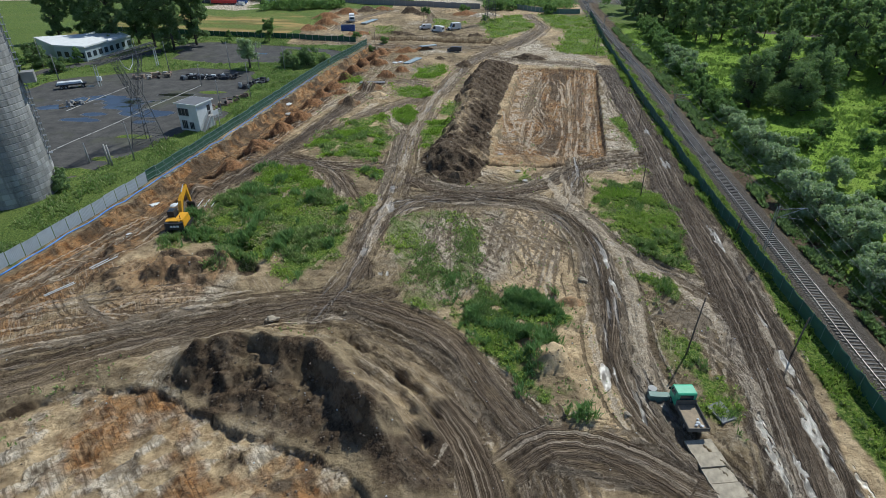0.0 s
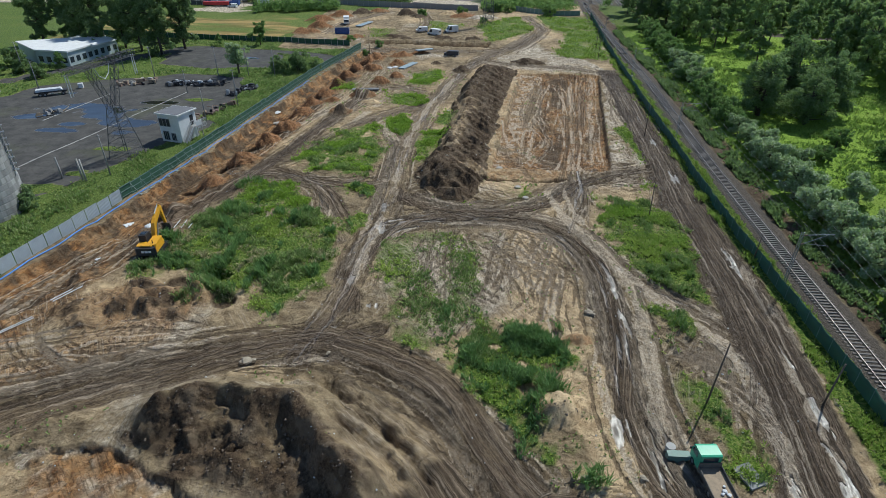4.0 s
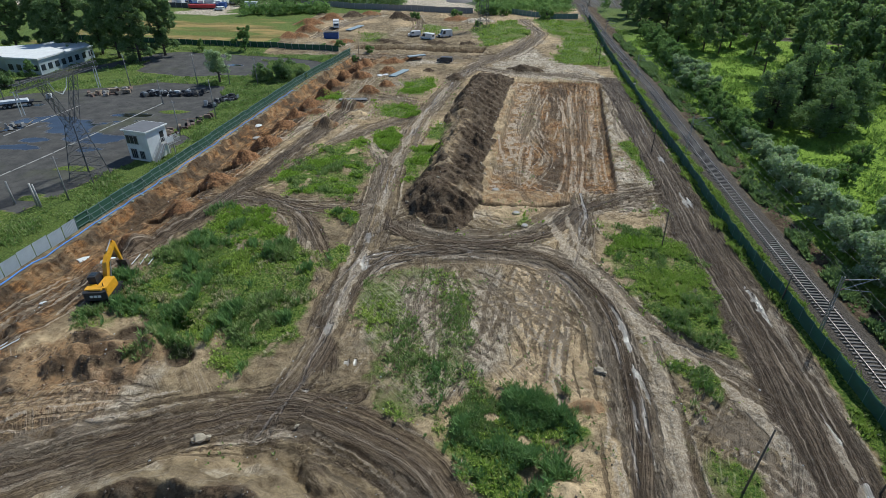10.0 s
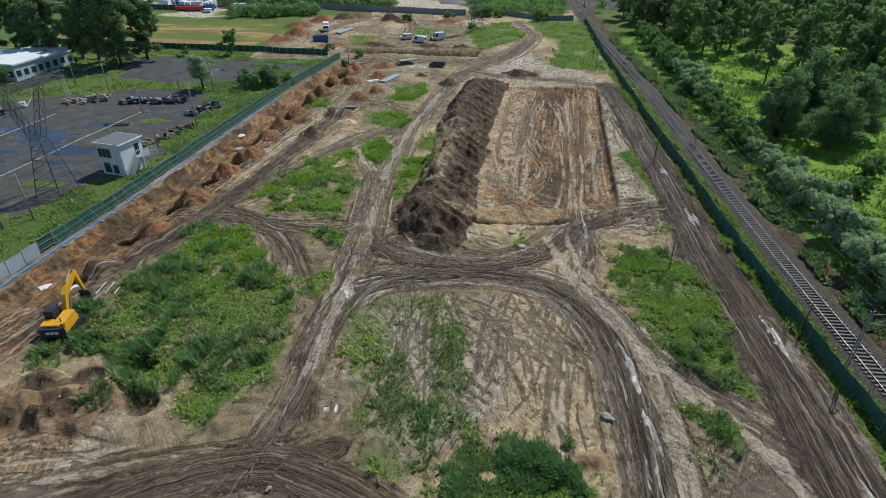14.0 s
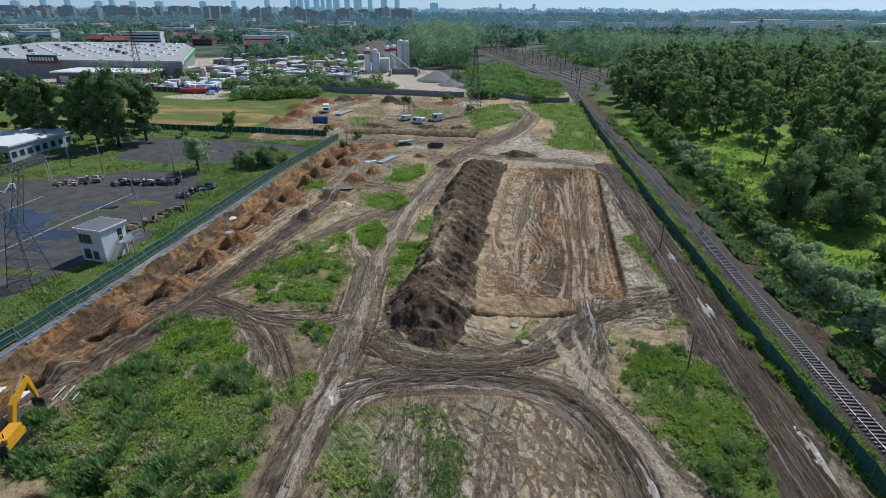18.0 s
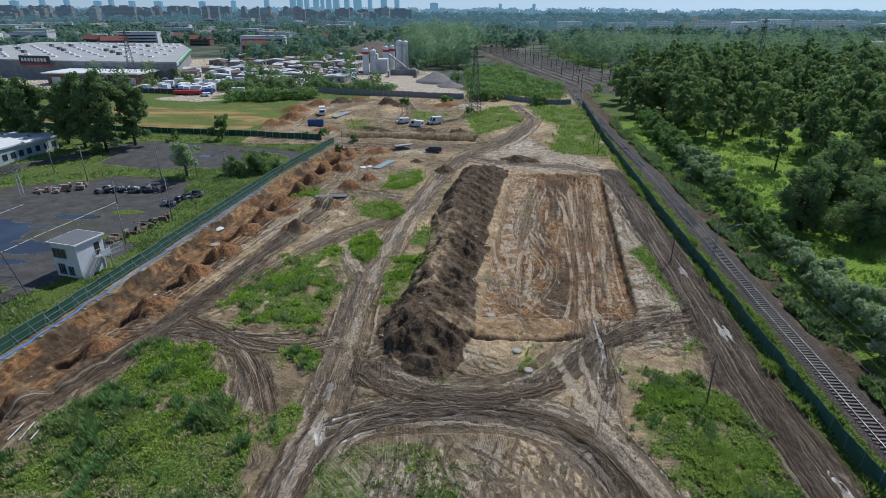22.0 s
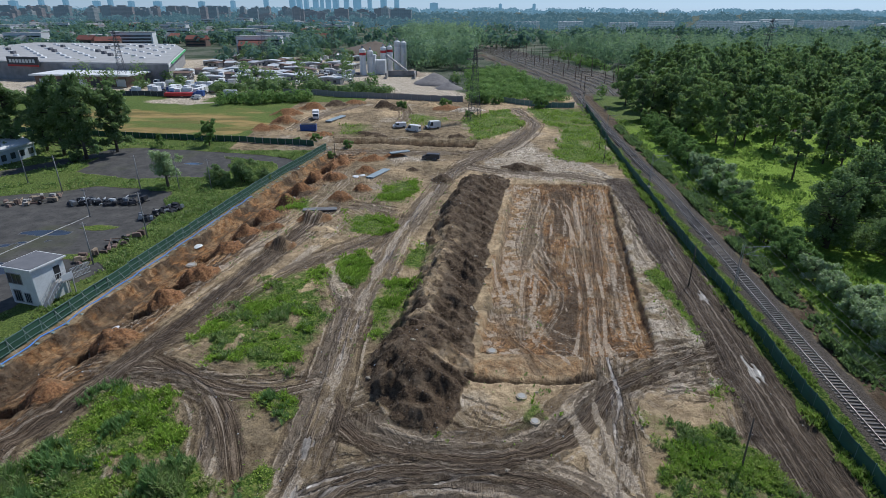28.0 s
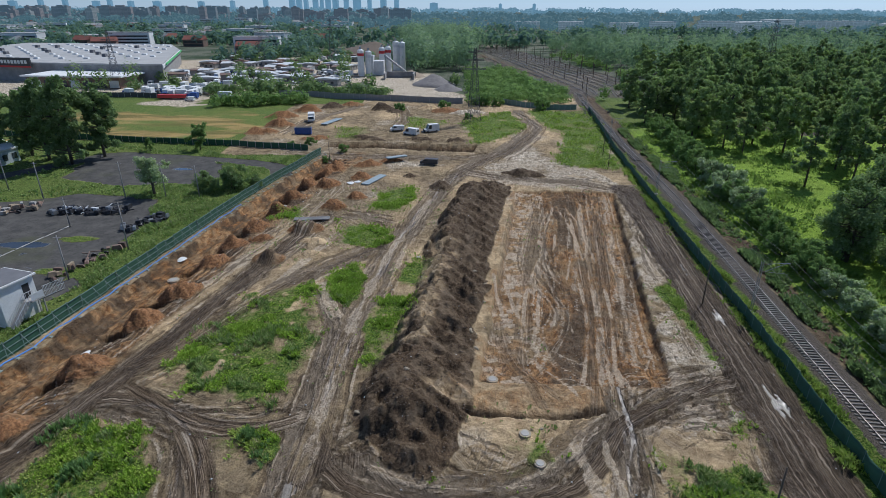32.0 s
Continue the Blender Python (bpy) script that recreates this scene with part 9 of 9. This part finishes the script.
for z in (-0.3, 42):
    core.v += [(TC.x + 6.9 * math.cos(2 * math.pi * i / 36), TC.y + 6.9 * math.sin(2 * math.pi * i / 36), z) for i in range(36)]
core.f = [(i, (i + 1) % 36, 36 + (i + 1) % 36, 36 + i) for i in range(36)]
part("core", core, M_CONC_D, tw)
lad = Geo()
for k in range(34):
    z = 6 + k
    r = 7.3
    x, y = TC.x + r * math.cos(0.45), TC.y + r * math.sin(0.45)
    lad.box(x, y, z, 0.7, 0.7, 0.07, 0.55)
    lad.tube((x, y - 0.3, z), (x, y - 0.3, z + 1), 0.05, 0.05, 4)
    lad.tube((x, y + 0.3, z), (x, y + 0.3, z + 1), 0.05, 0.05, 4)
part("ladder", lad, M_STEEL, tw)
part("box_platform", Geo().box(TC.x + 7.3, TC.y + 3.6, 17.6, 1.7, 1.7, 1.6, 0.5), M_CONC_D, tw)

# white single-storey offices behind trees
off_b = thing("office_building", "long single-storey white building with flat pale roof", "building")
for i, poly in enumerate(([(-141, 194), (-127, 181.5), (-116, 179.4), (-114.5, 190), (-128, 200)], [(-116.8, 190.5), (-114.6, 190), (-113, 202), (-128, 214), (-130, 204)])):
    part("wall", Geo().prism(poly, -0.2, 4.3 - 0.5 * i), M_PANEL, off_b)
    cx, cy = sum(p[0] for p in poly) / len(poly), sum(p[1] for p in poly) / len(poly)
    part("roof", Geo().prism([(cx + (x - cx) * 1.04, cy + (y - cy) * 1.04) for x, y in poly], 4.31 - 0.5 * i, 4.75 - 0.5 * i), M_WHITE, off_b)
    for (ax, ay), (bx, by) in zip(poly[1:3], poly[2:4]):
        ln = math.hypot(bx - ax, by - ay)
        n = int(ln / 2.6)
        for k in range(n):
            t = (k + 0.5) / n
            part("window", Geo().box(ax + (bx - ax) * t, ay + (by - ay) * t, 1.2, 1.5, 0.16, 1.6, math.atan2(by - ay, bx - ax)), M_GLASS, off_b)


def scrap(label, x, y, a, ln, w, n, seed, mats):
    root = thing("scrap_heap", label, "scrap", at=at(x, y, a))
    rnd = random.Random(seed)
    for k in range(n):
        px, py = rnd.uniform(-ln / 2, ln / 2), rnd.uniform(-w / 2, w / 2)
        kind = rnd.random()
        mat = rnd.choice(mats)
        if kind < 0.5:
            g = Geo().box(px, py, rnd.uniform(0, 0.5), rnd.uniform(0.6, 1.8), rnd.uniform(0.4, 1.0), rnd.uniform(0.3, 0.9), rnd.uniform(0, 3), rnd.uniform(0.5, 1.0))
            part("scrap_piece", g, mat, root)
        elif kind < 0.8:
            part("wheel", Geo().tube((px, py, 0.3), (px + 0.2, py + 0.15, 0.38), 0.45, 0.45, 10), M_DEBRIS, root)
        else:
            b = rnd.uniform(0, 3)
            part("beam", Geo().tube((px, py, 0.2), (px + 2.2 * math.cos(b), py + 2.2 * math.sin(b), 0.7), 0.09, 0.09, 5), mat, root)


scrap("long heap of charred vehicle scrap on the asphalt", -70, 160.5, 2, 15, 3.2, 120, 1, [M_DEBRIS, M_DEBRIS, M_DEBRIS, M_STEEL, M_PALE])
scrap("heap of dark vehicle scrap by the bank", -55, 153.5, 60, 9, 2.6, 60, 2, [M_DEBRIS, M_DEBRIS, M_STEEL])
scrap("heap of broken timber and rubble on the asphalt", -86.5, 161, 40, 10, 4.5, 44, 3, [M_TIMBER, M_TIMBER, M_CONC, M_BRICKBROWN])
scrap("strip of rusty rails and planks by the bank", -56.2, 135, 72, 16, 2.4, 26, 4, [M_RUST, M_TIMBER, M_BRICKBROWN])
scrap("low heap of planks near the pylon", -93, 133, 30, 5, 2.0, 16, 5, [M_CONC_D, M_TIMBER])
tr = thing("flat_trailer", "dark flat trailer with a pale load on the asphalt", "trailer", at=at(-102.5, 148.5, -60))
part("bed", Geo().box(0, 0, 0.9, 2.4, 7.2, 0.3), M_BLACK, tr)
part("load", Geo().box(0, -0.4, 1.2, 2.1, 6.0, 0.5, 0, 0.92), M_PALE, tr)
for y in (-2.4, -1.4, 2.6):
    for x in (-1.05, 1.05):
        wheel_into(tr, x, y, 0.45, 0.3)
part("drawbar", Geo().tube((0, 3.6, 0.8), (0, 5.2, 0.6), 0.1, 0.1, 6), M_BLACK, tr)
ct = thing("white_tank", "small white plastic tank cage on the grass", "tank", at=at(-99, 155.5, 20))
part("tank", Geo().box(0, 0, 0.15, 1.2, 1.0, 1.1, 0, 0.97, None, 0.1), M_WHITE, ct)
part("pallet", Geo().box(0, 0, 0, 1.2, 1.0, 0.148), M_TIMBER, ct)
kerb = thing("lot_lines", "pale concrete kerb strips set across the asphalt", "kerb", kind="structure")
for a, b in (((-79.6, 100.5), (-69.4, 153)), ((-92, 128), (-88, 150))):
    ln = math.hypot(b[0] - a[0], b[1] - a[1])
    n = int(ln / 3)
    for k in range(n):
        t = (k + 0.5) / n
        x, y = a[0] + (b[0] - a[0]) * t, a[1] + (b[1] - a[1]) * t
        part("kerb_stone", Geo().box(x, y, gz(x, y) - 0.1, 2.9, 0.25, 0.16, math.atan2(b[1] - a[1], b[0] - a[0])), M_CONC, kerb)

# ---- beyond the site ----
store = thing("retail_store", "very large low white and grey retail store with flat roof", "store")
HALL = [(-345, 405), (-224, 379), (-150, 371), (-190, 486), (-222, 545), (-350, 560)]
part("wall", Geo().prism(HALL, -0.5, 9.4), M_CONC_D, store)
roof = part("roof", Geo().prism([(x, y) for x, y in HALL], 9.41, 10.2), M_ROOF, store)
part("parapet_stripe", Geo().box(-169.2, 428, 8.2, 124, 0.4, 1.8, math.atan2(115, -40)), M_WHITE, store)
part("green_stripe", Geo().box(-168.9, 430, 9.2, 110, 0.5, 0.9, math.atan2(115, -40)), M_GREENSTRIPE, store)
rnd = random.Random(9)
sky_m = Geo().box(0, 0, 0, 3.2, 2.0, 0.8, 0, 0.8).mesh("skylight", M_WHITE)
vent_m = Geo().box(0, 0, 0, 2.6, 2.4, 1.8, 0, 0.9).mesh("roof_unit", M_FELT)
for j in range(9):
    for i in range(11):
        x, y = -330 + i * 15 + j * 2, 404 + j * 16
        if x < -158 - max(0, y - 380) * 0.36 and y > 385 + (-x - 224) * 0.21:
            ob = new("skylight" if rnd.random() < 0.8 else "roof_unit", sky_m if rnd.random() < 0.85 else vent_m)
            ob.parent = roof
            ob.matrix_basis = pose(x, y, 10.2, 0, 0, -8)
sgn = part("sign_board", Geo().box(-236, 379.5, 7.6, 21, 0.8, 5.2, -0.21), M_SIGN, store, "dark sign board with plain pale bars")
for k in range(8):
    part("sign_bar", Geo().box(-244 + k * 2.2, 380.6 - k * 0.47, 9.6, 1.5, 0.2, 1.9, -0.21), M_WHITE, sgn)
part("sign_stripe", Geo().box(-236, 378.9, 7.6, 21, 0.2, 0.9, -0.21), M_RED, sgn)
annex = thing("store_annexe", "low white loading annexe with open bays", "building")
part("wall", Geo().prism([(-214, 354), (-164, 351), (-162, 368), (-212, 373)], -0.3, 5.4), M_BRICKBROWN, annex)
part("roof", Geo().prism([(-216, 352.5), (-162, 349.5), (-160, 371), (-214, 378)], 5.41, 6.2), M_WHITE, annex)
for k in range(7):
    part("bay_door", Geo().box(-209 + k * 7, 353.5 - k * 0.4, 0.2, 5, 0.2, 3.6, -0.06), M_SIGN if k % 3 else M_PALE, annex)

# parked vehicles and cabins in the yards
rnd = random.Random(12)
protos = [vehicle("yard_van", "small white van parked in the yard", M_WHITE, M_WHITE, 5.2, 2.0, 2.3, at(-70, 340, 0)),
          vehicle("yard_truck", "white box truck parked in the yard", M_WHITE, M_BLUE, 7.5, 2.4, 3.4, at(-80, 344, 0), True),
          vehicle("yard_van", "grey van parked in the yard", M_FELT, M_FELT, 4.6, 1.9, 1.7, at(-90, 344, 0)),
          vehicle("yard_van", "silver car parked in the yard", M_STEEL, M_STEEL, 4.4, 1.8, 1.5, at(-95, 346, 0))]
for p in protos:
    tagged(p, group="vehicles in the yards")
for k in range(190):
    x, y = rnd.uniform(-160, -48), rnd.uniform(338, 430)
    if rnd.random() < 0.25:
        x, y = rnd.uniform(-150, -112), rnd.uniform(322, 350)
    copy_thing(rnd.choice(protos), at(x, y, rnd.choice((5, 95, 185, 50)) + rnd.uniform(-6, 6)))


def cabin(label, w, d, h, wall, roofm, m):
    root = thing("yard_cabin", label, "cabin", "cabins in the yards", at=m)
    part("wall", Geo().box(0, 0, -0.2, w, d, h + 0.2), wall, root)
    part("roof", Geo().side([(-w / 2 - 0.3, h), (w / 2 + 0.3, h), (w / 2 + 0.3, h + 0.2), (0, h + 0.9), (-w / 2 - 0.3, h + 0.2)], -d / 2 - 0.3, d / 2 + 0.3), roofm, root)
    for k in range(max(1, int(w / 4))):
        part("window", Geo().box(-w / 2 + 2 + k * 4, -d / 2 - 0.02, 1.0, 1.6, 0.08, 1.2), M_GLASS, root)
    return root


cp = [cabin("long grey shed with a pale low roof", 13, 6, 3.2, M_CONC_D, M_PALE, at(-110, 400, 10)), cabin("white storage cabin with a grey roof", 6, 2.6, 2.6, M_WHITE, M_ROOF, at(-85, 410, 20)), cabin("dark shed with a brown roof", 9, 5, 3.0, M_CONC_D, M_BRICKBROWN, at(-105, 440, 0))]
for k in range(95):
    x, y = rnd.uniform(-165, -52), rnd.uniform(368, 540)
    copy_thing(rnd.choice(cp), at(x, y, rnd.uniform(-20, 20) + rnd.choice((0, 90))))
copy_thing(cp[1], at(-62, 338, 10))

# concrete works
wk = thing("concrete_works", "white concrete plant with tall silos and red bands", "concrete plant")
for x, y, r, h in ((-47, 412, 2.0, 15), (-42.5, 414, 2.0, 14), (-36, 432, 1.9, 15), (-32, 433, 1.9, 15.5), (-28, 446, 2.2, 18), (-24, 447, 2.2, 17.5)):
    s = part("silo", Geo().tube((x, y, 0), (x, y, h), r, r, 16).tube((x, y, h), (x, y, h + 0.8), r, r * 0.4, 16), M_WHITE, wk, smooth=False)
    part("band", Geo().tube((x, y, h - 3.2), (x, y, h - 1.6), r + 0.05, r + 0.05, 16), M_RED if h > 14.5 and h < 17 else M_PALE, s)
    part("cage", Geo().tube((x, y, h + 0.8), (x, y, h + 2.2), 0.6, 0.6, 6), M_STEEL, s)
part("mixing_house", Geo().box(-38, 420, 0, 9, 9, 8.5).box(-42, 416, 0, 5, 6, 12), M_PALE, wk)
part("conveyor", Geo().tube((-20, 425, 1), (-34, 428, 11), 0.8, 0.8, 4), M_STEEL, wk)
part("bay_wall", Geo().box(-22, 404, 0, 18, 0.8, 3.5).box(-14, 398, 0, 0.8, 12, 3.5).box(-31, 398, 0, 0.8, 12, 3.5), M_CONC_D, wk)


def heap(label, x, y, r, h, mat, seed):
    rnd2 = random.Random(seed)
    g = Geo()
    n, m = 20, 7
    g.v.append((0, 0, h))
    for j in range(1, m + 1):
        for i in range(n):
            a = 2 * math.pi * i / n
            k = r * j / m * (1 + rnd2.uniform(-0.09, 0.09))
            g.v.append((k * math.cos(a), k * math.sin(a), h * (1 - j / m) * (1 + rnd2.uniform(-0.1, 0.1)) - (0.3 if j == m else 0)))
    g.f = [(0, 1 + i, 1 + (i + 1) % n) for i in range(n)]
    for j in range(m - 1):
        for i in range(n):
            a, b = 1 + j * n + i, 1 + j * n + (i + 1) % n
            g.f.append((a, a + n, b + n, b))
    root = thing("gravel_heap", label, "gravel heap", "heaps in the works", at=at(x, y, 0))
    part("mound", g, mat, root, smooth=True)


heap("large grey gravel heap in the works yard", -2, 372, 13, 6, M_GRAVEL, 1)
heap("grey gravel heap in the works yard", 6, 352, 8, 3.5, M_GRAVEL, 2)
heap("pale sand heap beside the silos", -16, 410, 9, 4, M_TIMBER, 3)
heap("long brown earth bank behind the yards", -60, 600, 40, 10, M_EARTH, 4)
heap("brown earth bank behind the yards", -20, 615, 36, 11, M_EARTH, 5)
rb = thing("red_trailer", "long red flat trailer by the yard fence", "trailer", at=at(-122, 317, 3))
part("bed", Geo().box(0, 0, 0.7, 13, 2.4, 1.5), M_RED, rb)
for x in (-5, -4, 4, 5):
    part("wheel", Geo().tube((x, -1.1, 0.45), (x, 1.1, 0.45), 0.45, 0.45, 10), M_BLACK, rb)
vehicle("yard_truck", "white lorry with a grey box by the fence", M_PALE, M_BLACK, 9, 2.5, 3.6, at(-98, 316, 88), True)
vehicle("yard_van", "white van on the sandy path", M_WHITE, M_WHITE, 4.6, 1.9, 1.9, at(-112, 312, 80))
vehicle("yard_truck", "blue lorry tractor by the red trailer", M_BLUE, M_BLUE, 5, 2.4, 3.0, at(-113, 318, 88), True)

# junction masts
jm = None
for k in range(48):
    y = 332 + (k % 16) * 22
    x = float(np.interp(y, [330, 370, 406, 474, 553, 666], [106, 112, 108, 100, 88, 68])) - (0, 16, 33)[k // 16]
    if jm is None:
        jm = thing("junction_mast", "thin dark catenary mast at the junction", "mast", "junction masts", at=at(x, y, 0))
        part("post", Geo().box(0, 0, -0.3, 0.3, 0.3, 9), M_RUST, jm)
        part("arm", Geo().tube((0, 0, 8.2), (4, 0, 8.2), 0.08, 0.08, 4), M_RUST, jm)
    else:
        copy_thing(jm, at(x, y, 0))


# town: houses, flats and halls out to the skyline
def house(label, w, d, h, wall, roofm, rise, m, flats=False):
    root = thing("town_building", label, "building", "town buildings", at=m)
    part("wall", Geo().box(0, 0, -1, w, d, h + 1), wall, root)
    if rise:
        part("roof", Geo().side([(-d / 2 - 0.5, h), (d / 2 + 0.5, h), (0, h + rise)], -w / 2 - 0.4, w / 2 + 0.4), roofm, root).matrix_basis = pose(0, 0, 0, 0, 0, 90)
    else:
        part("roof", Geo().box(0, 0, h, w + 0.4, d + 0.4, 0.5), roofm, root)
    n = 0 if flats else int(h / 3)
    for k in range(n):
        part("window_band", Geo().box(0, -d / 2 - 0.03, 1.0 + k * 3, w * 0.92, 0.1, 1.4), M_GLASS, root)
    return root


tp = [house("pale town house with a grey pitched roof", 16, 11, 8, M_WHITE, M_ROOF, 4, at(-300, 800, 0)), house("brown town house with a red roof", 22, 11, 7, M_BRICKBROWN, M_BRICKRED, 4, at(-340, 830, 0)),
      house("long pale hall with a flat grey roof", 46, 24, 8, M_PALE, M_ROOF, 0, at(-420, 760, 0)), house("white block of flats with a flat roof", 40, 13, 14, M_WHITE, M_ROOF, 0, at(-260, 920, 0))]
rnd = random.Random(20)
for k in range(120):
    y = rnd.uniform(560, 1500)
    x = rnd.uniform(-0.86 * y, -0.12 * y - 40)
    if y < 640 and x > -360 and x < -190 or (y < 700 and x > -150):
        continue
    copy_thing(tp[min(3, int(rnd.random() ** 1.2 * 4))], at(x, y, rnd.uniform(-25, 25)))
big_hall = house("very long pale factory hall with a brown stripe", 130, 40, 9, M_PALE, M_BRICKBROWN, 0, at(-280, 870, -6))
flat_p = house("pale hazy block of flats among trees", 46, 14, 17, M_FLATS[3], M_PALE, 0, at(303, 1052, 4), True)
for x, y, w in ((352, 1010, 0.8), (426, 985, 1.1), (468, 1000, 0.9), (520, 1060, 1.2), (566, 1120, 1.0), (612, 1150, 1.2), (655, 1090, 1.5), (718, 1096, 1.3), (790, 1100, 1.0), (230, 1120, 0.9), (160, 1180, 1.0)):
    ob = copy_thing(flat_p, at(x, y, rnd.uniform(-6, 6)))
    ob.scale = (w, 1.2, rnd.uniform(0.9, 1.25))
house("long low grey hall with bluish haze glow and a pale roof", 60, 26, 7, M_BLOCKS, M_ROOF, 0, at(446, 668, -4))


def far_block(label, name, rows, mat):
    for x, y, w, d, h in rows:
        m = pose(x, y, -0.5, 0, 0, rnd.uniform(-12, 12))
        mt = mat or rnd.choice(M_FLATS[:3])
        g = Geo().box(0, 0, 0, w, d, h).box(0, 0, h, w * 0.4, d * 0.5, 3)
        ob = tagged(new(name, g.mesh(name, mt)), label, "building", name + "s")
        ob.matrix_basis = m



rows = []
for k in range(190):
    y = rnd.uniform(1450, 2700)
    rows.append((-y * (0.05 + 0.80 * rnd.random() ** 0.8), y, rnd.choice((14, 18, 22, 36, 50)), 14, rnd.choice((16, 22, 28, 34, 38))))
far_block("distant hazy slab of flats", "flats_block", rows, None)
az = lambda u: (u - 784) / 993 / math.cos(radians(23.35)) * 1.0
rows = []
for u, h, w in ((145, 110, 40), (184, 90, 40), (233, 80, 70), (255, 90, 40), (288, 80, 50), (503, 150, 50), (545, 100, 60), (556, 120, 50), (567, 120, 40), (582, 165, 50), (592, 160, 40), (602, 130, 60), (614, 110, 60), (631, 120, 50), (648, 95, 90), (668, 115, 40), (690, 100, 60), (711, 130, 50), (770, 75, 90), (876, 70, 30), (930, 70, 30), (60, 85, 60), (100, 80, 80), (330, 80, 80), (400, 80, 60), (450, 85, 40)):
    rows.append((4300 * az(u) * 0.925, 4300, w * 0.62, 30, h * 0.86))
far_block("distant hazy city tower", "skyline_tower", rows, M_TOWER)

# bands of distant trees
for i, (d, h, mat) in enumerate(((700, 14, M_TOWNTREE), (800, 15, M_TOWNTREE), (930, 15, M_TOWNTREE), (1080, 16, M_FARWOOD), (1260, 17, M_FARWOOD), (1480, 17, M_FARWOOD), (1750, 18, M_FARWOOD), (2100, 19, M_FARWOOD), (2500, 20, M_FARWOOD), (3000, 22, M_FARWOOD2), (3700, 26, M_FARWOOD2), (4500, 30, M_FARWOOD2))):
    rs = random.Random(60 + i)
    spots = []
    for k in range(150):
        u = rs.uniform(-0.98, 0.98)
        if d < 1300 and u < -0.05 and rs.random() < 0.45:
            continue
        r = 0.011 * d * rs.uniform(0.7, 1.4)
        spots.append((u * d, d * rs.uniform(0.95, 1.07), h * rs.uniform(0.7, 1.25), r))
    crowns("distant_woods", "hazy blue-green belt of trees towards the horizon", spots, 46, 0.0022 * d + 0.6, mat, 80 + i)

# loose things along the trench
def bundle(label, x, y, a, n, ln, r, mat, gap=0.45):
    root = thing("pipe_bundle", label, "pipes", "pipes by the trench", at=pose(x, y, gz(x, y) + 0.05, 0, 0, a))
    for k in range(n):
        part("pipe", Geo().tube((-ln / 2, k * gap, r), (ln / 2, k * gap + 0.08 * (k % 2), r), r, r, 8), mat, root)


bundle("pale plastic pipes lying on the orange subsoil", -46.2, 62.0, 62, 2, 4.5, 0.07, M_PALE)
bundle("pale plastic pipes lying side by side on the orange subsoil", -48.6, 55.5, 55, 2, 3.6, 0.06, M_PALE, 0.3)
bundle("pale pipes laid over the dug pit", -38.6, 80.0, 92, 3, 2.6, 0.06, M_PALE, 1.1)
bundle("weathered timbers on the bank", -52.5, 66.0, 70, 2, 3.0, 0.08, M_TIMBER, 0.5)
for x, y, k, sd_ in ((-45.3, 80.5, 1.0, 1), (-40.2, 108, 0.7, 2), (-36.2, 128, 0.8, 3), (-48.2, 71.5, 0.5, 4)):
    sh = thing("plastic_sheet", "crumpled white plastic sheet on the trench bank", "plastic sheet", "white sheets", at=pose(x, y, gz(x, y), 0, 0, 40 * sd_))
    part("sheet", Geo().blob((0, 0, 0.12), 0.7 * k, sd_, squash=0.3).blob((0.7 * k, 0.2, 0.1), 0.5 * k, sd_ + 5, squash=0.3), M_WHITE, sh)
